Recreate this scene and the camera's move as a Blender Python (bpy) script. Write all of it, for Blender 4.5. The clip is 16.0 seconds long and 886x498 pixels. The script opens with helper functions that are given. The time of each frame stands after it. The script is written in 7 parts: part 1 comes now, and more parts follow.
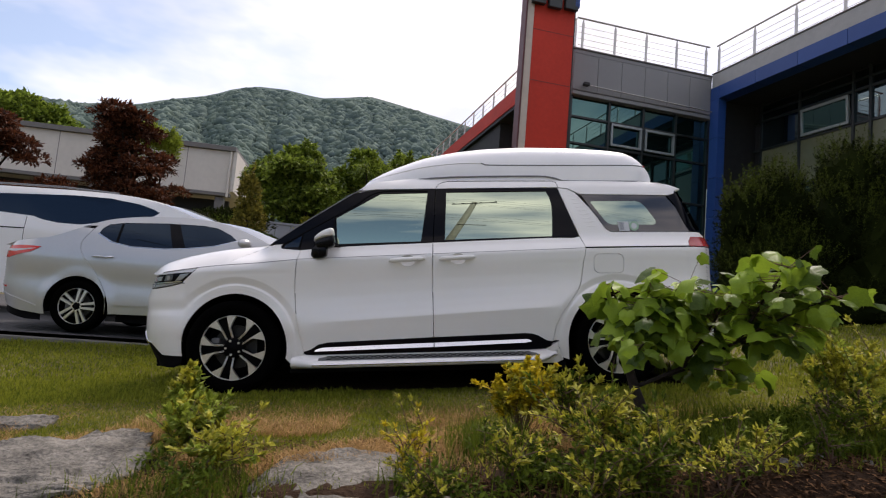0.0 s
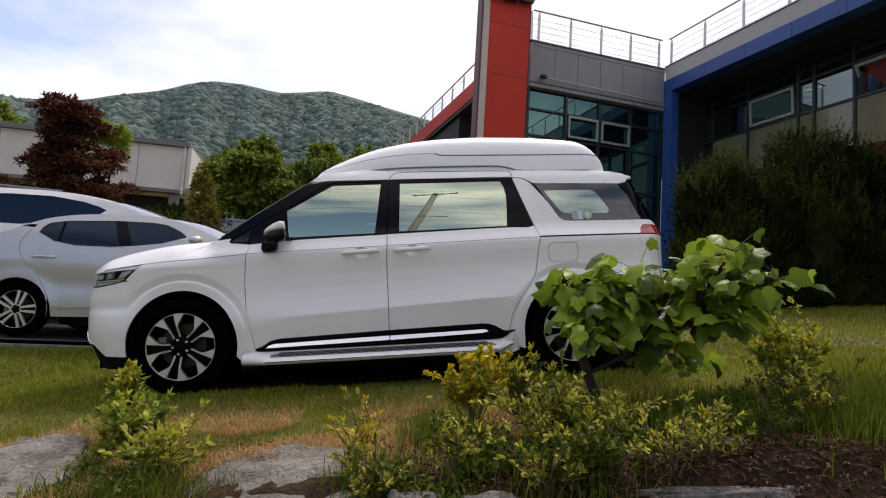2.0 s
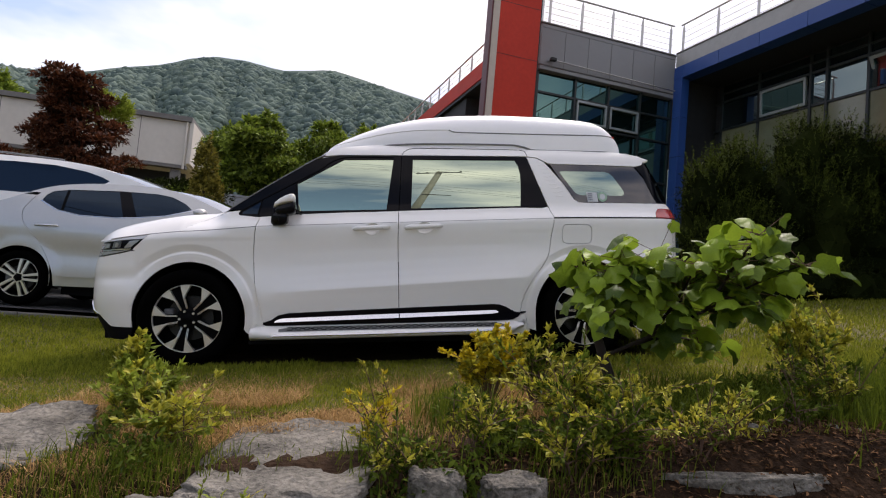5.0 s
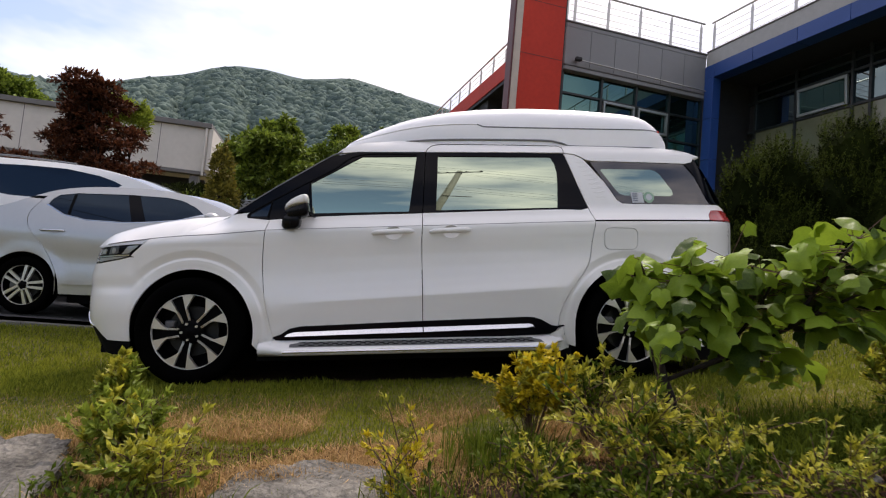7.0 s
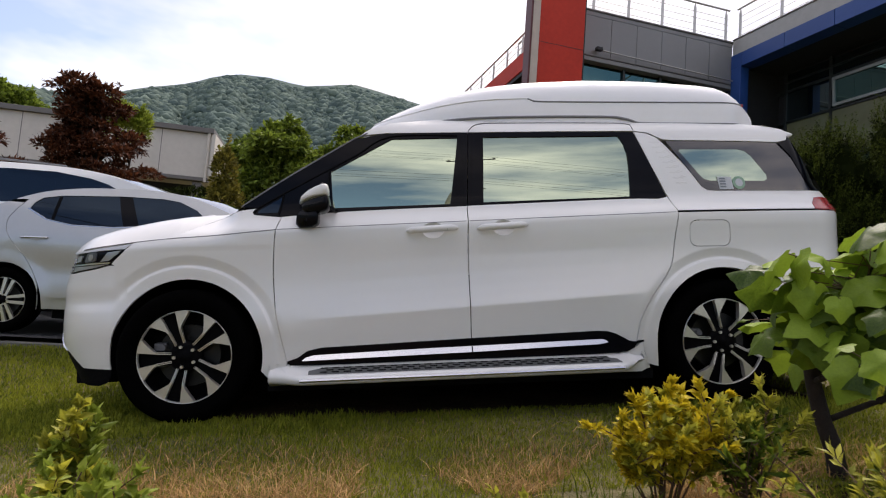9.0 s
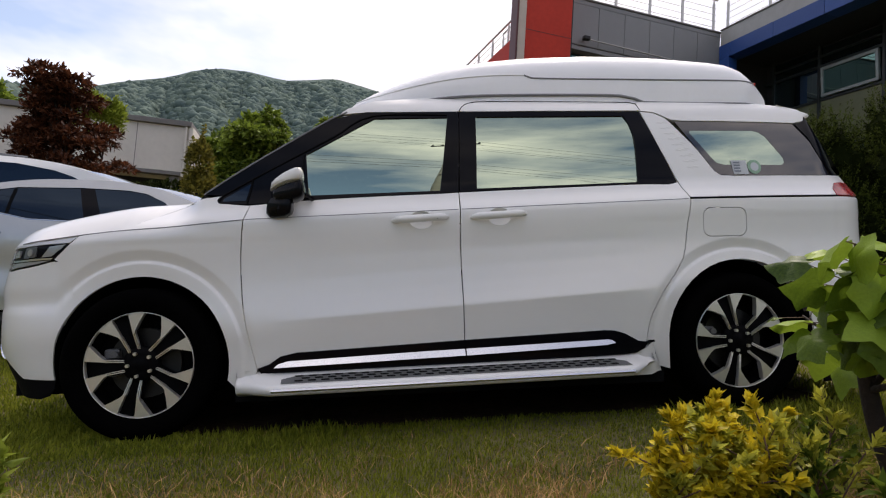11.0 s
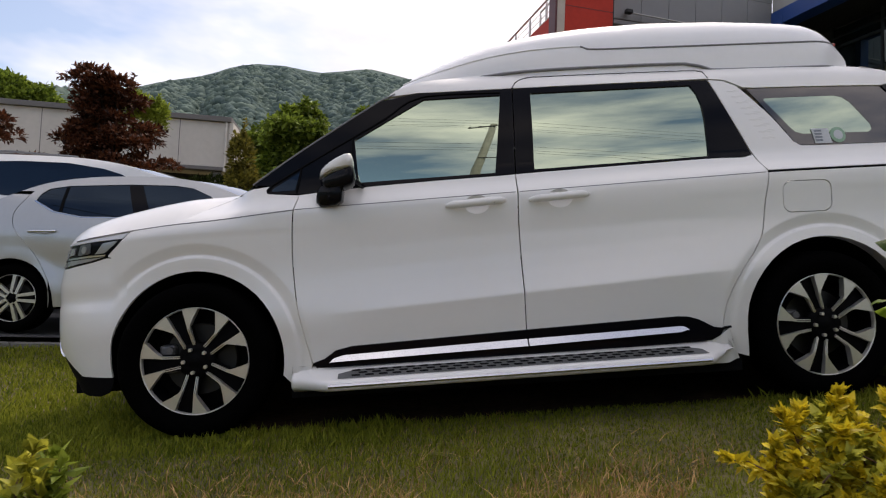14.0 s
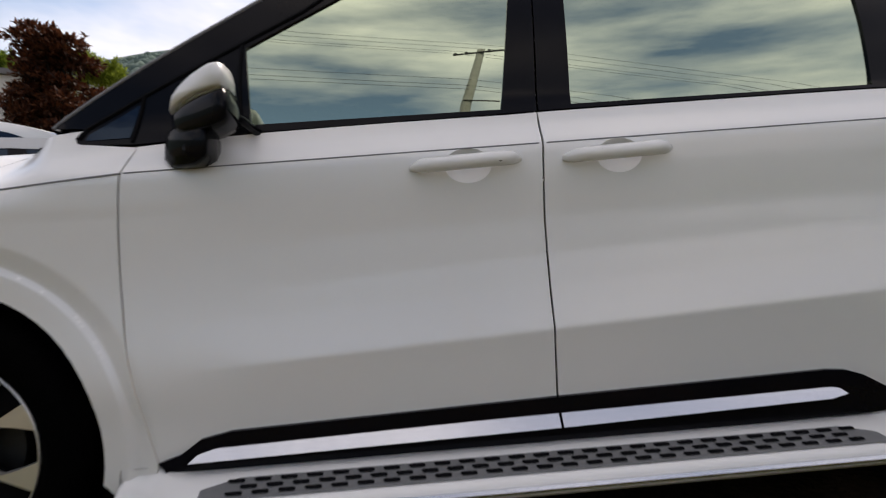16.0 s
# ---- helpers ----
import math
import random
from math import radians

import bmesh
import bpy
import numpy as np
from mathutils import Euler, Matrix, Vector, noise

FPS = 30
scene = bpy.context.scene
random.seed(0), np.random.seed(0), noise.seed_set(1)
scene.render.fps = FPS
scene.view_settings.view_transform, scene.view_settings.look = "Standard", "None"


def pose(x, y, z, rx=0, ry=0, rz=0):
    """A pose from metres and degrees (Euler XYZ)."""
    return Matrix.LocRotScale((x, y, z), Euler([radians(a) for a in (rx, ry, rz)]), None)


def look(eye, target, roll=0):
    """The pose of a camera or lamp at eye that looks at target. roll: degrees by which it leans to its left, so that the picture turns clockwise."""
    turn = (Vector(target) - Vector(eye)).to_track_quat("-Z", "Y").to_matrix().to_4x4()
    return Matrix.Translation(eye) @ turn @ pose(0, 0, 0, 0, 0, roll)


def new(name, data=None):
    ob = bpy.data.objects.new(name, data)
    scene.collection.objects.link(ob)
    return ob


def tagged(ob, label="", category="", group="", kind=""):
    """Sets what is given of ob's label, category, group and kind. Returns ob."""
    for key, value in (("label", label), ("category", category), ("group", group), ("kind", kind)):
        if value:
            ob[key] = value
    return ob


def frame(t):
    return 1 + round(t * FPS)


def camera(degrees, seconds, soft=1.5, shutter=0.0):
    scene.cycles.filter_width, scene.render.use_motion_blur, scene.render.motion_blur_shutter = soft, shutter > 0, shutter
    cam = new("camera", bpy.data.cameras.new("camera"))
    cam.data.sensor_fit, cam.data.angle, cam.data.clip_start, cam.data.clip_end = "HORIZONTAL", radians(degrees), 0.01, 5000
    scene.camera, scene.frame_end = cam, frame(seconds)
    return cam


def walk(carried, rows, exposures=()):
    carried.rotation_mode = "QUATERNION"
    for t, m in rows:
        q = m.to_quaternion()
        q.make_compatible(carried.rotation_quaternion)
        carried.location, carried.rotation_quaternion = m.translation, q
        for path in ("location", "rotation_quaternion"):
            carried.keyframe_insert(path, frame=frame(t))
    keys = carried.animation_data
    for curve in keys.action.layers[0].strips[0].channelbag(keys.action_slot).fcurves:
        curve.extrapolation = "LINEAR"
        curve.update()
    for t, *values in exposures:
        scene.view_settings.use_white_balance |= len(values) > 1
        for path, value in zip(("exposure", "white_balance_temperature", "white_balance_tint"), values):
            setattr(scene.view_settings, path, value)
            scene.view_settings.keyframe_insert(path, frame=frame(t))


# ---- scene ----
# The lawn slopes by this many degrees along the van; its own axes lean with it.
SLOPE = Matrix.Rotation(radians(-5.435), 4, "Y")
cam = camera(75.0, 16.0, soft=1.15, shutter=0.35)
# seconds, eye, target, roll, all in the leaning axes of the parked van
ROWS = [
    (0, (-0.176, -4.61, 0.724), (-0.052, -2.621, 0.901), -0.6),
    (0.5, (-0.069, -4.622, 0.709), (0.093, -2.637, 0.892), -1.7),
    (1, (-0.063, -4.601, 0.706), (0.151, -2.622, 0.897), -2.6),
    (1.5, (-0.082, -4.57, 0.706), (0.147, -2.591, 0.884), -2.0),
    (2, (-0.095, -4.562, 0.698), (0.152, -2.584, 0.854), -2.0),
    (2.5, (-0.104, -4.548, 0.694), (0.163, -2.571, 0.837), -1.6),
    (3, (-0.126, -4.538, 0.683), (0.136, -2.561, 0.822), -1.0),
    (3.5, (-0.141, -4.515, 0.68), (0.118, -2.535, 0.793), -0.9),
    (6, (-0.206, -4.376, 0.652), (0.039, -2.394, 0.75), -0.0),
    (6.5, (-0.201, -4.211, 0.655), (0.01, -2.224, 0.751), -0.8),
    (7, (-0.207, -4.014, 0.682), (-0.019, -2.026, 0.806), -0.2),
    (7.5, (-0.277, -3.776, 0.689), (-0.088, -1.79, 0.829), -1.4),
    (8, (-0.358, -3.599, 0.698), (-0.192, -1.611, 0.833), -1.0),
    (10.5, (-0.417, -2.893, 0.719), (-0.204, -0.910, 0.865), -1.7),
    (11, (-0.404, -2.889, 0.716), (-0.174, -0.906, 0.838), -1.6),
    (11.5, (-0.410, -2.894, 0.728), (-0.191, -0.911, 0.878), -0.3),
    (12, (-0.416, -2.907, 0.808), (-0.223, -0.924, 0.977), -1.0),
    (12.5, (-0.432, -2.886, 0.816), (-0.251, -0.900, 0.967), -1.0),
    (13, (-0.469, -2.854, 0.795), (-0.316, -0.867, 0.964), -1.1),
    (13.5, (-0.504, -2.833, 0.750), (-0.392, -0.841, 0.877), -1.9),
    (14, (-0.484, -2.737, 0.725), (-0.386, -0.741, 0.807), -3.0),
    (14.5, (-0.434, -2.504, 0.715), (-0.361, -0.508, 0.816), -3.7),
    (15, (-0.380, -2.235, 0.727), (-0.308, -0.238, 0.818), -3.5),
    (15.5, (-0.381, -1.857, 0.723), (-0.301, 0.139, 0.814), -3.3),
    (16, (-0.358, -1.471, 0.829), (-0.213, 0.524, 0.832), -2.9),
]
walk(cam, [(t, SLOPE @ look(eye, target, roll)) for t, eye, target, roll in ROWS],
     [(0, 0.35, 6850, 17), (3.5, 0.39, 6850, 17), (7, 0.47, 6900, 17), (10.5, 0.40, 6900, 16), (12, 0.30, 6900, 16), (14.5, 0.31, 7000, 16), (15.5, 0.33, 7100, 16), (16, 0.24, 7150, 15)])

# ---- sky and sun ----
world = bpy.data.worlds.new("sky")
scene.world = world
world.use_nodes = True
wn, wl = world.node_tree.nodes, world.node_tree.links
wn.clear()
w_out = wn.new("ShaderNodeOutputWorld")
w_bg = wn.new("ShaderNodeBackground")
w_sky = wn.new("ShaderNodeTexSky")
w_sky.sky_type, w_sky.sun_disc = "NISHITA", False
SUN_EL, SUN_AZ = radians(56), radians(20)
w_sky.sun_elevation, w_sky.sun_rotation = SUN_EL, SUN_AZ
w_sky.dust_density = 2.0
w_dim = wn.new("ShaderNodeVectorMath")
w_dim.operation = "SCALE"
w_dim.inputs["Scale"].default_value = 0.13
wl.new(w_sky.outputs[0], w_dim.inputs[0])
w_co = wn.new("ShaderNodeTexCoord")
w_map = wn.new("ShaderNodeMapping")
w_map.inputs["Scale"].default_value = (1.0, 1.0, 2.5)
w_map.inputs["Location"].default_value = (0.35, 0.1, 0.2)
wl.new(w_co.outputs["Generated"], w_map.inputs[0])
w_noise = wn.new("ShaderNodeTexNoise")
w_noise.inputs["Scale"].default_value = 2.1
w_noise.inputs["Detail"].default_value = 5
w_noise.inputs["Roughness"].default_value = 0.55
wl.new(w_map.outputs[0], w_noise.inputs["Vector"])
w_ramp = wn.new("ShaderNodeValToRGB")
w_ramp.color_ramp.elements[0].position, w_ramp.color_ramp.elements[1].position = 0.34, 0.62
wl.new(w_noise.outputs["Fac"], w_ramp.inputs[0])
w_tone = wn.new("ShaderNodeTexNoise")
w_tone.inputs["Scale"].default_value = 3.3
w_tone.inputs["Detail"].default_value = 6
wl.new(w_map.outputs[0], w_tone.inputs["Vector"])
w_cloud = wn.new("ShaderNodeValToRGB")
w_cloud.color_ramp.elements[0].position, w_cloud.color_ramp.elements[1].position = 0.35, 0.62
w_cloud.color_ramp.elements[0].color = (0.65, 0.67, 0.76, 1)
w_cloud.color_ramp.elements[1].color = (1.02, 1.0, 1.02, 1)
wl.new(w_tone.outputs["Fac"], w_cloud.inputs[0])
w_mix = wn.new("ShaderNodeMix")
w_mix.data_type = "RGBA"
# one clear gap low in the cloud, on the side away from the hidden sun
w_gap_unit = wn.new("ShaderNodeVectorMath")
w_gap_unit.operation = "NORMALIZE"
wl.new(w_co.outputs["Generated"], w_gap_unit.inputs[0])
w_gap_dot = wn.new("ShaderNodeVectorMath")
w_gap_dot.operation = "DOT_PRODUCT"
w_gap_dot.inputs[1].default_value = (-0.40, -0.90, 0.17)
wl.new(w_gap_unit.outputs[0], w_gap_dot.inputs[0])
w_gap = wn.new("ShaderNodeMapRange")
w_gap.inputs["From Min"].default_value, w_gap.inputs["From Max"].default_value = 0.80, 0.95
w_gap.inputs["To Min"].default_value, w_gap.inputs["To Max"].default_value = 0.0, 0.75
wl.new(w_gap_dot.outputs["Value"], w_gap.inputs[0])
w_cover = wn.new("ShaderNodeMath")
w_cover.operation, w_cover.use_clamp = "SUBTRACT", True
w_thin_dot = wn.new("ShaderNodeVectorMath")
w_thin_dot.operation = "DOT_PRODUCT"
w_thin_dot.inputs[1].default_value = (-0.56, 0.72, 0.41)
wl.new(w_gap_unit.outputs[0], w_thin_dot.inputs[0])
w_thin = wn.new("ShaderNodeMapRange")
w_thin.inputs["From Min"].default_value, w_thin.inputs["From Max"].default_value = 0.86, 0.99
w_thin.inputs["To Min"].default_value, w_thin.inputs["To Max"].default_value = 0.0, 0.34
wl.new(w_thin_dot.outputs["Value"], w_thin.inputs[0])
w_gaps = wn.new("ShaderNodeMath")
w_gaps.operation = "ADD"
wl.new(w_gap.outputs[0], w_gaps.inputs[0])
wl.new(w_thin.outputs[0], w_gaps.inputs[1])
wl.new(w_ramp.outputs[0], w_cover.inputs[0])
wl.new(w_gaps.outputs[0], w_cover.inputs[1])
wl.new(w_cover.outputs[0], w_mix.inputs[0])
wl.new(w_dim.outputs[0], w_mix.inputs[6])
wl.new(w_cloud.outputs[0], w_mix.inputs[7])
# the cloud is brighter round the hidden sun
w_dot = wn.new("ShaderNodeVectorMath")
w_dot.operation = "DOT_PRODUCT"
w_dot.inputs[1].default_value = (math.sin(SUN_AZ) * math.cos(SUN_EL), math.cos(SUN_AZ) * math.cos(SUN_EL), math.sin(SUN_EL))
w_unit = wn.new("ShaderNodeVectorMath")
w_unit.operation = "NORMALIZE"
wl.new(w_co.outputs["Generated"], w_unit.inputs[0])
wl.new(w_unit.outputs[0], w_dot.inputs[0])
w_glow = wn.new("ShaderNodeMapRange")
w_glow.inputs["From Min"].default_value, w_glow.inputs["From Max"].default_value = -0.2, 0.9
w_glow.inputs["To Min"].default_value, w_glow.inputs["To Max"].default_value = 1.08, 1.12
wl.new(w_dot.outputs["Value"], w_glow.inputs[0])
w_lit = wn.new("ShaderNodeVectorMath")
w_lit.operation = "SCALE"
wl.new(w_mix.outputs[2], w_lit.inputs[0])
wl.new(w_glow.outputs[0], w_lit.inputs["Scale"])
wl.new(w_lit.outputs[0], w_bg.inputs[0])
w_bg.inputs[1].default_value = 1.0
wl.new(w_bg.outputs[0], w_out.inputs[0])

sun = new("sun", bpy.data.lights.new("sun", "SUN"))
sun.data.energy, sun.data.angle, sun.data.color = 2.0, radians(10), (1.0, 0.95, 0.88)
sun.matrix_world = look((math.sin(SUN_AZ) * math.cos(SUN_EL) * 60, math.cos(SUN_AZ) * math.cos(SUN_EL) * 60, math.sin(SUN_EL) * 60), (0, 0, 0))
scene.view_settings.exposure = 0.34

# ---- materials ----
def mat(name, base, rough=0.6, metal=0.0, vary=0.12, scale=6.0, bump=0.0, bump_scale=60.0, coat=0.0, per_object=0.0,
        per_island=0.0, through_light=0.0, second=None, spec=0.5, bump_dist=0.01):
    """A principled surface: a base colour that drifts at two scales, fine relief, and a shift by object or by loose piece."""
    m = bpy.data.materials.new(name)
    m.use_nodes = True
    n, l = m.node_tree.nodes, m.node_tree.links
    p = n["Principled BSDF"]
    p.inputs["Roughness"].default_value = rough
    p.inputs["Metallic"].default_value = metal
    p.inputs["Coat Weight"].default_value = coat
    p.inputs["Coat Roughness"].default_value = 0.04
    p.inputs["Specular IOR Level"].default_value = spec
    co = n.new("ShaderNodeTexCoord")
    big, small = n.new("ShaderNodeTexNoise"), n.new("ShaderNodeTexNoise")
    big.inputs["Scale"].default_value, small.inputs["Scale"].default_value = scale, scale * 9
    big.inputs["Detail"].default_value, small.inputs["Detail"].default_value = 4, 5
    for t in (big, small):
        l.new(co.outputs["Object"], t.inputs["Vector"])
    add = n.new("ShaderNodeMath")
    add.operation = "MULTIPLY_ADD"
    add.inputs[1].default_value = 0.45
    l.new(small.outputs["Fac"], add.inputs[0])
    half = n.new("ShaderNodeMath")
    half.operation = "MULTIPLY"
    half.inputs[1].default_value = 0.55
    l.new(big.outputs["Fac"], half.inputs[0])
    l.new(half.outputs[0], add.inputs[2])
    value = add.outputs[0]
    for amount, kind, out in ((per_object, "ShaderNodeObjectInfo", "Random"), (per_island, "ShaderNodeNewGeometry", "Random Per Island")):
        if amount:
            src = n.new(kind)
            mix = n.new("ShaderNodeMix")
            mix.inputs[0].default_value = amount
            l.new(value, mix.inputs[2])
            l.new(src.outputs[out], mix.inputs[3])
            value = mix.outputs[0]
    ramp = n.new("ShaderNodeValToRGB")
    lo, hi = ramp.color_ramp.elements
    wide = 0.2 + 0.3 * max(per_object, per_island)
    lo.position, hi.position = 0.5 - wide, 0.5 + wide
    other = second or base
    lo.color = (*[c * (1 - vary) for c in base], 1)
    hi.color = (*[min(1.0, c * (1 + vary)) for c in other], 1)
    l.new(value, ramp.inputs[0])
    l.new(ramp.outputs[0], p.inputs["Base Color"])
    if bump:
        b, t = n.new("ShaderNodeBump"), n.new("ShaderNodeTexNoise")
        t.inputs["Scale"].default_value, t.inputs["Detail"].default_value = bump_scale, 6
        l.new(co.outputs["Object"], t.inputs["Vector"])
        b.inputs["Strength"].default_value, b.inputs["Distance"].default_value = bump, bump_dist
        l.new(t.outputs["Fac"], b.inputs["Height"])
        l.new(b.outputs[0], p.inputs["Normal"])
    if through_light:
        tr, mx = n.new("ShaderNodeBsdfTranslucent"), n.new("ShaderNodeMixShader")
        l.new(ramp.outputs[0], tr.inputs["Color"])
        mx.inputs[0].default_value = through_light
        l.new(p.outputs[0], mx.inputs[1])
        l.new(tr.outputs[0], mx.inputs[2])
        l.new(mx.outputs[0], n["Material Output"].inputs["Surface"])
    return m


def mirror_glass(name, tint, share, inside, rough=0.01, spec=0.5):
    """Window glass with a mirror film: a tinted reflection over a dark, plain inside."""
    m = bpy.data.materials.new(name)
    m.use_nodes = True
    n, l = m.node_tree.nodes, m.node_tree.links
    p = n["Principled BSDF"]
    p.inputs["Base Color"].default_value = (*inside, 1)
    p.inputs["Roughness"].default_value = 0.05
    p.inputs["Specular IOR Level"].default_value = spec
    g, mx = n.new("ShaderNodeBsdfGlossy"), n.new("ShaderNodeMixShader")
    g.inputs["Color"].default_value = (*tint, 1)
    g.inputs["Roughness"].default_value = rough
    mx.inputs[0].default_value = share
    l.new(p.outputs[0], mx.inputs[1])
    l.new(g.outputs[0], mx.inputs[2])
    l.new(mx.outputs[0], n["Material Output"].inputs["Surface"])
    return m


M_PAINT = mat("white_pearl_paint", (0.82, 0.812, 0.795), 0.38, metal=0.08, vary=0.012, scale=2.0, coat=0.6)
M_LAMP_GREY = mat("grey_lamp_reflector", (0.36, 0.37, 0.38), 0.25, metal=0.5, vary=0.15, scale=25, coat=0.6)
M_SILVER_PAINT = mat("silver_paint", (0.50, 0.505, 0.505), 0.3, metal=0.45, vary=0.03, scale=3.0, coat=0.6)
M_BLACK_GLOSS = mat("gloss_black_trim", (0.004, 0.004, 0.006), 0.12, vary=0.2, spec=0.12)
M_BLACK = mat("matt_black_plastic", (0.005, 0.005, 0.006), 0.7, spec=0.06, vary=0.3, bump=0.1, bump_scale=400)
M_RUBBER = mat("tyre_rubber", (0.0016, 0.0016, 0.0016), 0.9, spec=0.01, vary=0.3, scale=14, bump=0.2, bump_scale=150)
M_CHROME = mat("satin_chrome", (0.62, 0.64, 0.68), 0.18, metal=1.0, vary=0.05)
M_ALLOY = mat("machined_alloy", (0.72, 0.71, 0.68), 0.3, metal=0.75, vary=0.06, scale=20)
M_DARK_ALLOY = mat("dark_grey_alloy", (0.003, 0.003, 0.0035), 0.5, spec=0.04, vary=0.2)
M_DISC = mat("brake_steel", (0.008, 0.008, 0.008), 0.5, metal=0.1, vary=0.3, scale=30)
M_FILM = mirror_glass("mirror_film_glass", (0.52, 0.61, 0.46), 0.80, (0.01, 0.012, 0.01))
M_TINT = mirror_glass("dark_tinted_glass", (0.20, 0.34, 0.52), 0.07, (0.003, 0.005, 0.008), spec=0.12)
M_PRIVACY = mirror_glass("privacy_glass", (0.5, 0.48, 0.46), 0.13, (0.02, 0.018, 0.018))
M_SHIELD = mirror_glass("windscreen_glass", (0.75, 0.8, 0.85), 0.4, (0.01, 0.012, 0.013))
M_RED_LENS = mat("red_lens", (0.62, 0.03, 0.02), 0.2, vary=0.1, coat=0.3)
M_TAIL = mat("dark_red_lens", (0.30, 0.016, 0.014), 0.25, vary=0.15, scale=20, coat=0.4)
M_CALIPER = mat("cast_grey_caliper", (0.12, 0.12, 0.125), 0.5, metal=0.4, vary=0.3, scale=20)
M_LENS = mat("headlamp_lens", (0.09, 0.095, 0.11), 0.08, metal=0.2, vary=0.4, scale=12, coat=1.0)
M_STICKER = mat("white_sticker", (0.55, 0.57, 0.6), 0.5, vary=0.1)
M_STICKER_GREEN = mat("green_sticker", (0.26, 0.42, 0.30), 0.5, vary=0.1)
M_INK = mat("grey_ink", (0.2, 0.22, 0.26), 0.6)
M_BOX = mat("white_gelcoat", (0.90, 0.90, 0.91), 0.28, vary=0.02, coat=0.5)
M_SEAL = mat("grey_rubber_seal", (0.20, 0.20, 0.21), 0.6, vary=0.1)
M_STEP = mat("brushed_aluminium", (0.17, 0.175, 0.18), 0.4, metal=0.6, vary=0.1, scale=9)

M_RED = mat("red_wall_panel", (0.55, 0.045, 0.026), 0.6, spec=0.2, vary=0.12, scale=1.2, bump=0.1, bump_scale=30)
M_CREAM = mat("cream_trim", (0.55, 0.47, 0.40), 0.6, vary=0.1)
M_MAROON = mat("maroon_trim", (0.10, 0.02, 0.02), 0.5, vary=0.1)
M_GREY = mat("grey_metal_panel", (0.24, 0.24, 0.245), 0.5, vary=0.08, scale=0.8, per_object=0.25)
M_GREY_LIGHT = mat("light_grey_coping", (0.39, 0.39, 0.38), 0.5, vary=0.1)
M_BLUE = mat("blue_metal_panel", (0.018, 0.070, 0.27), 0.45, vary=0.12, scale=0.7, per_object=0.3)
# near-black: the shade under roof edges is put into this colour
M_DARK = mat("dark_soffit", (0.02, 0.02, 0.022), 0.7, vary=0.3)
M_STEEL = mat("stainless_rail", (0.5, 0.48, 0.45), 0.35, metal=0.8, vary=0.1)
M_FRAME = mat("dark_window_frame", (0.014, 0.020, 0.020), 0.4, vary=0.2)
M_FRAME_LIGHT = mat("aluminium_window_frame", (0.32, 0.36, 0.36), 0.4, metal=0.4, vary=0.1)
# copy of the green glass for the wing, shade put into its tint
M_SHADE_GLASS = mirror_glass("shaded_green_glass", (0.30, 0.42, 0.42), 0.3, (0.006, 0.01, 0.01))
M_GREEN_GLASS = mirror_glass("green_tinted_glass", (0.26, 0.52, 0.46), 0.30, (0.004, 0.010, 0.010), spec=0.2)
M_SPANDREL = mat("olive_spandrel_glass", (0.16, 0.17, 0.10), 0.15, vary=0.1, coat=0.6)
M_HALL = mat("cream_hall_wall", (0.62, 0.58, 0.53), 0.8, vary=0.08, scale=0.5, bump=0.1, bump_scale=8)
M_HALL_TRIM = mat("grey_roof_edge", (0.16, 0.15, 0.145), 0.6, vary=0.1)
M_FENCE = mat("grey_sheet_fence", (0.30, 0.31, 0.33), 0.55, vary=0.12, per_object=0.2)

M_GROUND = mat("lawn_soil", (0.085, 0.075, 0.028), 0.95, vary=0.4, scale=1.1, bump=1.0, bump_scale=45, second=(0.15, 0.125, 0.05), bump_dist=0.02)
M_ROAD = mat("asphalt", (0.06, 0.06, 0.062), 0.9, vary=0.25, scale=1.5, bump=0.5, bump_scale=120)
M_KERB = mat("kerb_concrete", (0.16, 0.155, 0.14), 0.85, vary=0.2, scale=5, bump=0.3, bump_scale=60)
M_ROCK = mat("weathered_rock", (0.055, 0.051, 0.046), 0.9, vary=0.4, scale=6, bump=1.0, bump_scale=48, spec=0.15, second=(0.22, 0.205, 0.178), bump_dist=0.025)
M_GRASS = mat("lawn_grass", (0.050, 0.108, 0.010), 0.6, vary=0.4, scale=0.55, per_island=0.40, through_light=0.4, second=(0.28, 0.29, 0.032), spec=0.12)
M_DRY = mat("dry_grass", (0.28, 0.17, 0.065), 0.7, vary=0.3, per_island=0.5, through_light=0.25, second=(0.56, 0.36, 0.16), spec=0.1)
M_WEED = mat("weed_blades", (0.020, 0.046, 0.006), 0.5, vary=0.35, per_island=0.55, through_light=0.35, second=(0.15, 0.19, 0.020), spec=0.08)
M_BARK = mat("dark_bark", (0.022, 0.015, 0.012), 0.9, vary=0.4, scale=20, bump=0.8, bump_scale=50)
M_TWIG = mat("brown_twig", (0.11, 0.06, 0.04), 0.8, vary=0.3)
M_LEAF = mat("broad_green_leaf", (0.022, 0.072, 0.010), 0.38, vary=0.35, per_object=0.6, through_light=0.34, second=(0.26, 0.37, 0.035), spec=0.28, scale=14, bump=0.5, bump_scale=26, bump_dist=0.004)
# green leaf colour, darkened to carry the shade on the bed too
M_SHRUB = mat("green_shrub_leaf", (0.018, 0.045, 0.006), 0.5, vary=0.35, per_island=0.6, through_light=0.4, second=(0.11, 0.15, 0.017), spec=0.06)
M_LITTER = mat("brown_leaf_litter", (0.045, 0.024, 0.014), 0.9, vary=0.4, per_island=0.7, second=(0.15, 0.082, 0.042), spec=0.05)
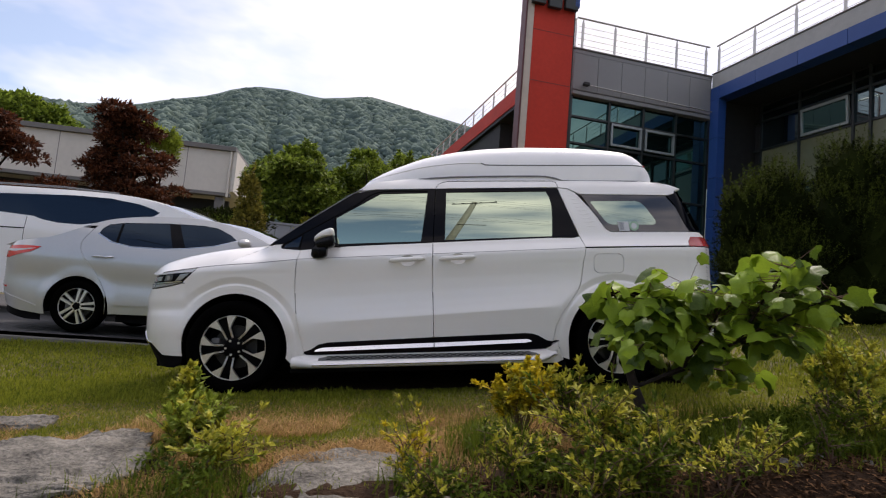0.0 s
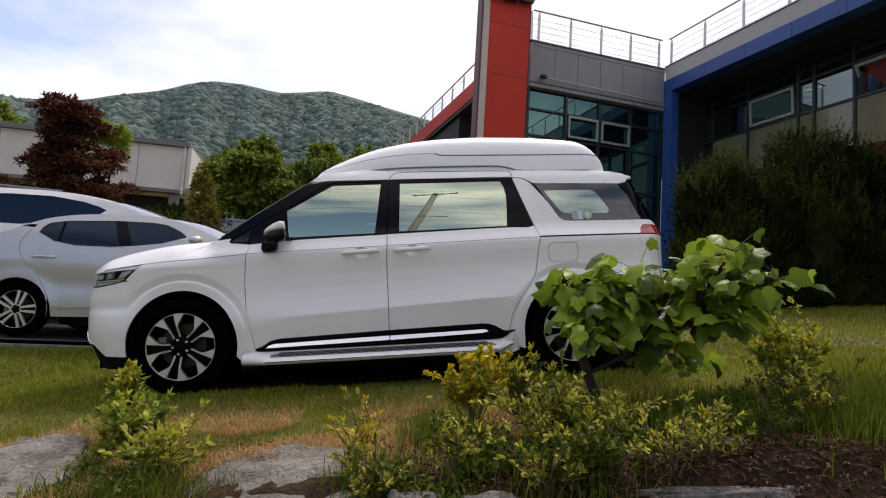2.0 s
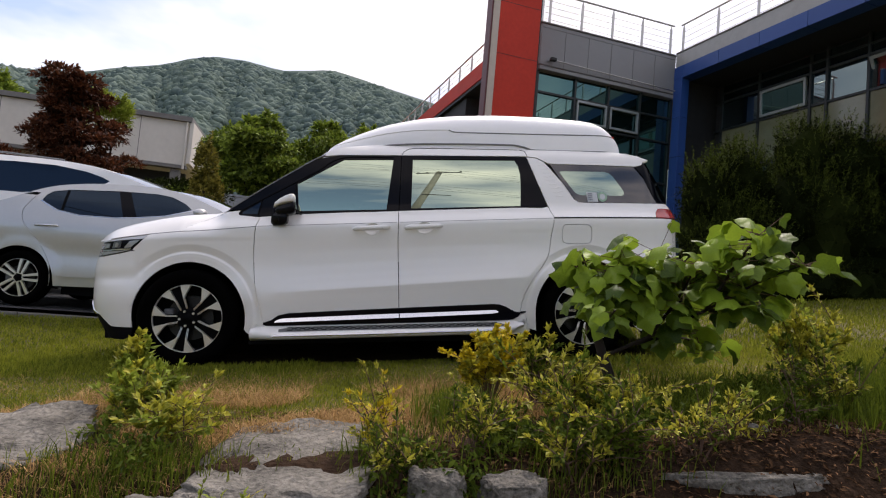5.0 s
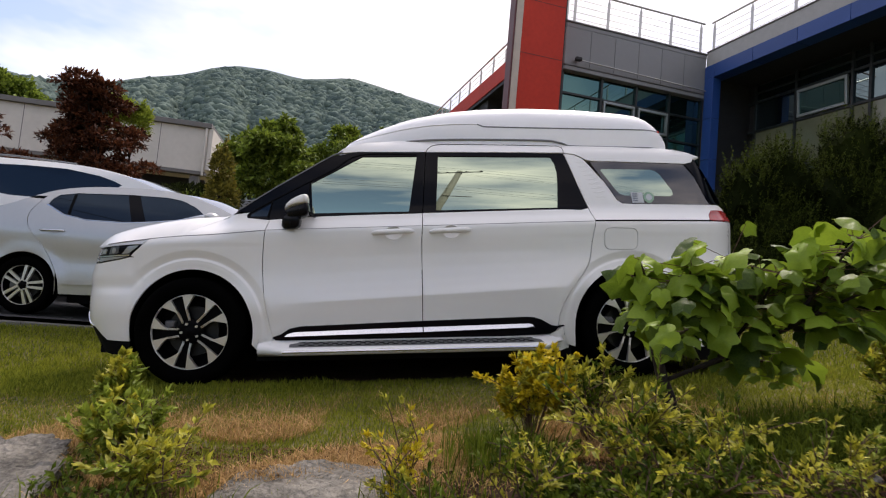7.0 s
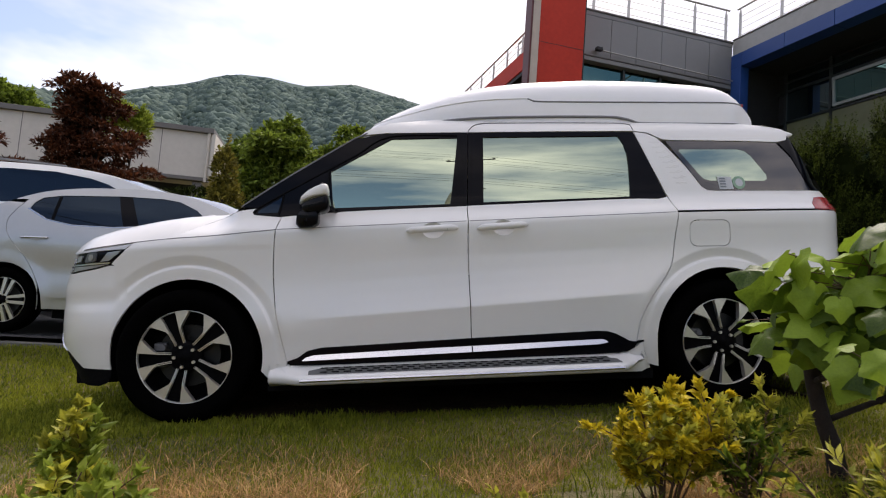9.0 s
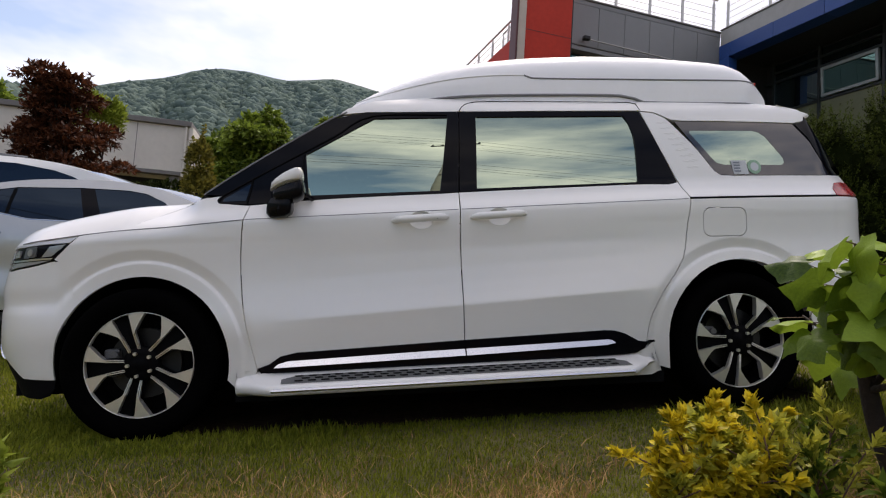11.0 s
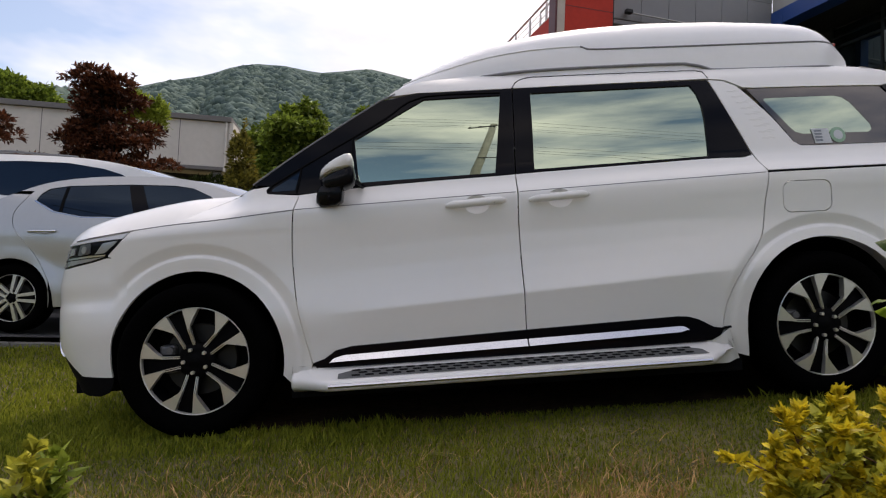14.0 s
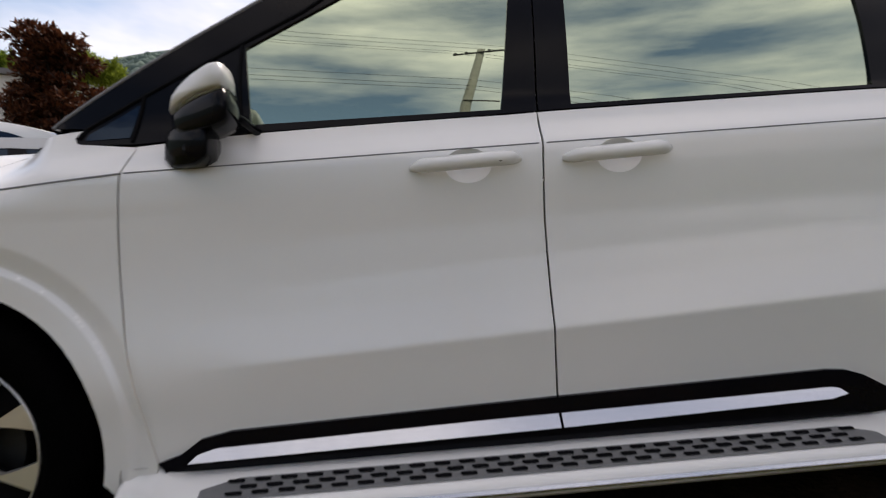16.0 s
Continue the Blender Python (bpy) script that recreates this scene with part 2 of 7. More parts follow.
M_SOIL_AND_SHADE = mat("bed_soil_and_van_shade", (0.012, 0.007, 0.004), 0.95, vary=0.5, scale=3, bump=1.0, bump_scale=40, spec=0.08, second=(0.044, 0.026, 0.016), bump_dist=0.03)
M_GOLD_LEAF = mat("golden_leaf", (0.42, 0.34, 0.018), 0.5, vary=0.25, per_island=0.6, through_light=0.4, second=(0.68, 0.54, 0.03), spec=0.2)
M_LIME_LEAF = mat("lime_leaf", (0.17, 0.20, 0.022), 0.5, vary=0.35, per_island=0.6, through_light=0.4, second=(0.52, 0.48, 0.055), spec=0.3)
# near-black green: the shade within the yews is put into this colour
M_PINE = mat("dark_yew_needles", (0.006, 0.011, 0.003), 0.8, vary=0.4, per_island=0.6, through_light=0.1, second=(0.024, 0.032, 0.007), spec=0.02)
# pale young shoots, with the light on the yews' tops put into the colour
M_PINE_LIT = mat("lit_young_yew_shoots", (0.022, 0.030, 0.006), 0.7, vary=0.4, per_island=0.5, through_light=0.25, second=(0.085, 0.115, 0.018), spec=0.08)
M_TREE = mat("tree_leaf", (0.030, 0.068, 0.012), 0.5, vary=0.4, per_island=0.6, through_light=0.38, second=(0.22, 0.29, 0.040), spec=0.2)
M_CYPRESS = mat("golden_conifer", (0.05, 0.055, 0.010), 0.6, vary=0.4, per_island=0.6, through_light=0.3, second=(0.21, 0.18, 0.03), spec=0.2)
M_MAPLE = mat("purple_maple_leaf", (0.010, 0.005, 0.005), 0.55, vary=0.4, per_island=0.65, through_light=0.3, second=(0.125, 0.042, 0.018), spec=0.2)
M_YELLOW_SHRUB = mat("bright_lime_foliage", (0.14, 0.2, 0.02), 0.55, vary=0.3, per_island=0.6, through_light=0.4, second=(0.3, 0.36, 0.05), spec=0.25)
# paler, bluer leaf colour: the haze of distance is put into it
M_HAZY_WOODS = mat("hazy_forest_canopy", (0.084, 0.124, 0.128), 0.95, vary=0.15, scale=0.03, per_island=0.42, second=(0.148, 0.190, 0.150), spec=0.03, bump=0.5, bump_scale=1.6, bump_dist=0.5)
M_POLE = mat("pole_concrete", (0.28, 0.27, 0.25), 0.85, vary=0.2, scale=4)
M_CABLE = mat("black_cable", (0.01, 0.01, 0.01), 0.6)

# ---- shape helpers ----
from mathutils.geometry import delaunay_2d_cdt


def mesh_of(name, bm, material, smooth=False):
    me = bpy.data.meshes.new(name)
    bm.to_mesh(me)
    bm.free()
    me.materials.append(material)
    if smooth:
        me.polygons.foreach_set("use_smooth", [True] * len(me.polygons))
    return me


def part(name, bm, material, parent=None, label="", smooth=False, m=None):
    """One mesh object from a bmesh, under a thing or a part where one is given."""
    ob = new(name, mesh_of(name, bm, material, smooth))
    ob.parent = parent
    if m is not None:
        ob.matrix_basis = m
    return tagged(ob, label) if label else ob


def empty(name, m, label, category, group=""):
    ob = new(name)
    ob.empty_display_size = 0.1
    ob.matrix_basis = m
    return tagged(ob, label, category, group)


def sheet(name, verts, faces, material, parent=None, smooth=True):
    """A mesh straight from arrays, for what is too fine for bmesh."""
    me = bpy.data.meshes.new(name)
    v, q = np.asarray(verts, dtype=np.float32), np.asarray(faces, dtype=np.int32)
    me.vertices.add(len(v))
    me.vertices.foreach_set("co", v.ravel())
    k = q.shape[1]
    me.loops.add(q.size)
    me.loops.foreach_set("vertex_index", q.ravel())
    me.polygons.add(len(q))
    me.polygons.foreach_set("loop_start", np.arange(0, q.size, k, dtype=np.int32))
    me.polygons.foreach_set("use_smooth", np.full(len(q), smooth))
    me.update(calc_edges=True)
    me.validate()
    me.materials.append(material)
    ob = new(name, me)
    ob.parent = parent
    return ob


def box_bm(x0, x1, y0, y1, z0, z1, bevel=0.0, m=None):
    bm = bmesh.new()
    bmesh.ops.create_cube(bm, size=1)
    bmesh.ops.scale(bm, vec=(x1 - x0, y1 - y0, z1 - z0), verts=bm.verts)
    bmesh.ops.translate(bm, vec=((x0 + x1) / 2, (y0 + y1) / 2, (z0 + z1) / 2), verts=bm.verts)
    if bevel:
        bmesh.ops.bevel(bm, geom=bm.edges[:], offset=bevel, segments=2, profile=0.5, affect="EDGES")
    if m is not None:
        bm.transform(m)
    return bm


def join(*bms):
    """All of these in one bmesh."""
    out = bmesh.new()
    for b in bms:
        me = bpy.data.meshes.new("tmp")
        b.to_mesh(me)
        b.free()
        out.from_mesh(me)
        bpy.data.meshes.remove(me)
    return out


def rod_bm(a, b, r0, r1=None, n=8):
    """A round bar from a to b."""
    a, b = Vector(a), Vector(b)
    bm = bmesh.new()
    bmesh.ops.create_cone(bm, cap_ends=True, segments=n, radius1=r0, radius2=r0 if r1 is None else r1, depth=(b - a).length)
    bm.transform(Matrix.Translation((a + b) / 2) @ (b - a).to_track_quat("Z", "Y").to_matrix().to_4x4())
    return bm


def tube_bm(points, r, n=6, taper=1.0):
    """A tube along points, its radius falling to r * taper."""
    bm = bmesh.new()
    rings, pts = [], [Vector(p) for p in points]
    for i, p in enumerate(pts):
        d = (pts[min(i + 1, len(pts) - 1)] - pts[max(i - 1, 0)]).normalized()
        q = d.to_track_quat("Z", "Y")
        rr = r * (1 + (taper - 1) * i / (len(pts) - 1))
        rings.append([bm.verts.new(p + q @ Vector((rr * math.cos(2 * math.pi * k / n), rr * math.sin(2 * math.pi * k / n), 0))) for k in range(n)])
    for a, b in zip(rings, rings[1:]):
        for k in range(n):
            bm.faces.new((a[k], a[(k + 1) % n], b[(k + 1) % n], b[k]))
    bm.faces.new(rings[0][::-1]), bm.faces.new(rings[-1])
    return bm


def lathe_bm(profile, n=48):
    """Turns (radius, along) pairs round the y axis."""
    bm = bmesh.new()
    rings = [[bm.verts.new((r * math.cos(2 * math.pi * k / n), y, r * math.sin(2 * math.pi * k / n))) for k in range(n)] for r, y in profile]
    for a, b in zip(rings, rings[1:]):
        for k in range(n):
            bm.faces.new((a[k], b[k], b[(k + 1) % n], a[(k + 1) % n]))
    return bm


def smooth_line(pts, step=0.03, closed=False):
    """A soft curve through the points (Catmull-Rom), cut evenly."""
    p = [Vector(q) for q in pts]
    out, n = [], len(p)
    for i in range(n if closed else n - 1):
        a, b, c, d = (p[(i + k) % n] if closed else p[min(max(i + k, 0), n - 1)] for k in (-1, 0, 1, 2))
        cuts = max(1, int((c - b).length / step))
        for j in range(cuts):
            t = j / cuts
            out.append(0.5 * (2 * b + (c - a) * t + (2 * a - 5 * b + 4 * c - d) * t * t + (3 * b - a - 3 * c + d) * t ** 3))
    return out if closed else out + [p[-1]]


def smoothstep(a, b, x):
    t = min(1.0, max(0.0, (x - a) / (b - a)))
    return t * t * (3 - 2 * t)


def inside(x, z, poly):
    hit = False
    for (x0, z0), (x1, z1) in zip(poly, poly[1:] + poly[:1]):
        if (z0 > z) != (z1 > z) and x < (x1 - x0) * (z - z0) / (z1 - z0) + x0:
            hit = not hit
    return hit


def even(poly, step):
    """A closed outline with no edge longer than step."""
    out = []
    for a, b in zip(poly, poly[1:] + poly[:1]):
        n = max(1, math.ceil(math.hypot(b[0] - a[0], b[1] - a[1]) / step))
        out += [(a[0] + (b[0] - a[0]) * k / n, a[1] + (b[1] - a[1]) * k / n) for k in range(n)]
    return out


def panel_bm(outline, chart, off=0.0, thick=0.012, step=0.03, holes=(), creases=()):
    """A pressed panel: its outline in (s, z) is filled with a fine net, laid on chart(s, z, depth), and turned in at its edges."""
    loops = [even([(p[0], p[1]) for p in o], step) for o in (outline, *holes)]
    pts, edges = [], []
    for o in loops:
        k = len(pts)
        pts += o
        edges += [(k + i, k + (i + 1) % len(o)) for i in range(len(o))]
    for line in creases:   # a folded line across the panel, kept sharp by rows of points on it
        line = [p for p in line if inside(p[0], p[1], loops[0])]
        k = len(pts)
        pts += line
        edges += [(k + i, k + i + 1) for i in range(len(line) - 1)]
    xs, zs = [p[0] for p in loops[0]], [p[1] for p in loops[0]]
    edge_pts = np.array(pts)
    for i in range(int((max(xs) - min(xs)) / step) + 1):
        for j in range(int((max(zs) - min(zs)) / step) + 1):
            x, z = min(xs) + (i + (0.5 if j % 2 else 0)) * step, min(zs) + j * step
            if inside(x, z, loops[0]) and not any(inside(x, z, h) for h in loops[1:]):
                if np.min(np.hypot(edge_pts[:, 0] - x, edge_pts[:, 1] - z)) > step * 0.45:
                    pts.append((x, z))
    verts, _, faces, *_ = delaunay_2d_cdt([Vector(p) for p in pts], edges, [], 0, 1e-6)
    bm = bmesh.new()
    vs = [bm.verts.new(chart(v[0], v[1], off)) for v in verts]
    flat = {vs[i]: verts[i] for i in range(len(vs))}
    for tri in faces:
        c = sum((verts[i] for i in tri), Vector((0, 0))) / len(tri)
        p, q, r = (verts[i] for i in tri[:3])
        area = abs((q[0] - p[0]) * (r[1] - p[1]) - (r[0] - p[0]) * (q[1] - p[1])) / 2
        if area > step * step * 0.004 and inside(c[0], c[1], loops[0]) and not any(inside(c[0], c[1], h) for h in loops[1:]):
            bm.faces.new([vs[i] for i in tri])
    for v in [v for v in vs if not v.link_faces]:
        bm.verts.remove(v)
    rim = [e for e in bm.edges if len(e.link_faces) == 1]
    if thick:
        low, high = {}, {}
        for e in rim:
            for v in e.verts:
                if v not in low:
                    low[v] = bm.verts.new(chart(flat[v][0], flat[v][1], off + thick))
                    high[v] = bm.verts.new(v.co)
        for e in rim:
            a, b = e.verts
            f = e.link_faces[0]
            order = [l.vert for l in f.loops]
            if order[(order.index(a) + 1) % len(order)] != b:
                a, b = b, a
            bm.faces.new((high[b], high[a], low[a], low[b]))
    return bm


# ---- ground ----
def ground_z(x, y):
    """The lawn falls to the left along the van, climbs gently behind it, and drops off in front of the rocks."""
    z = 0.0951 * max(-3.2, min(x, 9.0)) + 0.02 * (max(x, 9.0) - 9.0) * 0.2
    z += 0.10 * max(0.0, min(y, 3.6) - 0.9) * (1.0 if x > -2.5 else 1.0 - 0.12 * min(1.0, (-2.5 - x) / 2.5))
    z += 0.012 * max(0.0, y - 3.6)
    z -= 0.55 * smoothstep(-2.28, -3.0, y)
    z += 0.02 * noise.noise((x * 0.7, y * 0.7, 0.3)) + 0.008 * noise.noise((x * 3, y * 3, 1.7))
    return z


ROAD_Z = -0.06


def road_edge(x):
    """Where the lawn ends and the road behind it begins."""
    return 2.62 + 0.16 * (x + 4.8)


def axis(fine0, fine1, step, far):
    inner = np.arange(fine0, fine1 + step / 2, step)
    out = []
    d, p = step, fine1
    while p < far:
        d *= 1.35
        p += d
        out.append(p)
    d, p, lo = step, fine0, []
    while p > -far:
        d *= 1.35
        p -= d
        lo.append(p)
    return np.concatenate([lo[::-1], inner, out])


gx, gy = axis(-7, 10, 0.09, 900), axis(-4, 5, 0.07, 900)
gv = []
for y in gy:
    for x in gx:
        far = max(abs(x), abs(y))
        z = ground_z(x, y) if far < 40 else ground_z(max(-40, min(40, x)), max(-40, min(40, y))) - 0.4
        if x < -2.0 and y > road_edge(x) - 0.02:
            z = min(z, ROAD_Z - 0.12)
        gv.append((x, y, z))
nx = len(gx)
gf = [(j * nx + i, j * nx + i + 1, (j + 1) * nx + i + 1, (j + 1) * nx + i) for j in range(len(gy) - 1) for i in range(nx - 1)]
ground = tagged(sheet("ground", gv, gf, M_GROUND), "sloping lawn soil, dark planting bed by the rocks, van's shade painted dark", "ground", kind="structure")
ground.data.materials.append(M_SOIL_AND_SHADE)
for p in ground.data.polygons:
    c_ = p.center
    if -4.2 < c_.y < -1.72 + 0.22 * noise.noise((c_.x * 1.3, 0.0, 4.0)) + (0.28 if 0.9 < c_.x < 2.1 else 0.0) and -9 < c_.x < 8:
        p.material_index = 1
    # the van's shade is painted on the ground beneath it in dark soil colour
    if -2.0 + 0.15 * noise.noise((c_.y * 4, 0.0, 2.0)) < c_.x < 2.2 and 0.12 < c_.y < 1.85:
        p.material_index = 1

bm = bmesh.new()
far_side = 11.0
vs = []
for i in range(25):
    x = -34 + i * 1.38
    vs.append((bm.verts.new((x, road_edge(max(x, -9)) + 0.1, ROAD_Z)), bm.verts.new((x, far_side, ROAD_Z + 0.05))))
for a, b in zip(vs, vs[1:]):
    bm.faces.new((a[0], b[0], b[1], a[1]))
tagged(part("road", bm, M_ROAD), "dark asphalt car park behind the lawn", "road", kind="structure")
bm = bmesh.new()
for i in range(14):
    x0, x1 = -9.6 + i * 0.6, -9.6 + i * 0.6 + 0.592
    m = pose(x0, road_edge(x0), ROAD_Z - 0.06, 0, 0, math.degrees(math.atan(0.16)))
    b = box_bm(0, 0.6, 0, 0.09, -0.1, 0.018, 0.008, m)
    bm = join(bm, b)
tagged(part("kerb", bm, M_KERB), "low grey concrete kerb along the car park", "kerb", kind="structure")

# ---- the modern building: grey entrance wall, blue-framed wing, red sign tower ----
YAW = 11.5
B = pose(7.30, 9.83, 0.03, 0, 0, YAW) @ Matrix.Scale(0.9605, 4)   # inner corner; its x runs along the grey wall
BW = pose(7.30, 9.83, 0.03, 0, 0, 13.5) @ Matrix.Scale(0.9605, 4)   # the blue wing runs along its -y


def at_b(x, y, z=0.0, rz=0.0):
    return B @ pose(x, y, z, 0, 0, rz)


TOP = 7.59
core = join(box_bm(-4.6, -0.02, 0.3, 9, 6.4, 7.5), box_bm(0.75, 9, -15, 9, 6.92, 7.5))
wall_grey = tagged(part("wall_north", core, M_DARK, m=B), "flat roof slab of the modern two storey building", "building", kind="structure")
for i in range(6):
    x0 = -4.2 + i * 0.70
    part("panel", box_bm(x0 + 0.004, x0 + 0.695, 0.0, 0.3, 6.485, 7.44, 0.006), M_GREY, wall_grey)
part("top_band", box_bm(-4.2, 0.0, -0.004, 0.3, 7.445, 7.545, 0.004), M_GREY, wall_grey)
part("coping", box_bm(-4.25, 0.03, -0.03, 0.33, 7.55, TOP, 0.008), M_HALL_TRIM, wall_grey)
part("gutter_strip", box_bm(-4.2, 0.0, -0.03, 0.3, 6.34, 6.44, 0.005), M_GREY, wall_grey)
part("gutter_lip", box_bm(-4.2, 0.0, -0.05, 0.02, 6.445, 6.475, 0.005), M_HALL_TRIM, wall_grey)
part("pipe", rod_bm((-3.75, -0.09, 6.60), (0.0, -0.09, 6.53), 0.018), M_STEEL, wall_grey)
part("security_camera", join(box_bm(-3.96, -3.80, -0.18, -0.06, 6.56, 6.65, 0.02), rod_bm((-3.88, -0.1, 6.6), (-3.88, 0.02, 6.62), 0.02)), M_DARK, wall_grey, "small dark security camera")

window_1 = tagged(part("window_1", box_bm(-4.2, 0.0, 0.18, 0.24, 0.4, 6.34), M_FRAME, m=B), "tall green-tinted glass curtain wall with dark frames", "window", kind="structure")
levels = [0.4, 1.6, 2.8, 3.95, 5.10, 5.80, 6.33]
cols = [-4.17, -3.05, -2.03, -1.02, 0.0]
for i in range(4):
    for j in range(6):
        part("pane", box_bm(cols[i] + 0.03, cols[i + 1] - 0.03, 0.14, 0.172, levels[j] + 0.03, levels[j + 1] - 0.03), M_GREEN_GLASS, window_1)
for x in cols:
    part("mullion", box_bm(x - 0.03, x + 0.03, 0.08, 0.176, 0.4, 6.338, 0.004), M_FRAME, window_1)
for z in levels[:-1]:
    part("transom", box_bm(-4.2, 0.0, 0.09, 0.174, z - 0.028, z + 0.028, 0.004), M_FRAME, window_1)
for i in (1, 2):
    x0, x1, z0, z1 = cols[i] + 0.06, cols[i + 1] - 0.05, 5.17, 5.77
    for b in (box_bm(x0, x1, 0.04, 0.12, z0, z0 + 0.06, 0.004), box_bm(x0, x1, 0.04, 0.12, z1 - 0.06, z1, 0.004),
              box_bm(x0, x0 + 0.05, 0.042, 0.118, z0, z1, 0.004), box_bm(x1 - 0.05, x1, 0.042, 0.118, z0, z1, 0.004)):
        part("sash", b, M_FRAME_LIGHT, window_1)

# the wing that comes forward: roof edge, blue band and column, recessed window wall under a deep soffit, near-black to
# carry the shade there
wall_wing = tagged(part("wall_east", box_bm(1.35, 1.6, -16, 0.3, 0.2, 6.9), M_DARK, m=BW), "window wall set back under a deep blue roof edge, shade in its colour", "building", kind="structure")
part("coping", box_bm(-0.03, 0.34, -16, -0.035, 7.20, TOP, 0.01), M_GREY_LIGHT, wall_wing)
for i in range(13):
    y1 = -0.36 - i * 1.20
    part("panel", box_bm(-0.05, 0.33, y1 - 1.19, y1, 6.84, 7.195, 0.006), M_BLUE, wall_wing)
part("panel", box_bm(-0.05, 0.33, -0.35, -0.02, 6.84, 7.195, 0.006), M_BLUE, wall_wing)
part("coping_cap", box_bm(-0.05, 0.36, -16, -0.035, 7.592, 7.625, 0.006), M_HALL_TRIM, wall_wing)
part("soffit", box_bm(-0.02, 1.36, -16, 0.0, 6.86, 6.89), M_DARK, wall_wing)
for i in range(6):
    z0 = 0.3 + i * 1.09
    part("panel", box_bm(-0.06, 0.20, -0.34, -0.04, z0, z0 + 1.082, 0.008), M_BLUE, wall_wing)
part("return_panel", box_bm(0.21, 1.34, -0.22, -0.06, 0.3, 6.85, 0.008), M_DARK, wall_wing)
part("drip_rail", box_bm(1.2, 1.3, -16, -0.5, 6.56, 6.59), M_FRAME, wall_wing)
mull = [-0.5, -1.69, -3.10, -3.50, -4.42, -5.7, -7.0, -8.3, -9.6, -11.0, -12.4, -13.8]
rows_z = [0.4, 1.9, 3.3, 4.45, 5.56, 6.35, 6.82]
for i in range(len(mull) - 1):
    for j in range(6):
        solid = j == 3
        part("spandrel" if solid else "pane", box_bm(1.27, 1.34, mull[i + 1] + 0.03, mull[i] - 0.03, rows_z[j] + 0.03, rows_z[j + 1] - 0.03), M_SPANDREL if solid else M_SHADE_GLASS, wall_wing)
for y in mull:
    part("mullion", box_bm(1.22, 1.348, y - 0.03, y + 0.03, 0.3, 6.85, 0.004), M_FRAME, wall_wing)
for z in rows_z[:-1]:
    part("transom", box_bm(1.235, 1.346, -14, -0.25, z - 0.03, z + 0.03, 0.004), M_FRAME, wall_wing)


def sash_bm(w, h):
    return [box_bm(-0.05, 0.03, 0, w, 0, 0.07, 0.005), box_bm(-0.05, 0.03, 0, w, h - 0.07, h, 0.005), box_bm(-0.048, 0.028, 0, 0.06, 0, h, 0.005), box_bm(-0.048, 0.028, w - 0.06, w, 0, h, 0.005)]


for y0, w, open_deg in ((-3.03, 1.25, 3), (-5.66, 1.2, 24)):
    hinge = pose(1.2, y0, 6.28, 0, -open_deg, 0) @ pose(0, 0, -0.68)
    sash = part("awning_window", join(*sash_bm(w, 0.68)), M_FRAME_LIGHT, wall_wing, m=hinge)
    part("pane", box_bm(-0.012, -0.004, 0.06, w - 0.06, 0.07, 0.61), M_GREEN_GLASS, sash)

# roof railings: posts with pointed heads and five thin wires under a handrail
def railing(name, length, m, gap=0.95, height=0.84, first=0.0):
    rail = empty(name, m, "thin stainless roof railing with four horizontal wires", "railing", "roof railings")
    n = int((length - first) / gap + 0.01)
    for i in range(n + 1):
        x = first + gap * i
        post = join(box_bm(x - 0.03, x + 0.03, -0.02, 0.02, 0, height - 0.13, 0.004), rod_bm((x, 0, height - 0.13), (x, 0, height), 0.03, 0.008, 6))
        part("post", post, M_STEEL, rail)
    for k in range(4):
        part("wire", rod_bm((0, 0, 0.12 + k * 0.165), (length, 0, 0.12 + k * 0.165), 0.006, n=5), M_STEEL, rail)
    part("handrail", rod_bm((-0.03, 0, height), (length + 0.03, 0, height), 0.024), M_STEEL, rail)
    return rail


railing("roof_railing", 4.02, at_b(-4.12, 0.06, TOP), 0.95, first=0.14)
railing("roof_railing", 14.0, BW @ pose(0.10, -0.06, TOP + 0.03, 0, 0, -90), 1.22, first=0.06)
railing("roof_railing", 4.0, at_b(-4.14, 0.16, TOP, 90), 1.0)

# red sign tower in front of the grey wall's end
tower = empty("sign_tower", at_b(-5.98, -0.9), "tall red sign tower with a cream edge strip", "tower")
part("shaft", box_bm(0.215, 1.27, 0.0, 0.3, 0.2, 9.6, 0.01), M_RED, tower)
part("edge_strip", box_bm(0.045, 0.212, -0.02, 0.28, 0.2, 9.6, 0.01), M_CREAM, tower)
part("side_fin", box_bm(0.0, 0.042, -0.03, 0.28, 0.2, 9.6, 0.008), M_MAROON, tower)
part("shadow_gap", box_bm(1.273, 1.32, 0.05, 0.28, 0.2, 9.0), M_DARK, tower)
for z in (6.1, 7.35):
    part("joint", box_bm(0.22, 1.26, -0.004, 0.01, z, z + 0.012), M_MAROON, tower)
# raised sign characters, drawn as plain bars
for x, z, c in ((0.10, 7.93, M_FRAME), (0.52, 7.90, M_FRAME), (0.94, 7.94, M_FRAME), (1.18, 8.02, M_BLUE)):
    part("sign_bar", box_bm(x, x + (0.34 if x < 1 else 0.14), -0.16, -0.04, z, z + 0.5, 0.02), c, tower)

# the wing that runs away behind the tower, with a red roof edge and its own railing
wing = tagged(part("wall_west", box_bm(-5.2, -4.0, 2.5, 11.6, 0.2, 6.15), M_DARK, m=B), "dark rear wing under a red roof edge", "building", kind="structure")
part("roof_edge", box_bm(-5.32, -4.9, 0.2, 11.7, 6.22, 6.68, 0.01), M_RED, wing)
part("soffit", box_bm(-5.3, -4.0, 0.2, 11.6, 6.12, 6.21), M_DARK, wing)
railing("roof_railing", 11.3, at_b(-5.2, 0.3, 6.68, 90), 1.0, 0.62)

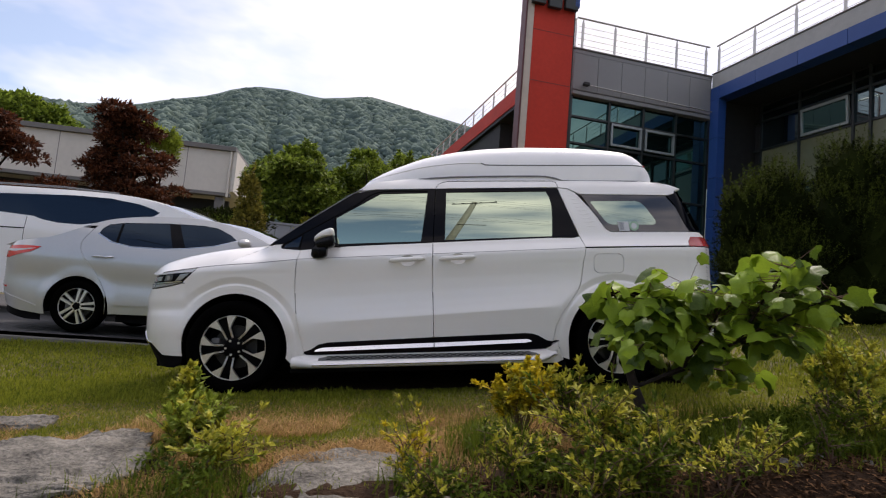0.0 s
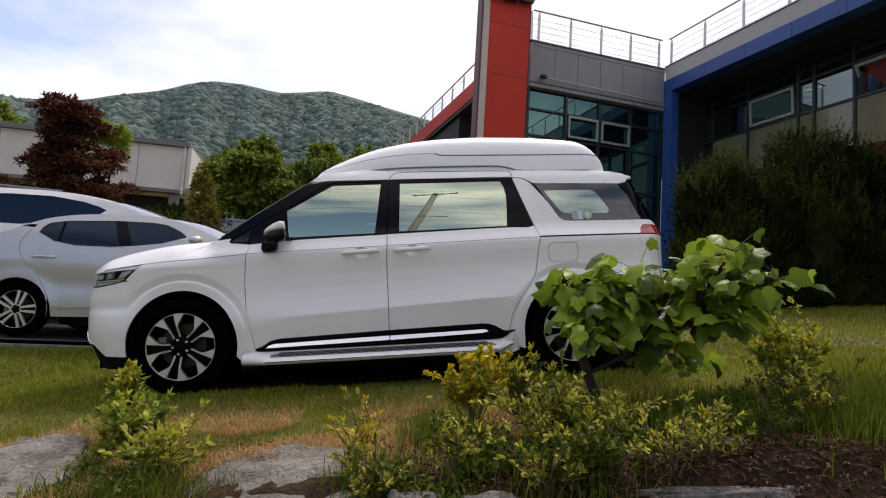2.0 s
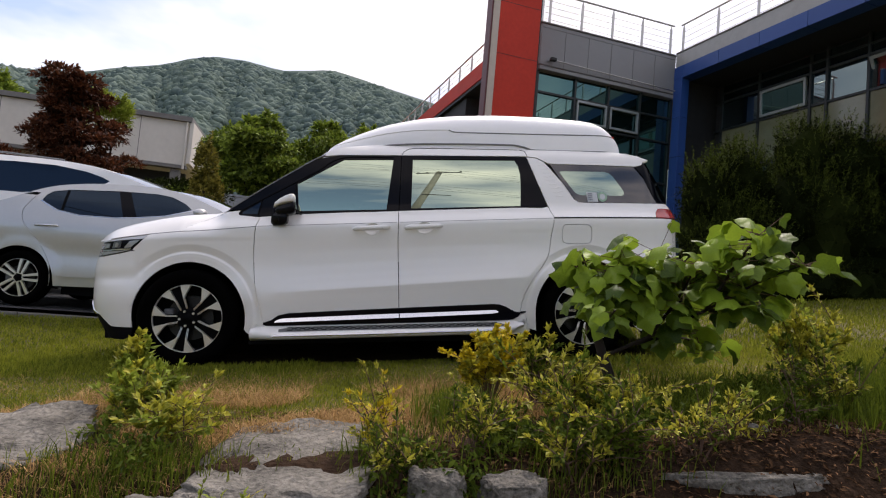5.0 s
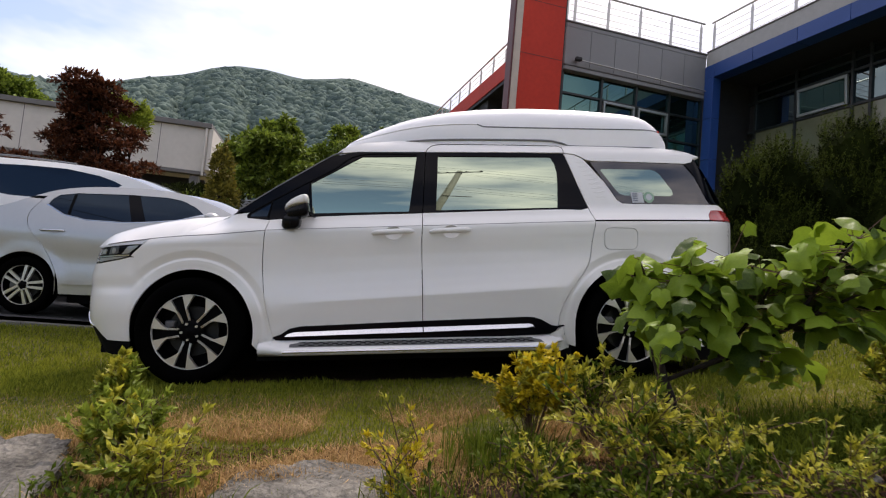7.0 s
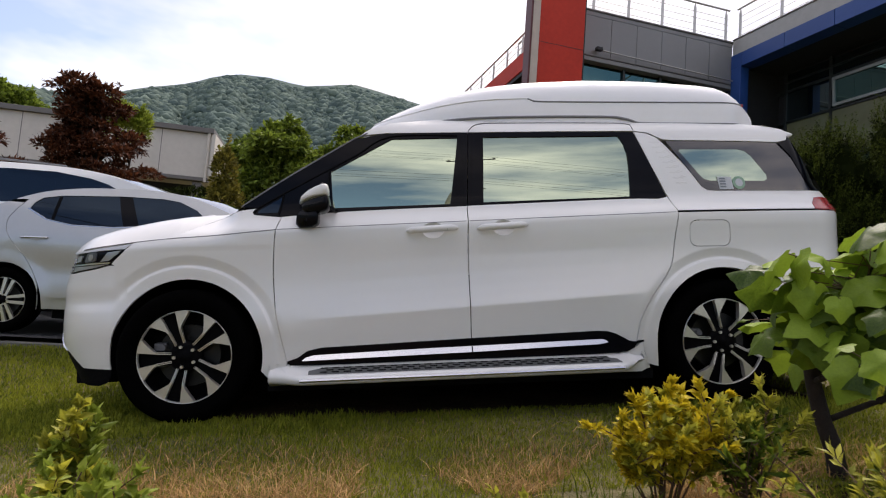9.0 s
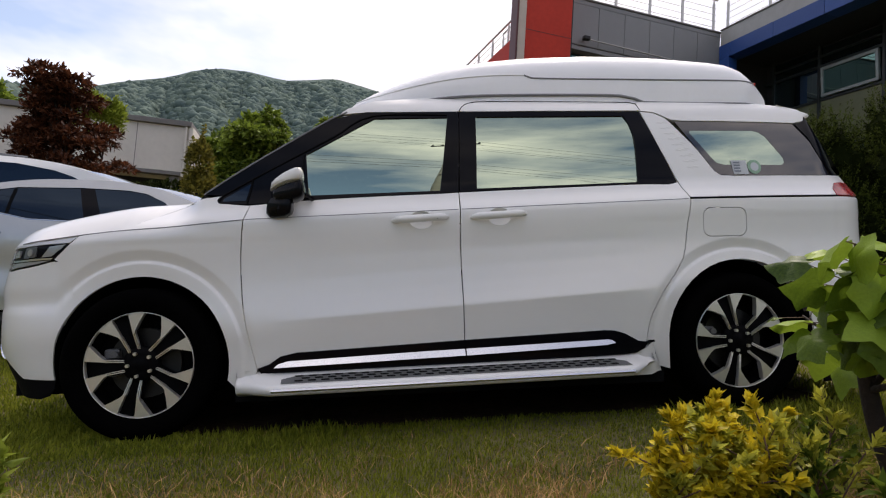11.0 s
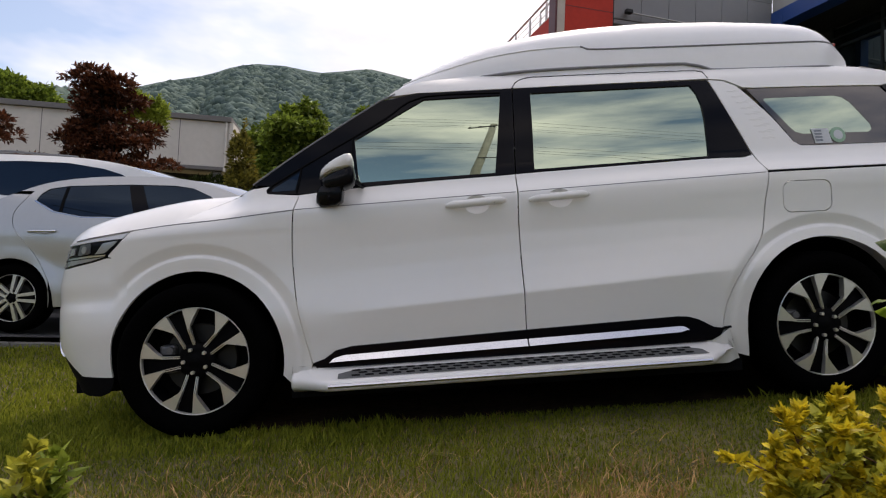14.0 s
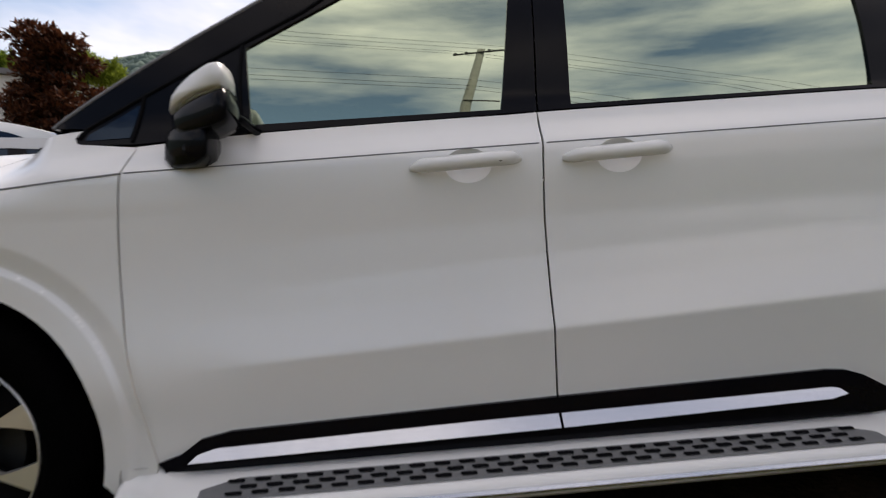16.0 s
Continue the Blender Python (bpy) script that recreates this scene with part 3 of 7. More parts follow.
# ---- low hall across the car park, and the sheet fence beside it ----
H = pose(-20.28, 23.15, -0.35, 0, 0, 7.0)
hall = tagged(part("hall", box_bm(-18, 10.8, 0.0, 12, 5.62, 7.72, 0.01, None), M_HALL, m=H), "long low cream hall with a grey roof edge", "building")
part("roof_edge", box_bm(-18.1, 10.9, -0.18, 12.1, 7.73, 7.96, 0.01), M_HALL_TRIM, hall)
# dark band and near-black wall stand in for the shade under the hall
part("soffit_band", box_bm(-18, 10.8, -0.03, 0.45, 5.45, 5.61, 0.01), M_HALL_TRIM, hall)
part("shade_wall", box_bm(-18, 10.5, 1.6, 1.9, 0.0, 5.44), M_DARK, hall)
part("lower_beam", box_bm(-18, 10.6, 0.35, 0.7, 4.3, 4.6, 0.01), M_HALL_TRIM, hall)
part("downpipe", rod_bm((10.68, -0.09, 5.4), (10.68, -0.09, 7.72), 0.06), M_HALL, hall)
part("gable_edge", box_bm(10.81, 10.98, -0.1, 12.0, 5.7, 7.72, 0.01), M_HALL, hall)
for i in range(10):
    part("panel_joint", box_bm(-17.5 + i * 2.9, -17.47 + i * 2.9, -0.004, 0.02, 5.63, 7.71), M_HALL_TRIM, hall)
for x in (-13.5, -7.5, -1.5, 4.5, 10.3):
    part("column", box_bm(x - 0.2, x + 0.2, 0.15, 0.6, -0.1, 5.4, 0.01), M_HALL_TRIM, hall)

fence = empty("sheet_fence", pose(-4.6, 12.0, 0, 0, 0, 4), "grey corrugated sheet fence", "fence")
for i in range(24):
    part("sheet", box_bm(i * 0.42, i * 0.42 + 0.41, 0, 0.03, 0.0, 2.55, 0.008), M_FENCE, fence)
part("cap", box_bm(-0.02, 10.1, -0.03, 0.06, 2.555, 2.62, 0.008), M_FENCE, fence)

# ---- the white people carrier with a roof box ----
VAN = empty("minivan", SLOPE, "clean white people carrier with a roof box parked on the lawn", "car")
HALF = 0.98          # half of the van's width
PZ = [0.0, 0.2, 0.33, 0.46, 0.56, 0.608, 0.63, 0.66, 0.72, 0.80, 0.90, 1.02, 1.092, 1.104, 1.16, 1.25, 1.62, 1.69, 1.74, 1.79]
PY = [0.07, 0.036, 0.021, 0.014, 0.006, 0.0, 0.005, 0.0125, 0.024, 0.033, 0.036, 0.028, 0.027, 0.034, 0.083, 0.12, 0.215, 0.240, 0.275, 0.345]
_zs = np.linspace(-0.1, 1.9, 401)
_ys = np.interp(_zs, PZ, PY) + np.where((_zs > 1.25) & (_zs < 1.62), 0.265 * ((_zs - 1.435) ** 2 - 0.0342), 0.0)   # the glass is gently curved
def soften(ys, sigma):
    k = np.exp(-0.5 * (np.arange(-40, 41) / sigma) ** 2)
    return np.convolve(np.pad(ys, 40, mode="edge"), k / k.sum(), "valid")


_soft = np.where(_zs < 1.0, soften(_ys, 11.0), soften(_ys, 1.6))   # ahead of and behind the doors the crease fades out
_ys = np.where(_zs < 0.9, soften(_ys, 0.5), soften(_ys, 1.6))
BONNET = [(-2.36, 0.960), (-2.24, 0.970), (-2.124, 0.979), (-1.96, 0.993), (-1.85, 1.005), (-1.64, 1.022), (-1.42, 1.032), (-1.24, 1.044), (-1.05, 1.06)]
WHEELS = ((-1.545, 0.37), (1.545, 0.37))


def van_side(x, z):
    """Depth of the van's flank behind its widest plane."""
    lift = smoothstep(0.40, 0.52, z) * smoothstep(1.30, 1.16, z)   # the body lines climb towards the tail
    zz = z - (0.034 + 0.022 * smoothstep(1.0, 0.75, z)) * max(-1.1, min(1.4, x)) * lift
    crisp = smoothstep(-1.0, -0.55, x) * smoothstep(1.12, 0.80, x)
    y = crisp * float(np.interp(zz, _zs, _ys)) + (1 - crisp) * float(np.interp(zz, _zs, _soft))
    line = float(np.interp(x, [p[0] for p in BONNET], [p[1] for p in BONNET]))
    y += 7.0 * max(0.0, min(z, line) - line + 0.055) ** 2 * smoothstep(-1.15, -1.5, x)
    y += 1.1 * max(0.0, z - line) * smoothstep(-1.24, -1.42, x)
    if x < -0.9:
        y += 0.085 * ((-0.9 - x) / 1.0) ** 2
    if x > 1.4:
        y += 0.045 * ((x - 1.4) / 0.9) ** 2
    for cx, cz in WHEELS:
        r = math.hypot(x - cx, z - cz)
        if r < 0.62 and z > 0.2:
            y += 0.0145 * min(1.0, max(0.0, (0.555 - r) / 0.055)) - 0.0105 * min(1.0, max(0.0, (0.500 - r) / 0.010)) + 0.002 * smoothstep(0.475, 0.42, r)
    return y


def van_chart(s, z, depth=0.0):
    """From (length along the flank and round its corners, height) to the van's surface, depth inwards."""
    def at(s, z):
        if s < -1.95:
            th = min(1.0, (-1.95 - s) / 0.95) * math.pi / 2
            y0 = van_side(-1.95, z)
            nose = 0.50 - 0.10 * smoothstep(0.72, 1.05, z) - 0.14 * smoothstep(0.48, 0.15, z)
            return Vector((-1.95 - nose * math.sin(th), y0 + (HALF - y0) * (1 - math.cos(th)) ** 1.25, z))
        if s > 2.15:
            th = min(1.0, (s - 2.15) / 0.9) * math.pi / 2
            y0 = van_side(2.15, z)
            tail = float(np.interp(z, [1.2, 1.26, 1.33, 1.52, 1.70, 1.80], [0.42, 0.40, 0.31, 0.225, 0.11, 0.07]))
            return Vector((2.15 + tail * math.sin(th), y0 + (HALF - y0) * (1 - math.cos(th)) ** 1.3, z))
        return Vector((s, van_side(s, z), z))
    p = at(s, z)
    if depth:
        e = 0.004
        n = (at(s + e, z) - at(s - e, z)).cross(at(s, z + e) - at(s, z - e)).normalized()
        p = p - n * depth
    return p


def other_side(bm):
    """Mirrored to the van's far flank."""
    bm.transform(Matrix.Translation((0, 2 * HALF, 0)) @ Matrix.Diagonal((1, -1, 1, 1)))
    bmesh.ops.reverse_faces(bm, faces=bm.faces[:])
    return bm


def van_panel(name, outline, material=None, parent=None, label="", off=0.0, thick=0.012, step=0.022, holes=(), both=True, creases=()):
    ob = part(name, panel_bm(outline, van_chart, off, thick, step, holes, creases), material or M_PAINT, parent or VAN, label, True)
    if both:
        far = other_side(panel_bm(outline, van_chart, off, thick, 0.06, holes))
        part(name, far, material or M_PAINT, parent or VAN, label, True)
    return ob


def arc(cx, cz, r, a0, a1, n=24):
    return [(cx + r * math.cos(radians(a0 + (a1 - a0) * k / n)), cz + r * math.sin(radians(a0 + (a1 - a0) * k / n))) for k in range(n + 1)]


def rounded(x0, x1, z0, z1, r):
    """An upright rectangle with round corners."""
    return arc(x1 - r, z1 - r, r, 0, 90, 6) + arc(x0 + r, z1 - r, r, 90, 180, 6) + arc(x0 + r, z0 + r, r, 180, 270, 6) + arc(x1 - r, z0 + r, r, 270, 360, 6)


def line2(pts, step=0.03):
    return [(p.x, p.y) for p in smooth_line([(a, b, 0) for a, b in pts], step)]


GAP = 0.0028
SEAM_A = [(-1.030, 1.132), (-1.052, 1.06), (-1.064, 0.90), (-1.063, 0.76), (-1.050, 0.61), (-1.023, 0.47), (-0.988, 0.33)]
SEAM_B = [(0.036, 1.195), (0.028, 1.05), (0.026, 0.92), (0.028, 0.75), (0.030, 0.53), (0.032, 0.312)]
SEAM_C = [(1.262, 1.244), (1.288, 1.145), (1.262, 1.0), (1.236, 0.85), (1.187, 0.757), (1.10, 0.645), (1.022, 0.505), (0.993, 0.39)]
BELT_F = [(-1.030, 1.138), (-0.75, 1.161), (-0.40, 1.178), (-0.06, 1.190), (0.036, 1.195)]
BELT_R = [(0.036, 1.195), (0.13, 1.199), (0.6, 1.217), (1.03, 1.232), (1.21, 1.231), (1.262, 1.244)]
a, b, c = line2(SEAM_A), line2(SEAM_B), line2(SEAM_C)
shift = lambda pts, d: [(x + d, z) for x, z in pts]

def cup_outline(x0, x1, z0, grow=0.0):
    return [((x0 + x1) / 2 + 0.005 + (0.062 + grow) * math.cos(2 * math.pi * k / 24), z0 + 0.006 + (0.046 + grow) * math.sin(2 * math.pi * k / 24)) for k in range(24)]


CREASE = [[(-1.10 + k * 0.012, (0.608 + d) + 0.056 * (-1.10 + k * 0.012)) for k in range(200)] for d in (-0.010, -0.003, 0.003, 0.010)]
def arch_lines(cx, a0, a1):
    return [arc(cx, 0.37, r, a0, a1, 70) for r in (0.563, 0.556, 0.549, 0.506, 0.499, 0.489, 0.482)]


# fender, doors, rear quarter
fender = shift(a, -GAP)[::-1] + [(-1.03, 1.136), (-1.185, 1.152), (-1.175, 1.19)] + \
    [(-1.30, 1.178), (-1.40, 1.155), (-1.52, 1.095), (-1.60, 1.045)] + line2(BONNET[:6])[::-1][1:]
fender = [p for p in fender if p[0] > -1.846] + [(-1.850, 1.002), (-1.888, 0.966), (-1.918, 0.936), (-1.972, 0.888), (-1.953, 0.881), (-1.902, 0.823), (-1.878, 0.76)] + arc(-1.545, 0.37, 0.424, 139, -12) + [(-1.09, 0.24), (-0.995, 0.305)]
van_panel("front_fender", fender, step=0.013, creases=arch_lines(-1.545, 12, 122))
front_door = van_panel("front_door", line2(BELT_F)[:-1] + shift(b, -GAP) + [(-0.93, 0.30), (-0.962, 0.303)] + shift(a, GAP)[::-1][:-1], step=0.014, holes=[cup_outline(-0.325, -0.030, 1.040)], creases=CREASE)
slide_door = van_panel("sliding_door", line2(BELT_R) + shift(c, -GAP)[1:] + [(0.985, 0.37), (0.93, 0.335), (0.034, 0.312)] + shift(b, GAP)[::-1][1:-1], step=0.014, holes=[cup_outline(0.080, 0.378, 1.052)], creases=CREASE)
quarter = [(1.288, 1.138)] + shift(c, GAP)[4:] + [(1.035, 0.385), (1.062, 0.26), (1.125, 0.24)] + arc(1.545, 0.385, 0.425, 192, -16)[1:] + \
    [(2.02, 0.22), (2.30, 0.24), (3.05, 0.26), (3.05, 1.14), (2.20, 1.148)]
van_panel("rear_quarter", quarter, step=0.015, holes=[rounded(1.352, 1.606, 0.933, 1.092, 0.045)], creases=arch_lines(1.545, 4, 150))
van_panel("fuel_door", rounded(1.356, 1.602, 0.937, 1.088, 0.042), both=False, off=0.001)
part("slide_groove", tube_bm([van_chart(x, 1.144 + 0.0095 * (x - 1.288), 0.0) for x in np.linspace(1.289, 2.21, 20)], 0.0055, 6), M_BLACK, VAN)
van_panel("slide_rail", [(1.285, 1.120), (2.25, 1.135), (2.25, 1.165), (1.285, 1.155)], M_BLACK, off=0.02)

# upper body: shoulder, white pillar with pressed scales, roof side
shoulder = [(1.291, 1.150), (2.20, 1.160), (2.23, 1.21), (2.27, 1.24), (3.05, 1.245), (3.05, 1.30), (2.31, 1.285), (1.60, 1.281), (1.53, 1.284), (1.492, 1.31), (1.47, 1.345),
            (1.405, 1.45), (1.30, 1.59), (1.262, 1.636), (1.20, 1.667), (1.122, 1.676), (1.192, 1.45), (1.266, 1.247)]
rear_pillar = van_panel("rear_pillar", shoulder, off=-0.002)
for i in range(9):
    for j in range(3):
        s, z = 1.222 + i * 0.016 + j * 0.034, 1.60 - i * 0.034 + (j % 2) * 0.014 - j * 0.012
        if s < 1.40:
            e = [van_chart(s - 0.020, z - 0.004, -0.001), van_chart(s + 0.020, z - 0.012, -0.001), van_chart(s + 0.016, z + 0.006, -0.0036), van_chart(s - 0.014, z + 0.010, -0.0036)]
            scales = bmesh.new()
            f0 = [scales.verts.new(p) for p in e]
            f1 = [scales.verts.new(van_chart(s + du, z + dz, 0.002)) for du, dz in ((0.016, 0.012), (-0.014, 0.016))]
            scales.faces.new(f0), scales.faces.new((f0[3], f0[2], f1[0], f1[1]))
            part("pressed_scale", scales, M_PAINT, rear_pillar)
van_panel("roof_side", [(-0.585, 1.648), (-0.43, 1.664), (0.07, 1.672), (0.55, 1.680), (1.115, 1.687), (1.21, 1.676), (1.30, 1.628), (1.36, 1.622), (2.08, 1.618), (2.16, 1.636), (2.24, 1.672), (2.22, 1.698), (2.05, 1.735), (1.80, 1.762), (1.20, 1.776), (-0.10, 1.778), (-0.40, 1.738), (-0.54, 1.685)], thick=0.02)
gutter = bmesh.new()
gutter = join(tube_bm([van_chart(x, z, -0.001) for x, z in line2([(0.068, 1.672), (0.085, 1.70), (0.12, 1.727), (0.18, 1.742)], 0.02)], 0.0022), tube_bm([van_chart(x, z, -0.001) for x, z in line2([(0.18, 1.742), (0.6, 1.748), (1.08, 1.748), (1.115, 1.735), (1.125, 1.69)], 0.04)], 0.0022))
part("door_gutter", gutter, M_BLACK, VAN)

# glass house: black frames, mirror-film panes
def glass_chart(s, z, depth=0.0):
    """The door glass: gently curved from sill to roof, set into the frames."""
    return Vector((s, 0.12 + 0.257 * (z - 1.25) + 0.265 * ((z - 1.435) ** 2 - 0.0342) + 0.006 + depth, z))


def pane(name, outline):
    part(name, panel_bm(outline, glass_chart, 0.0, 0.004, 0.022), M_FILM, VAN, "", True)
    part(name, other_side(panel_bm(outline, glass_chart, 0.0, 0.004, 0.06)), M_FILM, VAN, "", True)


WIN_F = [(-0.742, 1.188), (-0.757, 1.41), (-0.58, 1.515), (-0.398, 1.624), (0.0, 1.634), (-0.062, 1.207)]
WIN_R = [(0.158, 1.638), (1.016, 1.650), (1.040, 1.60), (1.052, 1.53), (1.050, 1.45), (1.036, 1.247), (0.134, 1.217)]
frame_f = [(-1.028, 1.145), (-0.75, 1.166), (-0.06, 1.195), (0.034, 1.199), (0.062, 1.62), (0.064, 1.668), (-0.43, 1.660), (-0.62, 1.622), (-0.82, 1.492), (-1.0, 1.375), (-1.168, 1.262), (-1.262, 1.20), (-1.160, 1.194), (-1.182, 1.186), (-1.194, 1.170), (-1.188, 1.155), (-1.172, 1.150)]
van_panel("front_door_frame", frame_f, M_BLACK_GLOSS, off=-0.001, holes=[WIN_F])
pane("front_window", WIN_F)
frame_r = [(0.040, 1.200), (0.13, 1.204), (1.03, 1.237), (1.21, 1.236), (1.257, 1.25), (1.190, 1.45), (1.117, 1.676), (0.55, 1.675), (0.070, 1.668), (0.066, 1.62)]
van_panel("sliding_door_frame", frame_r, M_BLACK_GLOSS, off=-0.001, holes=[WIN_R])
pane("sliding_window", WIN_R)
QDARK = [(1.318, 1.617), (2.07, 1.612), (2.30, 1.29), (1.60, 1.286), (1.53, 1.290), (1.497, 1.315), (1.40, 1.475)]
QPANE = [(1.392, 1.545), (1.40, 1.558), (1.79, 1.561), (1.83, 1.550), (1.864, 1.52), (1.945, 1.39), (1.945, 1.362), (1.922, 1.348), (1.56, 1.348), (1.52, 1.36), (1.494, 1.389)]
van_panel("quarter_window", QDARK, M_PRIVACY, off=0.002, thick=0.006, holes=[QPANE])
van_panel("quarter_pane", QPANE, M_FILM, off=0.003, thick=0.003)
for name, o, m_ in (("sticker", [(1.612, 1.292), (1.604, 1.372), (1.696, 1.372), (1.704, 1.292)], M_STICKER), ("round_sticker", arc(1.745, 1.335, 0.042, 0, 345, 18), M_STICKER_GREEN)):
    st = van_panel(name, o, m_, off=-0.0015, thick=0.002, both=False)
    if name == "sticker":
        for k in range(4):
            van_panel("print_bar", [(1.617, 1.303 + k * 0.017), (1.615, 1.313 + k * 0.017), (1.655, 1.313 + k * 0.017), (1.656, 1.303 + k * 0.017)], M_INK, st, off=-0.003, thick=0, both=False)
    else:
        van_panel("print_ring", arc(1.745, 1.335, 0.026, 0, 330, 10), M_STICKER, st, off=-0.003, thick=0, both=False)
for pts in ([(-1.045, 1.152), (-1.033, 1.21), (-1.019, 1.284)], [(-0.767, 1.178), (-0.771, 1.313), (-0.765, 1.418)], [(-1.185, 1.165), (-1.165, 1.192), (-1.022, 1.277), (-0.752, 1.432), (-0.60, 1.520), (-0.41, 1.636), (0.0, 1.647)]):
    part("frame_rib", tube_bm([van_chart(x, z, -0.003) for x, z in line2(pts, 0.05)], 0.005), M_BLACK, VAN)
van_panel("corner_window", [(-1.160, 1.176), (-1.03, 1.255), (-1.052, 1.163), (-1.165, 1.160)], M_TINT, off=-0.003, thick=0.004)
# grey tube draws the bright reflection along the pillar's upper edge
part("pillar_trim", tube_bm([van_chart(x, z, -0.001) for x, z in line2([(-1.262, 1.203), (-1.168, 1.266), (-1.0, 1.379), (-0.82, 1.496), (-0.62, 1.626), (-0.545, 1.662)], 0.05)], 0.0045), M_SEAL, VAN)

# windscreen, bonnet, roof and tail across the van
def cross(name, near, rise, material, n=14, lift=0.0, label=""):
    """A skin spanned from the near edge line to its mirror image, arched by rise(i) and pushed along x by lift."""
    bm = bmesh.new()
    rows_ = []
    for i, p in enumerate(near):
        half = HALF - p.y
        row = []
        for k in range(2 * n + 1):
            u = k / n - 1
            t = 1 - abs(u) ** 2.6
            row.append(bm.verts.new((p.x + lift * (1 - u * u), HALF + u * half, p.z + rise(i / (len(near) - 1)) * t)))
        rows_.append(row)
    for r0, r1 in zip(rows_, rows_[1:]):
        for k in range(2 * n):
            bm.faces.new((r0[k], r0[k + 1], r1[k + 1], r1[k]))
    bmesh.ops.recalc_face_normals(bm, faces=bm.faces[:])
    return part(name, bm, material, VAN, label, True)


bonnet_edge = [van_chart(x, z, 0.004) for x, z in line2(BONNET[:6] + [(-1.60, 1.045), (-1.52, 1.095), (-1.40, 1.155), (-1.30, 1.178)], 0.05)]
bonnet_edge = [Vector((p.x, max(p.y, 0.045), p.z)) for p in bonnet_edge]


def bonnet_bm():
    bm = bmesh.new()
    top = [(-2.20, 0.955), (-2.14, 1.0), (-2.07, 1.043), (-1.94, 1.094), (-1.76, 1.138), (-1.57, 1.17), (-1.43, 1.187), (-1.25, 1.200)]
    edge = bonnet_edge
    rows_ = []
    for p in edge:
        h = float(np.interp(p.x, [q[0] for q in top], [q[1] for q in top])) + 0.012
        row = []
        for k in range(33):
            u = (k / 32) ** 1.6
            y = p.y + (HALF - p.y) * u
            z = p.z + max(0.0, h - p.z) * (1 - (1 - min(1, u / 0.34)) ** 2.2) + 0.045 * u * u
            push = -0.26 * (1 - (1 - u) ** 2) * smoothstep(-1.5, -2.13, p.x) - 0.3 * u * smoothstep(-1.6, -1.3, p.x) * 0.4
            row.append(bm.verts.new((p.x + push, y, z)))
        rows_.append(row)
    for r0, r1 in zip(rows_, rows_[1:]):
        for k in range(32):
            bm.faces.new((r0[k], r0[k + 1], r1[k + 1], r1[k]))
    return bm


near = bonnet_bm()
bonnet = join(near, other_side(bonnet_bm()))
bmesh.ops.remove_doubles(bonnet, verts=bonnet.verts[:], dist=0.001)
bmesh.ops.recalc_face_normals(bonnet, faces=bonnet.faces[:])
part("bonnet", bonnet, M_PAINT, VAN, "", True)
pillar = [van_chart(x, z, 0.002) for x, z in line2([(-1.265, 1.200), (-1.168, 1.264), (-1.0, 1.377), (-0.82, 1.494), (-0.62, 1.624), (-0.52, 1.665)], 0.06)]
cross("windscreen", pillar, lambda t: 0.0 + 0.03 * t, M_SHIELD, lift=-0.2)
cross("cowl", [Vector((-1.34, 0.2, 1.165)), Vector((-1.24, 0.2, 1.205))], lambda t: 0.0, M_BLACK, lift=-0.2)
roof_edge = [van_chart(x, z, 0.004) for x, z in line2([(-0.52, 1.668), (-0.38, 1.741), (-0.1, 1.776), (0.6, 1.776), (1.2, 1.774), (1.8, 1.760), (2.05, 1.733), (2.20, 1.700)], 0.12)]
cross("roof", roof_edge, lambda t: 0.03, M_PAINT)
cross("tailgate_glass", [Vector((2.21, 0.33, 1.69)), Vector((2.30, 0.29, 1.50)), Vector((2.38, 0.26, 1.31))], lambda t: 0.0, M_TINT, lift=0.03)
cross("spoiler", [Vector((2.02, 0.29, 1.742)), Vector((2.14, 0.29, 1.716)), Vector((2.23, 0.30, 1.688)), Vector((2.15, 0.31, 1.650))], lambda t: 0.02, M_PAINT, lift=0.05)
van_panel("rear_pillar_trim", [(2.085, 1.612), (2.16, 1.632), (2.235, 1.664), (2.31, 1.60), (2.46, 1.33), (2.50, 1.29), (2.315, 1.288)], M_BLACK_GLOSS, off=0.0)
tail = van_panel("tail_lamp", [(2.19, 1.155), (2.215, 1.20), (2.26, 1.235), (2.32, 1.24), (2.95, 1.24), (2.95, 1.155)], M_TAIL, off=-0.006, thick=0.02, label="red tail lamp lens")
van_panel("tailgate_cut", [(2.44, 0.60), (2.446, 0.60), (2.446, 1.14), (2.44, 1.14)], M_BLACK, off=-0.0005, thick=0)
van_panel("rear_valance", [(2.02, 0.215), (2.05, 0.12), (2.35, 0.13), (3.05, 0.14), (3.05, 0.255), (2.3, 0.235)], M_BLACK, off=0.01)

# nose: bumper, lower lip, lamp, grille
van_panel("front_bumper", [(-1.948, 0.877), (-1.982, 0.879), (-2.077, 0.861)] +
          [(-2.155, 0.852), (-2.30, 0.840), (-2.9, 0.84), (-2.9, 0.52), (-2.55, 0.50), (-2.47, 0.43), (-2.33, 0.40), (-2.20, 0.315), (-1.962, 0.305)] + arc(-1.545, 0.37, 0.424, 185, 136, 12) + [(-1.868, 0.758), (-1.893, 0.818)], off=0.0025)
van_panel("bumper_lip", [(-1.955, 0.302), (-2.20, 0.311), (-2.33, 0.395), (-2.9, 0.42), (-2.9, 0.23), (-2.40, 0.232), (-2.20, 0.216), (-2.08, 0.214), (-2.01, 0.228), (-1.972, 0.26)], M_BLACK, off=0.006)
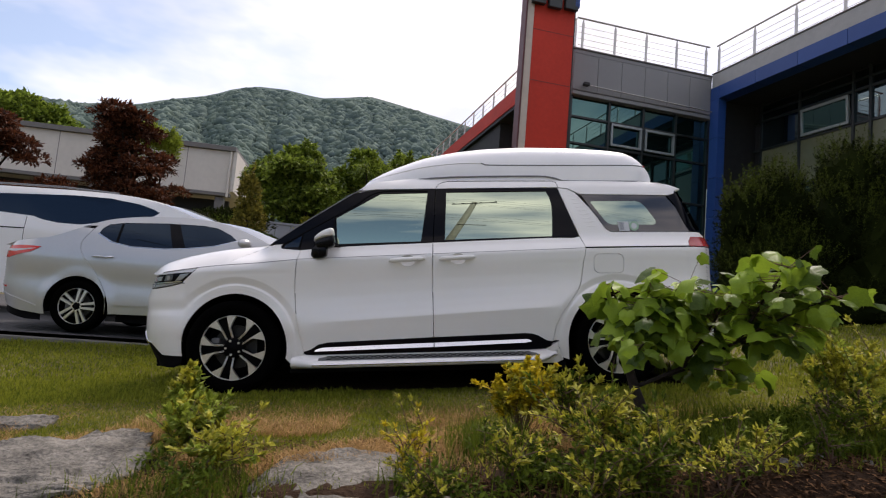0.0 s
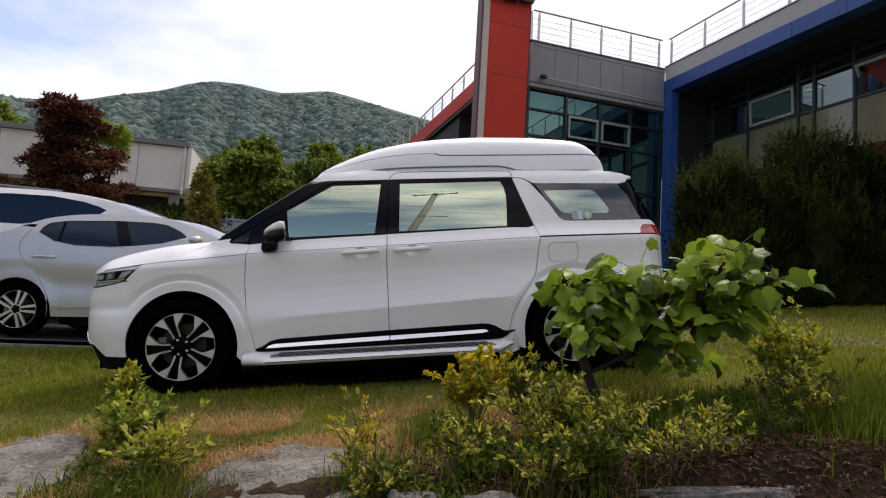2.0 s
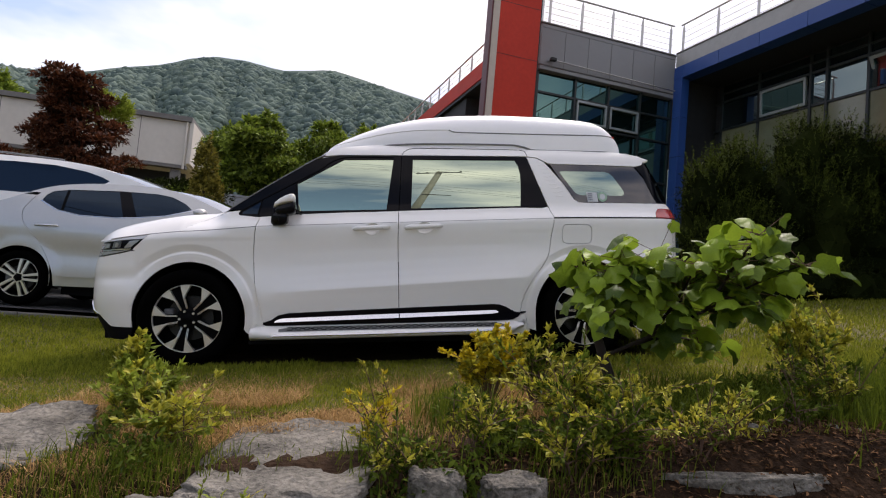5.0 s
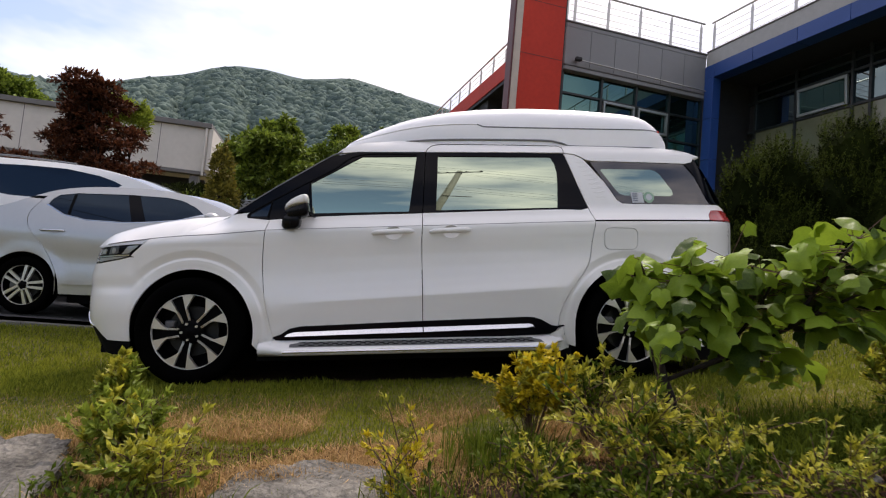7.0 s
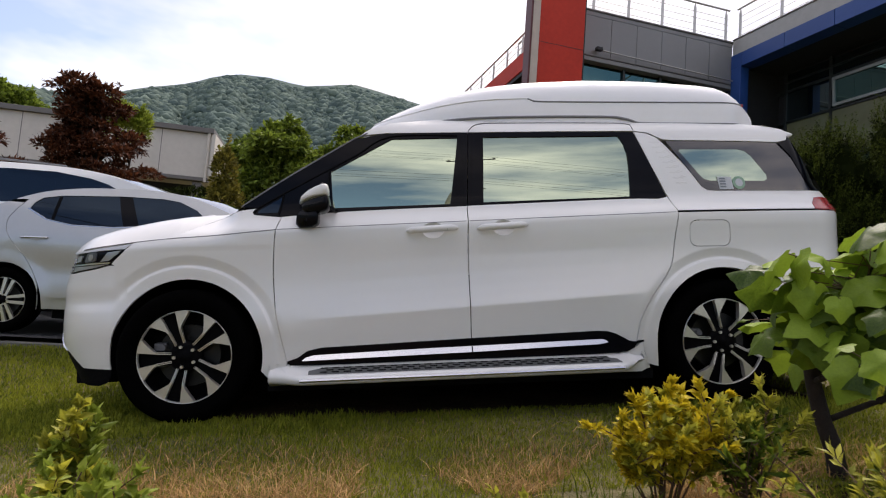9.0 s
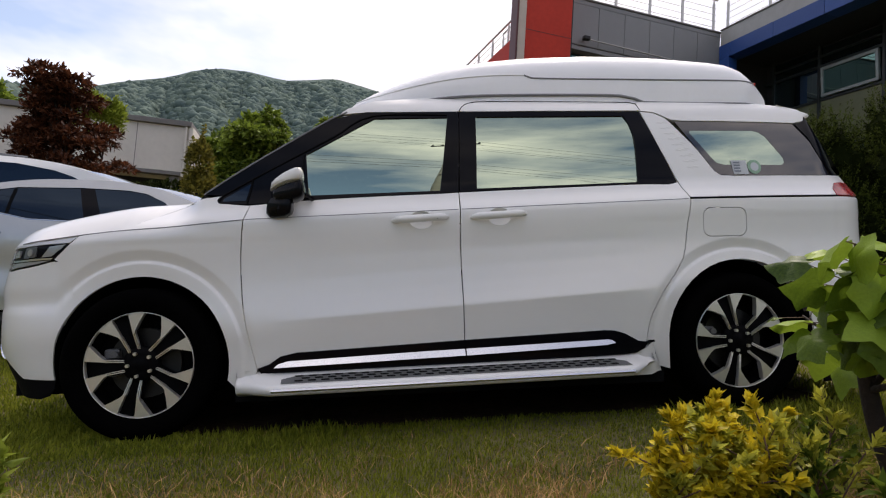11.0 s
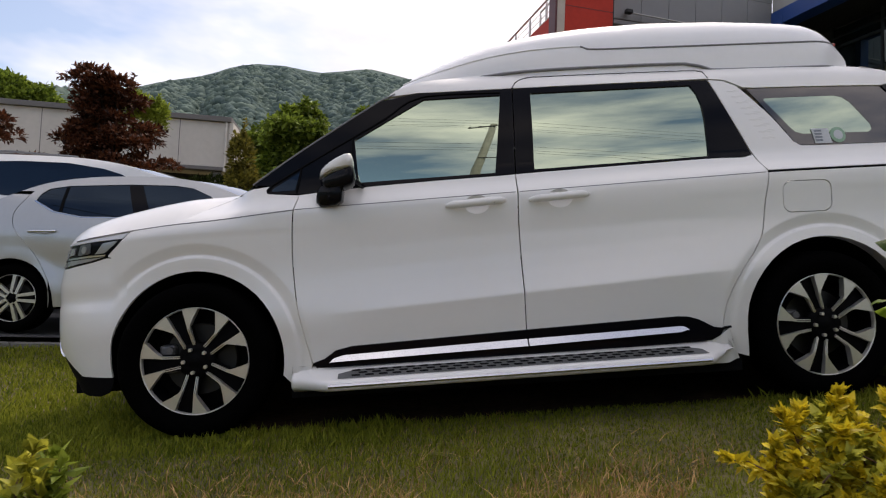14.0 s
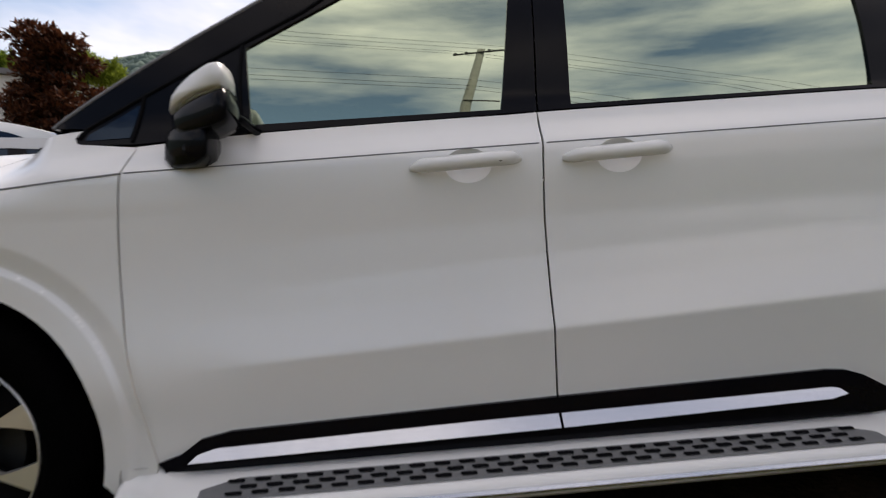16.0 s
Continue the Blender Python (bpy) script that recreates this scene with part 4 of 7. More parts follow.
van_panel("fog_trim", [(-2.34, 0.408), (-2.45, 0.43), (-2.54, 0.50), (-2.6, 0.50), (-2.6, 0.43), (-2.45, 0.40)], M_CHROME, off=-0.004)
lamp = van_panel("headlamp", [(-1.853, 1.000), (-1.96, 0.989), (-2.124, 0.975), (-2.24, 0.966), (-2.9, 0.955), (-2.9, 0.845), (-2.30, 0.845), (-2.155, 0.857), (-2.077, 0.866), (-1.982, 0.884), (-1.921, 0.938), (-1.891, 0.968)], M_BLACK_GLOSS, off=0.004, thick=0.02, label="dark headlamp behind a clear lens with bright blades")
van_panel("lamp_brow", [(-1.860, 0.998), (-1.96, 0.987), (-2.124, 0.973), (-2.24, 0.964), (-2.9, 0.953), (-2.9, 0.944), (-2.214, 0.954), (-1.998, 0.966), (-1.892, 0.970)], M_STICKER, lamp, off=0.000, thick=0.006)
van_panel("lamp_unit", [(-2.185, 0.944), (-2.175, 0.950), (-2.10, 0.955), (-2.092, 0.950), (-2.096, 0.908), (-2.11, 0.902), (-2.185, 0.898), (-2.195, 0.904)], M_LENS, lamp, off=-0.002, thick=0.01)
van_panel("projector", [(-2.14 + 0.020 * math.cos(k * 0.45), 0.925 + 0.018 * math.sin(k * 0.45)) for k in range(14)], M_LAMP_GREY, lamp, off=-0.006, thick=0.008)
van_panel("lamp_unit", [(-2.007, 0.953), (-1.915, 0.963), (-1.935, 0.942), (-1.993, 0.905), (-2.060, 0.901), (-2.035, 0.925)], M_LAMP_GREY, lamp, off=0.001, thick=0.006)
van_panel("lamp_bar", [(-1.988, 0.890), (-1.980, 0.897), (-2.08, 0.896), (-2.22, 0.890), (-2.9, 0.884), (-2.9, 0.876), (-2.22, 0.881), (-2.08, 0.886)], M_CHROME, lamp, off=-0.003)
van_panel("lamp_blade", [(-1.995, 0.886), (-2.08, 0.882), (-2.22, 0.877), (-2.9, 0.872), (-2.9, 0.850), (-2.30, 0.849), (-2.155, 0.861), (-2.077, 0.870)], M_LAMP_GREY, lamp, off=-0.001)
van_panel("lamp_blade", [(-2.24, 0.905), (-2.34, 0.899), (-2.9, 0.899), (-2.9, 0.930), (-2.34, 0.934), (-2.24, 0.938)], M_LAMP_GREY, lamp, off=-0.002)

# lower trim with its bright strip, side step with dimpled tread
trim_top = [(-0.985, 0.334), (-0.93, 0.352), (-0.878, 0.388), (-0.80, 0.404), (0.036, 0.434), (0.766, 0.456), (0.82, 0.452), (0.87, 0.436), (0.945, 0.395), (0.995, 0.388)]
trim = van_panel("lower_trim", trim_top + [(0.975, 0.355), (0.93, 0.333), (0.035, 0.308), (-0.93, 0.296), (-0.962, 0.303)], M_BLACK_GLOSS, off=-0.012, thick=0.02)
for o in ([(-0.905, 0.338), (-0.885, 0.355), (-0.84, 0.366), (0.029, 0.393), (0.029, 0.360)], [(0.036, 0.393), (0.765, 0.412), (0.80, 0.405), (0.815, 0.392), (0.765, 0.383), (0.036, 0.360)]):
    part("bright_strip", panel_bm(o, lambda s_, z_, d=0.0: van_chart(s_, z_, d) + Vector((0, 0.75 * (z_ - 0.372 - 0.024 * s_), 0)), -0.026, 0.016, 0.022), M_CHROME, trim, "bright chrome strip", True)
van_panel("sill_lip", [(1.0, 0.38), (1.045, 0.385), (1.04, 0.395), (1.0, 0.394)], M_BLACK, off=-0.004)


def step_bm(y_sign=1):
    bm = bmesh.new()
    prof = [(0.03, 0.312), (-0.035, 0.300), (-0.10, 0.268), (-0.118, 0.255), (-0.118, 0.232), (-0.10, 0.218), (0.05, 0.20), (0.10, 0.26)]
    rows_ = []
    for x in [-1.085, -1.075, -1.04, -0.98, -0.93, -0.90] + [-0.85 + k * 0.12 for k in range(15)] + [0.88, 0.93, 0.98, 1.01, 1.022]:
        # ends run up and in
        k = smoothstep(-0.88, -1.085, x) + smoothstep(0.86, 1.022, x)
        z0 = 0.016 * (x + 0.9) / 1.75
        rows_.append([bm.verts.new((x, y + 0.11 * k * (1 if y < 0 else 0), z + z0 + (0.012 * k if z > 0.25 else 0.045 * smoothstep(0.86, 1.022, x)))) for y, z in prof])
    for r0, r1 in zip(rows_, rows_[1:]):
        for k in range(len(prof)):
            bm.faces.new((r0[k], r0[(k + 1) % len(prof)], r1[(k + 1) % len(prof)], r1[k]))
    bm.faces.new(rows_[0]), bm.faces.new(rows_[-1][::-1])
    bmesh.ops.recalc_face_normals(bm, faces=bm.faces[:])
    return bm


van_panel("rear_sill", [(0.90, 0.325), (0.975, 0.352), (1.030, 0.384), (1.052, 0.30), (1.075, 0.235), (1.02, 0.215), (0.90, 0.215)], off=-0.003, thick=0.03)
step = part("side_step", step_bm(), M_PAINT, VAN, "", True)
part("side_step", other_side(step_bm()), M_PAINT, VAN, "", True)


def on_step(x, v, h=0.003):
    """A place on the tread: v runs from its inner to its outer edge."""
    return Vector((x, -0.036 - 0.062 * v, 0.300 - 0.031 * v + 0.016 * (x + 0.9) / 1.75 + h))


tread = bmesh.new()
o = [on_step(x, v) for x, v in [(-0.88, 0.98)] + [(-0.86 + 1.70 * k / 20, 0.04 if 0 < k < 20 else 0.45) for k in range(21)] + [(0.86, 0.98)]]
vs = [tread.verts.new(p) for p in o]
for k in range(len(vs) - 1):
    if 0 < k:
        x0, x1 = vs[k].co.x, vs[k + 1].co.x
        p0, p1 = tread.verts.new(on_step(x0, 0.98)), tread.verts.new(on_step(x1, 0.98))
        tread.faces.new((vs[k], vs[k + 1], p1, p0))
part("tread_plate", tread, M_STEP, step, "brushed metal tread plate")
for k in range(26):
    for j in range(3):
        x = -0.78 + k * 0.062 + (0.031 if j % 2 else 0)
        if x < 0.78:
            w_, v0 = 0.021, 0.14 + j * 0.27
            bm = bmesh.new()
            bm.faces.new([bm.verts.new(on_step(x + dx, v0 + dv, 0.0052)) for dx, dv in ((-w_, 0.02), (-w_ + 0.006, 0.15), (w_, 0.15), (w_, 0.02), (w_ - 0.006, -0.02), (-w_ + 0.004, -0.02))])
            part("tread_slot", bm, M_BLACK, step)
part("step_edge", tube_bm([Vector((x, -0.119, 0.244 + 0.016 * (x + 0.9) / 1.75)) for x in np.linspace(-0.9, 0.86, 12)], 0.009), M_CHROME, step, "bright step edge")


# thin grey tubes draw the shade along the body crease
swage = [(-1.05, 1.062), (-0.5, 1.081), (0.03, 1.099), (0.7, 1.122), (1.283, 1.141)]
for x0, x1 in ((-1.045, 0.02), (0.04, 1.275)):
    xs = np.linspace(x0, x1, 24)
    part("swage_line", tube_bm([van_chart(x, float(np.interp(x, [p[0] for p in swage], [p[1] for p in swage])), 0.0006) for x in xs], 0.0024, 5), M_SEAL, front_door if x1 < 0.1 else slide_door)
bon = line2(BONNET[1:], 0.04)
part("bonnet_gap", tube_bm([van_chart(x, z, 0.003) for x, z in line2([(-1.64, 1.024), (-1.60, 1.045), (-1.52, 1.095), (-1.40, 1.155), (-1.30, 1.178)], 0.03)], 0.003, 5), M_SEAL, VAN)
part("bonnet_line", tube_bm([van_chart(x, z + 0.001, 0.0) for x, z in bon], 0.003, 5), M_SEAL, VAN)


# door handles: pull bar over a dished cup
def handle(parent, x0, x1, z0, hole):
    mx, mz = (x0 + x1) / 2 + 0.005, z0 + 0.006
    dish = lambda s_, z_, d=0.0: van_chart(s_, z_, d + 0.030 * max(0.0, 1 - ((s_ - mx) / 0.062) ** 2 - ((z_ - mz) / 0.046) ** 2) ** 0.7)
    part("handle_cup", panel_bm(cup_outline(x0, x1, z0), dish, 0.0, 0.0, 0.012), M_PAINT, parent, "", True)
    bm = bmesh.new()
    rings = []
    for k in range(13):
        u = k / 12
        x = x0 + (x1 - x0) * u
        end = math.sin(math.pi * min(1, max(0, u)))
        out_ = 0.040 * min(1, end * 2.8)
        zc = z0 + 0.016 * u + 0.004
        c_ = van_chart(x, zc, 0)
        h_ = 0.007 + 0.012 * min(1.0, end * 3.2)
        rings.append([bm.verts.new((c_.x, c_.y - out_ + dy, c_.z + dz)) for dy, dz in ((0.004, h_), (-0.006, h_ * 0.7), (-0.009, 0), (-0.004, -h_), (0.010, -h_), (0.014, 0))])
    for r0, r1 in zip(rings, rings[1:]):
        for k in range(6):
            bm.faces.new((r0[k], r0[(k + 1) % 6], r1[(k + 1) % 6], r1[k]))
    bm.faces.new(rings[0]), bm.faces.new(rings[-1][::-1])
    bmesh.ops.recalc_face_normals(bm, faces=bm.faces[:])
    bar = part("handle", bm, M_PAINT, parent, "", True)
    c_ = van_chart(hole, z0 + 0.012, 0.0)
    part("keyhole", rod_bm((c_.x, c_.y - 0.047, c_.z), (c_.x, c_.y - 0.04, c_.z), 0.006, n=10), M_BLACK, bar)


handle(front_door, -0.325, -0.030, 1.040, -0.095)
handle(slide_door, 0.080, 0.378, 1.052, 0.172)


# door mirror: white cap over a black shell on a short arm
def lump(poly, rings):
    """A side outline carried across the van: rings of (y, scale about its middle)."""
    cx, cz = sum(p[0] for p in poly) / len(poly), sum(p[1] for p in poly) / len(poly)
    pts = [(p.x, p.y) for p in smooth_line([(a_, b_, 0) for a_, b_ in poly], 0.02, True)]
    bm = bmesh.new()
    rows_ = [[bm.verts.new((cx + (x - cx) * k, y, cz + (z - cz) * k)) for x, z in pts] for y, k in rings]
    for r0, r1 in zip(rows_, rows_[1:]):
        for k in range(len(pts)):
            bm.faces.new((r0[k], r0[(k + 1) % len(pts)], r1[(k + 1) % len(pts)], r1[k]))
    bm.faces.new(rows_[0]), bm.faces.new(rows_[-1][::-1])
    bmesh.ops.recalc_face_normals(bm, faces=bm.faces[:])
    return bm


CAP = [(-0.905, 1.207), (-0.898, 1.239), (-0.875, 1.259), (-0.831, 1.284), (-0.777, 1.300), (-0.756, 1.296), (-0.750, 1.270), (-0.750, 1.240), (-0.822, 1.233), (-0.872, 1.219)]
SHELL = [(-0.902, 1.196), (-0.875, 1.214), (-0.822, 1.229), (-0.748, 1.236), (-0.743, 1.20), (-0.745, 1.166), (-0.786, 1.143), (-0.884, 1.144), (-0.900, 1.162)]
FOOT = [(-0.905, 1.165), (-0.812, 1.165), (-0.803, 1.11), (-0.808, 1.084), (-0.835, 1.067), (-0.906, 1.069), (-0.925, 1.092)]
ROUND = [(-0.108, 0.70), (-0.103, 0.84), (-0.092, 0.94), (-0.07, 1.0), (-0.01, 1.0), (0.02, 0.95)]


def swept(bm):
    """The housing runs back towards the door at its leading edge."""
    for v_ in bm.verts:
        d = max(0.0, -0.76 - v_.co.x)
        v_.co.x -= 0.12 * d
        v_.co.y += 0.75 * d
    return bm


mirror = empty("door_mirror", Matrix.Identity(4), "white door mirror with black shell", "mirror")
for k in ("label", "category"):
    del mirror[k]
mirror.parent = VAN
part("cap", swept(lump(CAP, ROUND)), M_PAINT, mirror, "", True)
part("shell", swept(lump(SHELL, [(y + 0.006, k) for y, k in ROUND])), M_BLACK_GLOSS, mirror, "", True)
part("foot", swept(lump(FOOT, [(-0.095, 0.84), (-0.089, 0.95), (-0.07, 1.0), (-0.01, 1.0), (0.03, 0.95)])), M_BLACK_GLOSS, mirror, "", True)
stalk = join(tube_bm([(-0.85, -0.02, 1.10), (-0.85, 0.075, 1.105)], 0.030, 10), tube_bm([(-0.79, 0.0, 1.20), (-0.752, 0.05, 1.19), (-0.722, 0.10, 1.165)], 0.012, 8))
part("arm", stalk, M_BLACK_GLOSS, mirror, "", True)
part("indicator", swept(tube_bm([(-0.885, -0.082, 1.208), (-0.86, -0.088, 1.221), (-0.82, -0.090, 1.231), (-0.76, -0.084, 1.238)], 0.004, 6)), M_LAMP_GREY, mirror, "thin clear indicator strip")
far_mirror = other_side(swept(lump(CAP, ROUND)))
part("far_door_mirror", far_mirror, M_PAINT, VAN, "", True)

SPOILER_END = [(2.02, 1.640), (2.12, 1.640), (2.20, 1.658), (2.234, 1.682), (2.17, 1.706), (2.03, 1.732)]
SPOILER_RINGS = [(0.286, 0.86), (0.292, 0.96), (0.302, 1.0), (0.42, 1.0)]
part("spoiler_end", lump(SPOILER_END, SPOILER_RINGS), M_PAINT, VAN, "", True)
part("spoiler_end", other_side(lump(SPOILER_END, SPOILER_RINGS)), M_PAINT, VAN, "", True)


# wheels
def spoke_bm():
    """One bright blade of the rim, to the right of its pair's axis: a flaring wedge at the rim, and two thin ribs to the hub."""
    bm = bmesh.new()

    def slab(pts, y0, y1):
        a_ = [bm.verts.new((x, y0 + (0.010 if z < 0.10 else 0.0), z)) for x, z in pts]
        b_ = [bm.verts.new((x, y1, z)) for x, z in pts]
        bm.faces.new(a_)
        for k in range(len(pts)):
            bm.faces.new((a_[k], b_[k], b_[(k + 1) % len(pts)], a_[(k + 1) % len(pts)]))
    slab([(0.0265, 0.150), (0.0405, 0.2445), (0.058, 0.2415), (0.0762, 0.2365), (0.094, 0.230), (0.1115, 0.222), (0.072, 0.190), (0.043, 0.163), (0.037, 0.150)], 0.0, 0.035)
    slab([(0.0255, 0.155), (0.0295, 0.155), (0.0205, 0.068), (0.0165, 0.068)], 0.002, 0.03)
    slab([(0.0335, 0.155), (0.0375, 0.155), (0.0285, 0.068), (0.0245, 0.068)], 0.002, 0.03)
    bmesh.ops.recalc_face_normals(bm, faces=bm.faces[:])
    return bm


def dark_spoke_bm():
    """The dark body under each pair of blades."""
    bm = bmesh.new()
    pts = [(-0.036, 0.05), (0.036, 0.05), (0.042, 0.16), (0.040, 0.245), (-0.040, 0.245), (-0.042, 0.16)]
    a_ = [bm.verts.new((x, 0.022 if z < 0.2 else 0.03, z)) for x, z in pts]
    b_ = [bm.verts.new((x, 0.045, z)) for x, z in pts]
    bm.faces.new(a_)
    for k in range(len(pts)):
        bm.faces.new((a_[k], b_[k], b_[(k + 1) % len(pts)], a_[(k + 1) % len(pts)]))
    bmesh.ops.recalc_face_normals(bm, faces=bm.faces[:])
    return bm


TYRE = [(0.250, 0.03), (0.256, 0.010), (0.264, 0.002), (0.30, -0.018), (0.34, -0.014), (0.358, 0.006), (0.368, 0.035), (0.37, 0.10), (0.368, 0.17), (0.35, 0.215), (0.25, 0.22)]
RIM = [(0.2535, 0.012), (0.2515, 0.006), (0.249, 0.008), (0.247, 0.03)]


def wheel(parent, x, z, y, turn, paired=True, blade=spoke_bm, mirrored=False, k=1.0):
    w = new("wheel")
    w.parent = parent
    w.matrix_basis = pose(x, y, z) @ (Matrix.Diagonal((1, -1, 1, 1)) if mirrored else Matrix.Identity(4)) @ Matrix.Scale(k, 4)
    tyre = lathe_bm(TYRE, 64)
    part("tyre", tyre, M_RUBBER, w, "", True)
    part("rim", lathe_bm(RIM, 64), M_ALLOY, w, "", True)
    part("rim_barrel", lathe_bm([(0.246, 0.03), (0.236, 0.13), (0.06, 0.13), (0.05, 0.05), (0.0, 0.05)], 40), M_DARK_ALLOY, w)
    part("brake_disc", lathe_bm([(0.17, 0.12), (0.17, 0.09), (0.07, 0.09)], 32), M_DISC, w)
    part("caliper", join(box_bm(-0.185, -0.11, 0.06, 0.11, -0.06, 0.075, 0.012), rod_bm((-0.13, 0.045, 0.05), (-0.13, 0.06, 0.05), 0.018), rod_bm((-0.13, 0.045, -0.03), (-0.13, 0.06, -0.03), 0.018)), M_CALIPER, w)
    part("hub", lathe_bm([(0.0, 0.014), (0.026, 0.014), (0.03, 0.018), (0.05, 0.020), (0.083, 0.022), (0.088, 0.05)], 32), M_DARK_ALLOY, w, "", True)
    if paired:
        bm_ = blade()
        bm_.transform(Matrix.Diagonal((-1, 1, 1, 1)))
        bmesh.ops.reverse_faces(bm_, faces=bm_.faces[:])
        both = [mesh_of("spoke", blade(), M_ALLOY), mesh_of("spoke", bm_, M_ALLOY)]
        dark = mesh_of("spoke_body", dark_spoke_bm(), M_DARK_ALLOY)
        for i in range(5):
            for me, name in ((both[0], "spoke"), (both[1], "spoke"), (dark, "spoke_body")):
                ob = new(name, me)
                ob.parent = w
                ob.matrix_basis = pose(0, 0.010, 0, 0, turn + 72 * i, 0)
    else:
        shared = mesh_of("spoke", blade(), M_ALLOY)
        for i in range(5):
            ob = new("spoke", shared)
            ob.parent = w
            ob.matrix_basis = pose(0, 0.010, 0, 0, turn + 72 * i, 0)
    nut = mesh_of("lug_nut", rod_bm((0, 0.004, 0.056), (0, 0.02, 0.056), 0.009, n=6), M_ALLOY)
    for i in range(5):
        ob = new("lug_nut", nut)
        ob.parent = w
        ob.matrix_basis = pose(0, 0, 0, 0, turn + 72 * i, 0)
    return w


wheel(VAN, -1.545, 0.37, 0.05, -21.5)
wheel(VAN, 1.545, 0.37, 0.05, -20.0)
wheel(VAN, -1.545, 0.37, 2 * HALF - 0.05, -21.5, mirrored=True)
wheel(VAN, 1.545, 0.37, 2 * HALF - 0.05, -20.0, mirrored=True)
# arch liners and the dark floor pan
for cx in (-1.545, 1.545):
    liner = bmesh.new()
    pts = arc(cx, 0.375, 0.436, -15, 195, 28)
    lo, hi = [liner.verts.new((x, 0.17 if cx < 0 else 0.10, z)) for x, z in pts], [liner.verts.new((x, 0.5, z)) for x, z in pts]
    for k in range(len(pts) - 1):
        liner.faces.new((lo[k], lo[k + 1], hi[k + 1], hi[k]))
    liner.faces.new(hi)
    part("arch_liner", liner, M_BLACK, VAN)
part("floor_pan", join(box_bm(-1.1, 1.1, 0.06, 1.90, 0.17, 0.36), box_bm(-2.2, -1.98, 0.25, 1.7, 0.22, 0.5), box_bm(1.98, 2.5, 0.25, 1.7, 0.25, 0.5), box_bm(-1.98, 1.98, 0.5, 1.46, 0.17, 0.8)), M_BLACK, VAN)


# roof box: lower tray, upper lid, a groove between them
BOX_TOP = [(-0.60, 1.655), (-0.56, 1.735), (-0.51, 1.805), (-0.40, 1.868), (-0.27, 1.928), (-0.05, 2.010), (0.24, 2.074), (0.52, 2.110), (0.89, 2.130), (1.30, 2.126), (1.66, 2.103), (1.78, 2.086), (1.87, 2.052), (1.94, 2.005), (1.98, 1.955), (2.0, 1.90)]
BOX_BASE = [(-0.60, 1.64), (-0.40, 1.695), (-0.06, 1.725), (0.28, 1.735), (2.1, 1.735)]


def box_section(x, grow=0.0, upto=1.0):
    top = float(np.interp(x, [p[0] for p in BOX_TOP], [p[1] for p in BOX_TOP])) + grow
    base = float(np.interp(x, [p[0] for p in BOX_BASE], [p[1] for p in BOX_BASE]))
    front = smoothstep(-0.62, 0.25, x)
    y0 = 0.305 + 0.07 * (1 - front) + 0.06 * smoothstep(1.75, 2.0, x) ** 2 - grow
    out = []
    for k in range(33):
        th = math.pi * k / 32
        c_, s_ = math.cos(th), math.sin(th)
        y = HALF - (HALF - y0) * (1 if c_ > 0 else -1) * abs(c_) ** 0.42
        z = base + (top - base) * abs(s_) ** 0.62
        out.append((x, y, z))
    return out


bm = bmesh.new()
xs = [-0.60 + 0.04 * k for k in range(11)] + [-0.12 + 0.1 * k for k in range(20)] + [1.82, 1.86, 1.90, 1.93, 1.96, 1.985, 2.0]
rings = [[bm.verts.new(p) for p in box_section(x)] for x in xs]
for r0, r1 in zip(rings, rings[1:]):
    for k in range(32):
        bm.faces.new((r0[k], r0[k + 1], r1[k + 1], r1[k]))
bm.faces.new(rings[-1])
bmesh.ops.recalc_face_normals(bm, faces=bm.faces[:])
roof_box = part("roof_box", bm, M_BOX, VAN, "smooth white roof box with a lid groove", True)


def on_box(x, z, out_=0.004):
    sec = box_section(x)
    for p, q in zip(sec, sec[1:]):
        if p[2] <= z <= q[2]:
            t = (z - p[2]) / (q[2] - p[2])
            return Vector((x, p[1] + (q[1] - p[1]) * t - out_, z))
    return Vector(sec[16])


part("lid_groove", tube_bm([on_box(x, z, 0.0) for x, z in line2([(0.47, 1.915), (0.51, 1.898), (0.7, 1.895), (1.2, 1.896), (1.7, 1.899), (1.94, 1.900)], 0.06)], 0.0055), M_SEAL, roof_box)
part("lid_edge", tube_bm([on_box(x, z, 0.001) for x, z in line2([(-0.50, 1.772), (-0.27, 1.830), (-0.1, 1.868), (0.09, 1.896), (0.3, 1.912), (0.47, 1.917)], 0.05)], 0.005), M_BOX, roof_box)
part("base_trim", tube_bm([on_box(x, z, 0.004) for x, z in line2([(-0.30, 1.742), (-0.1, 1.765), (0.1, 1.780), (0.4, 1.790), (0.8, 1.795), (1.04, 1.793), (1.12, 1.778), (1.18, 1.756), (1.5, 1.752), (1.95, 1.752)], 0.05)], 0.008), M_SEAL, roof_box, "grey rubber seal line")
c_ = on_box(1.945, 1.903, 0.0)
part("marker_lamp", box_bm(c_.x - 0.012, c_.x + 0.012, c_.y - 0.006, c_.y + 0.02, c_.z - 0.007, c_.z + 0.007, 0.003), M_RED_LENS, roof_box)

# ---- silver saloon and white van on the car park ----
SAL_Y, SAL_HALF = 2.93, 0.915


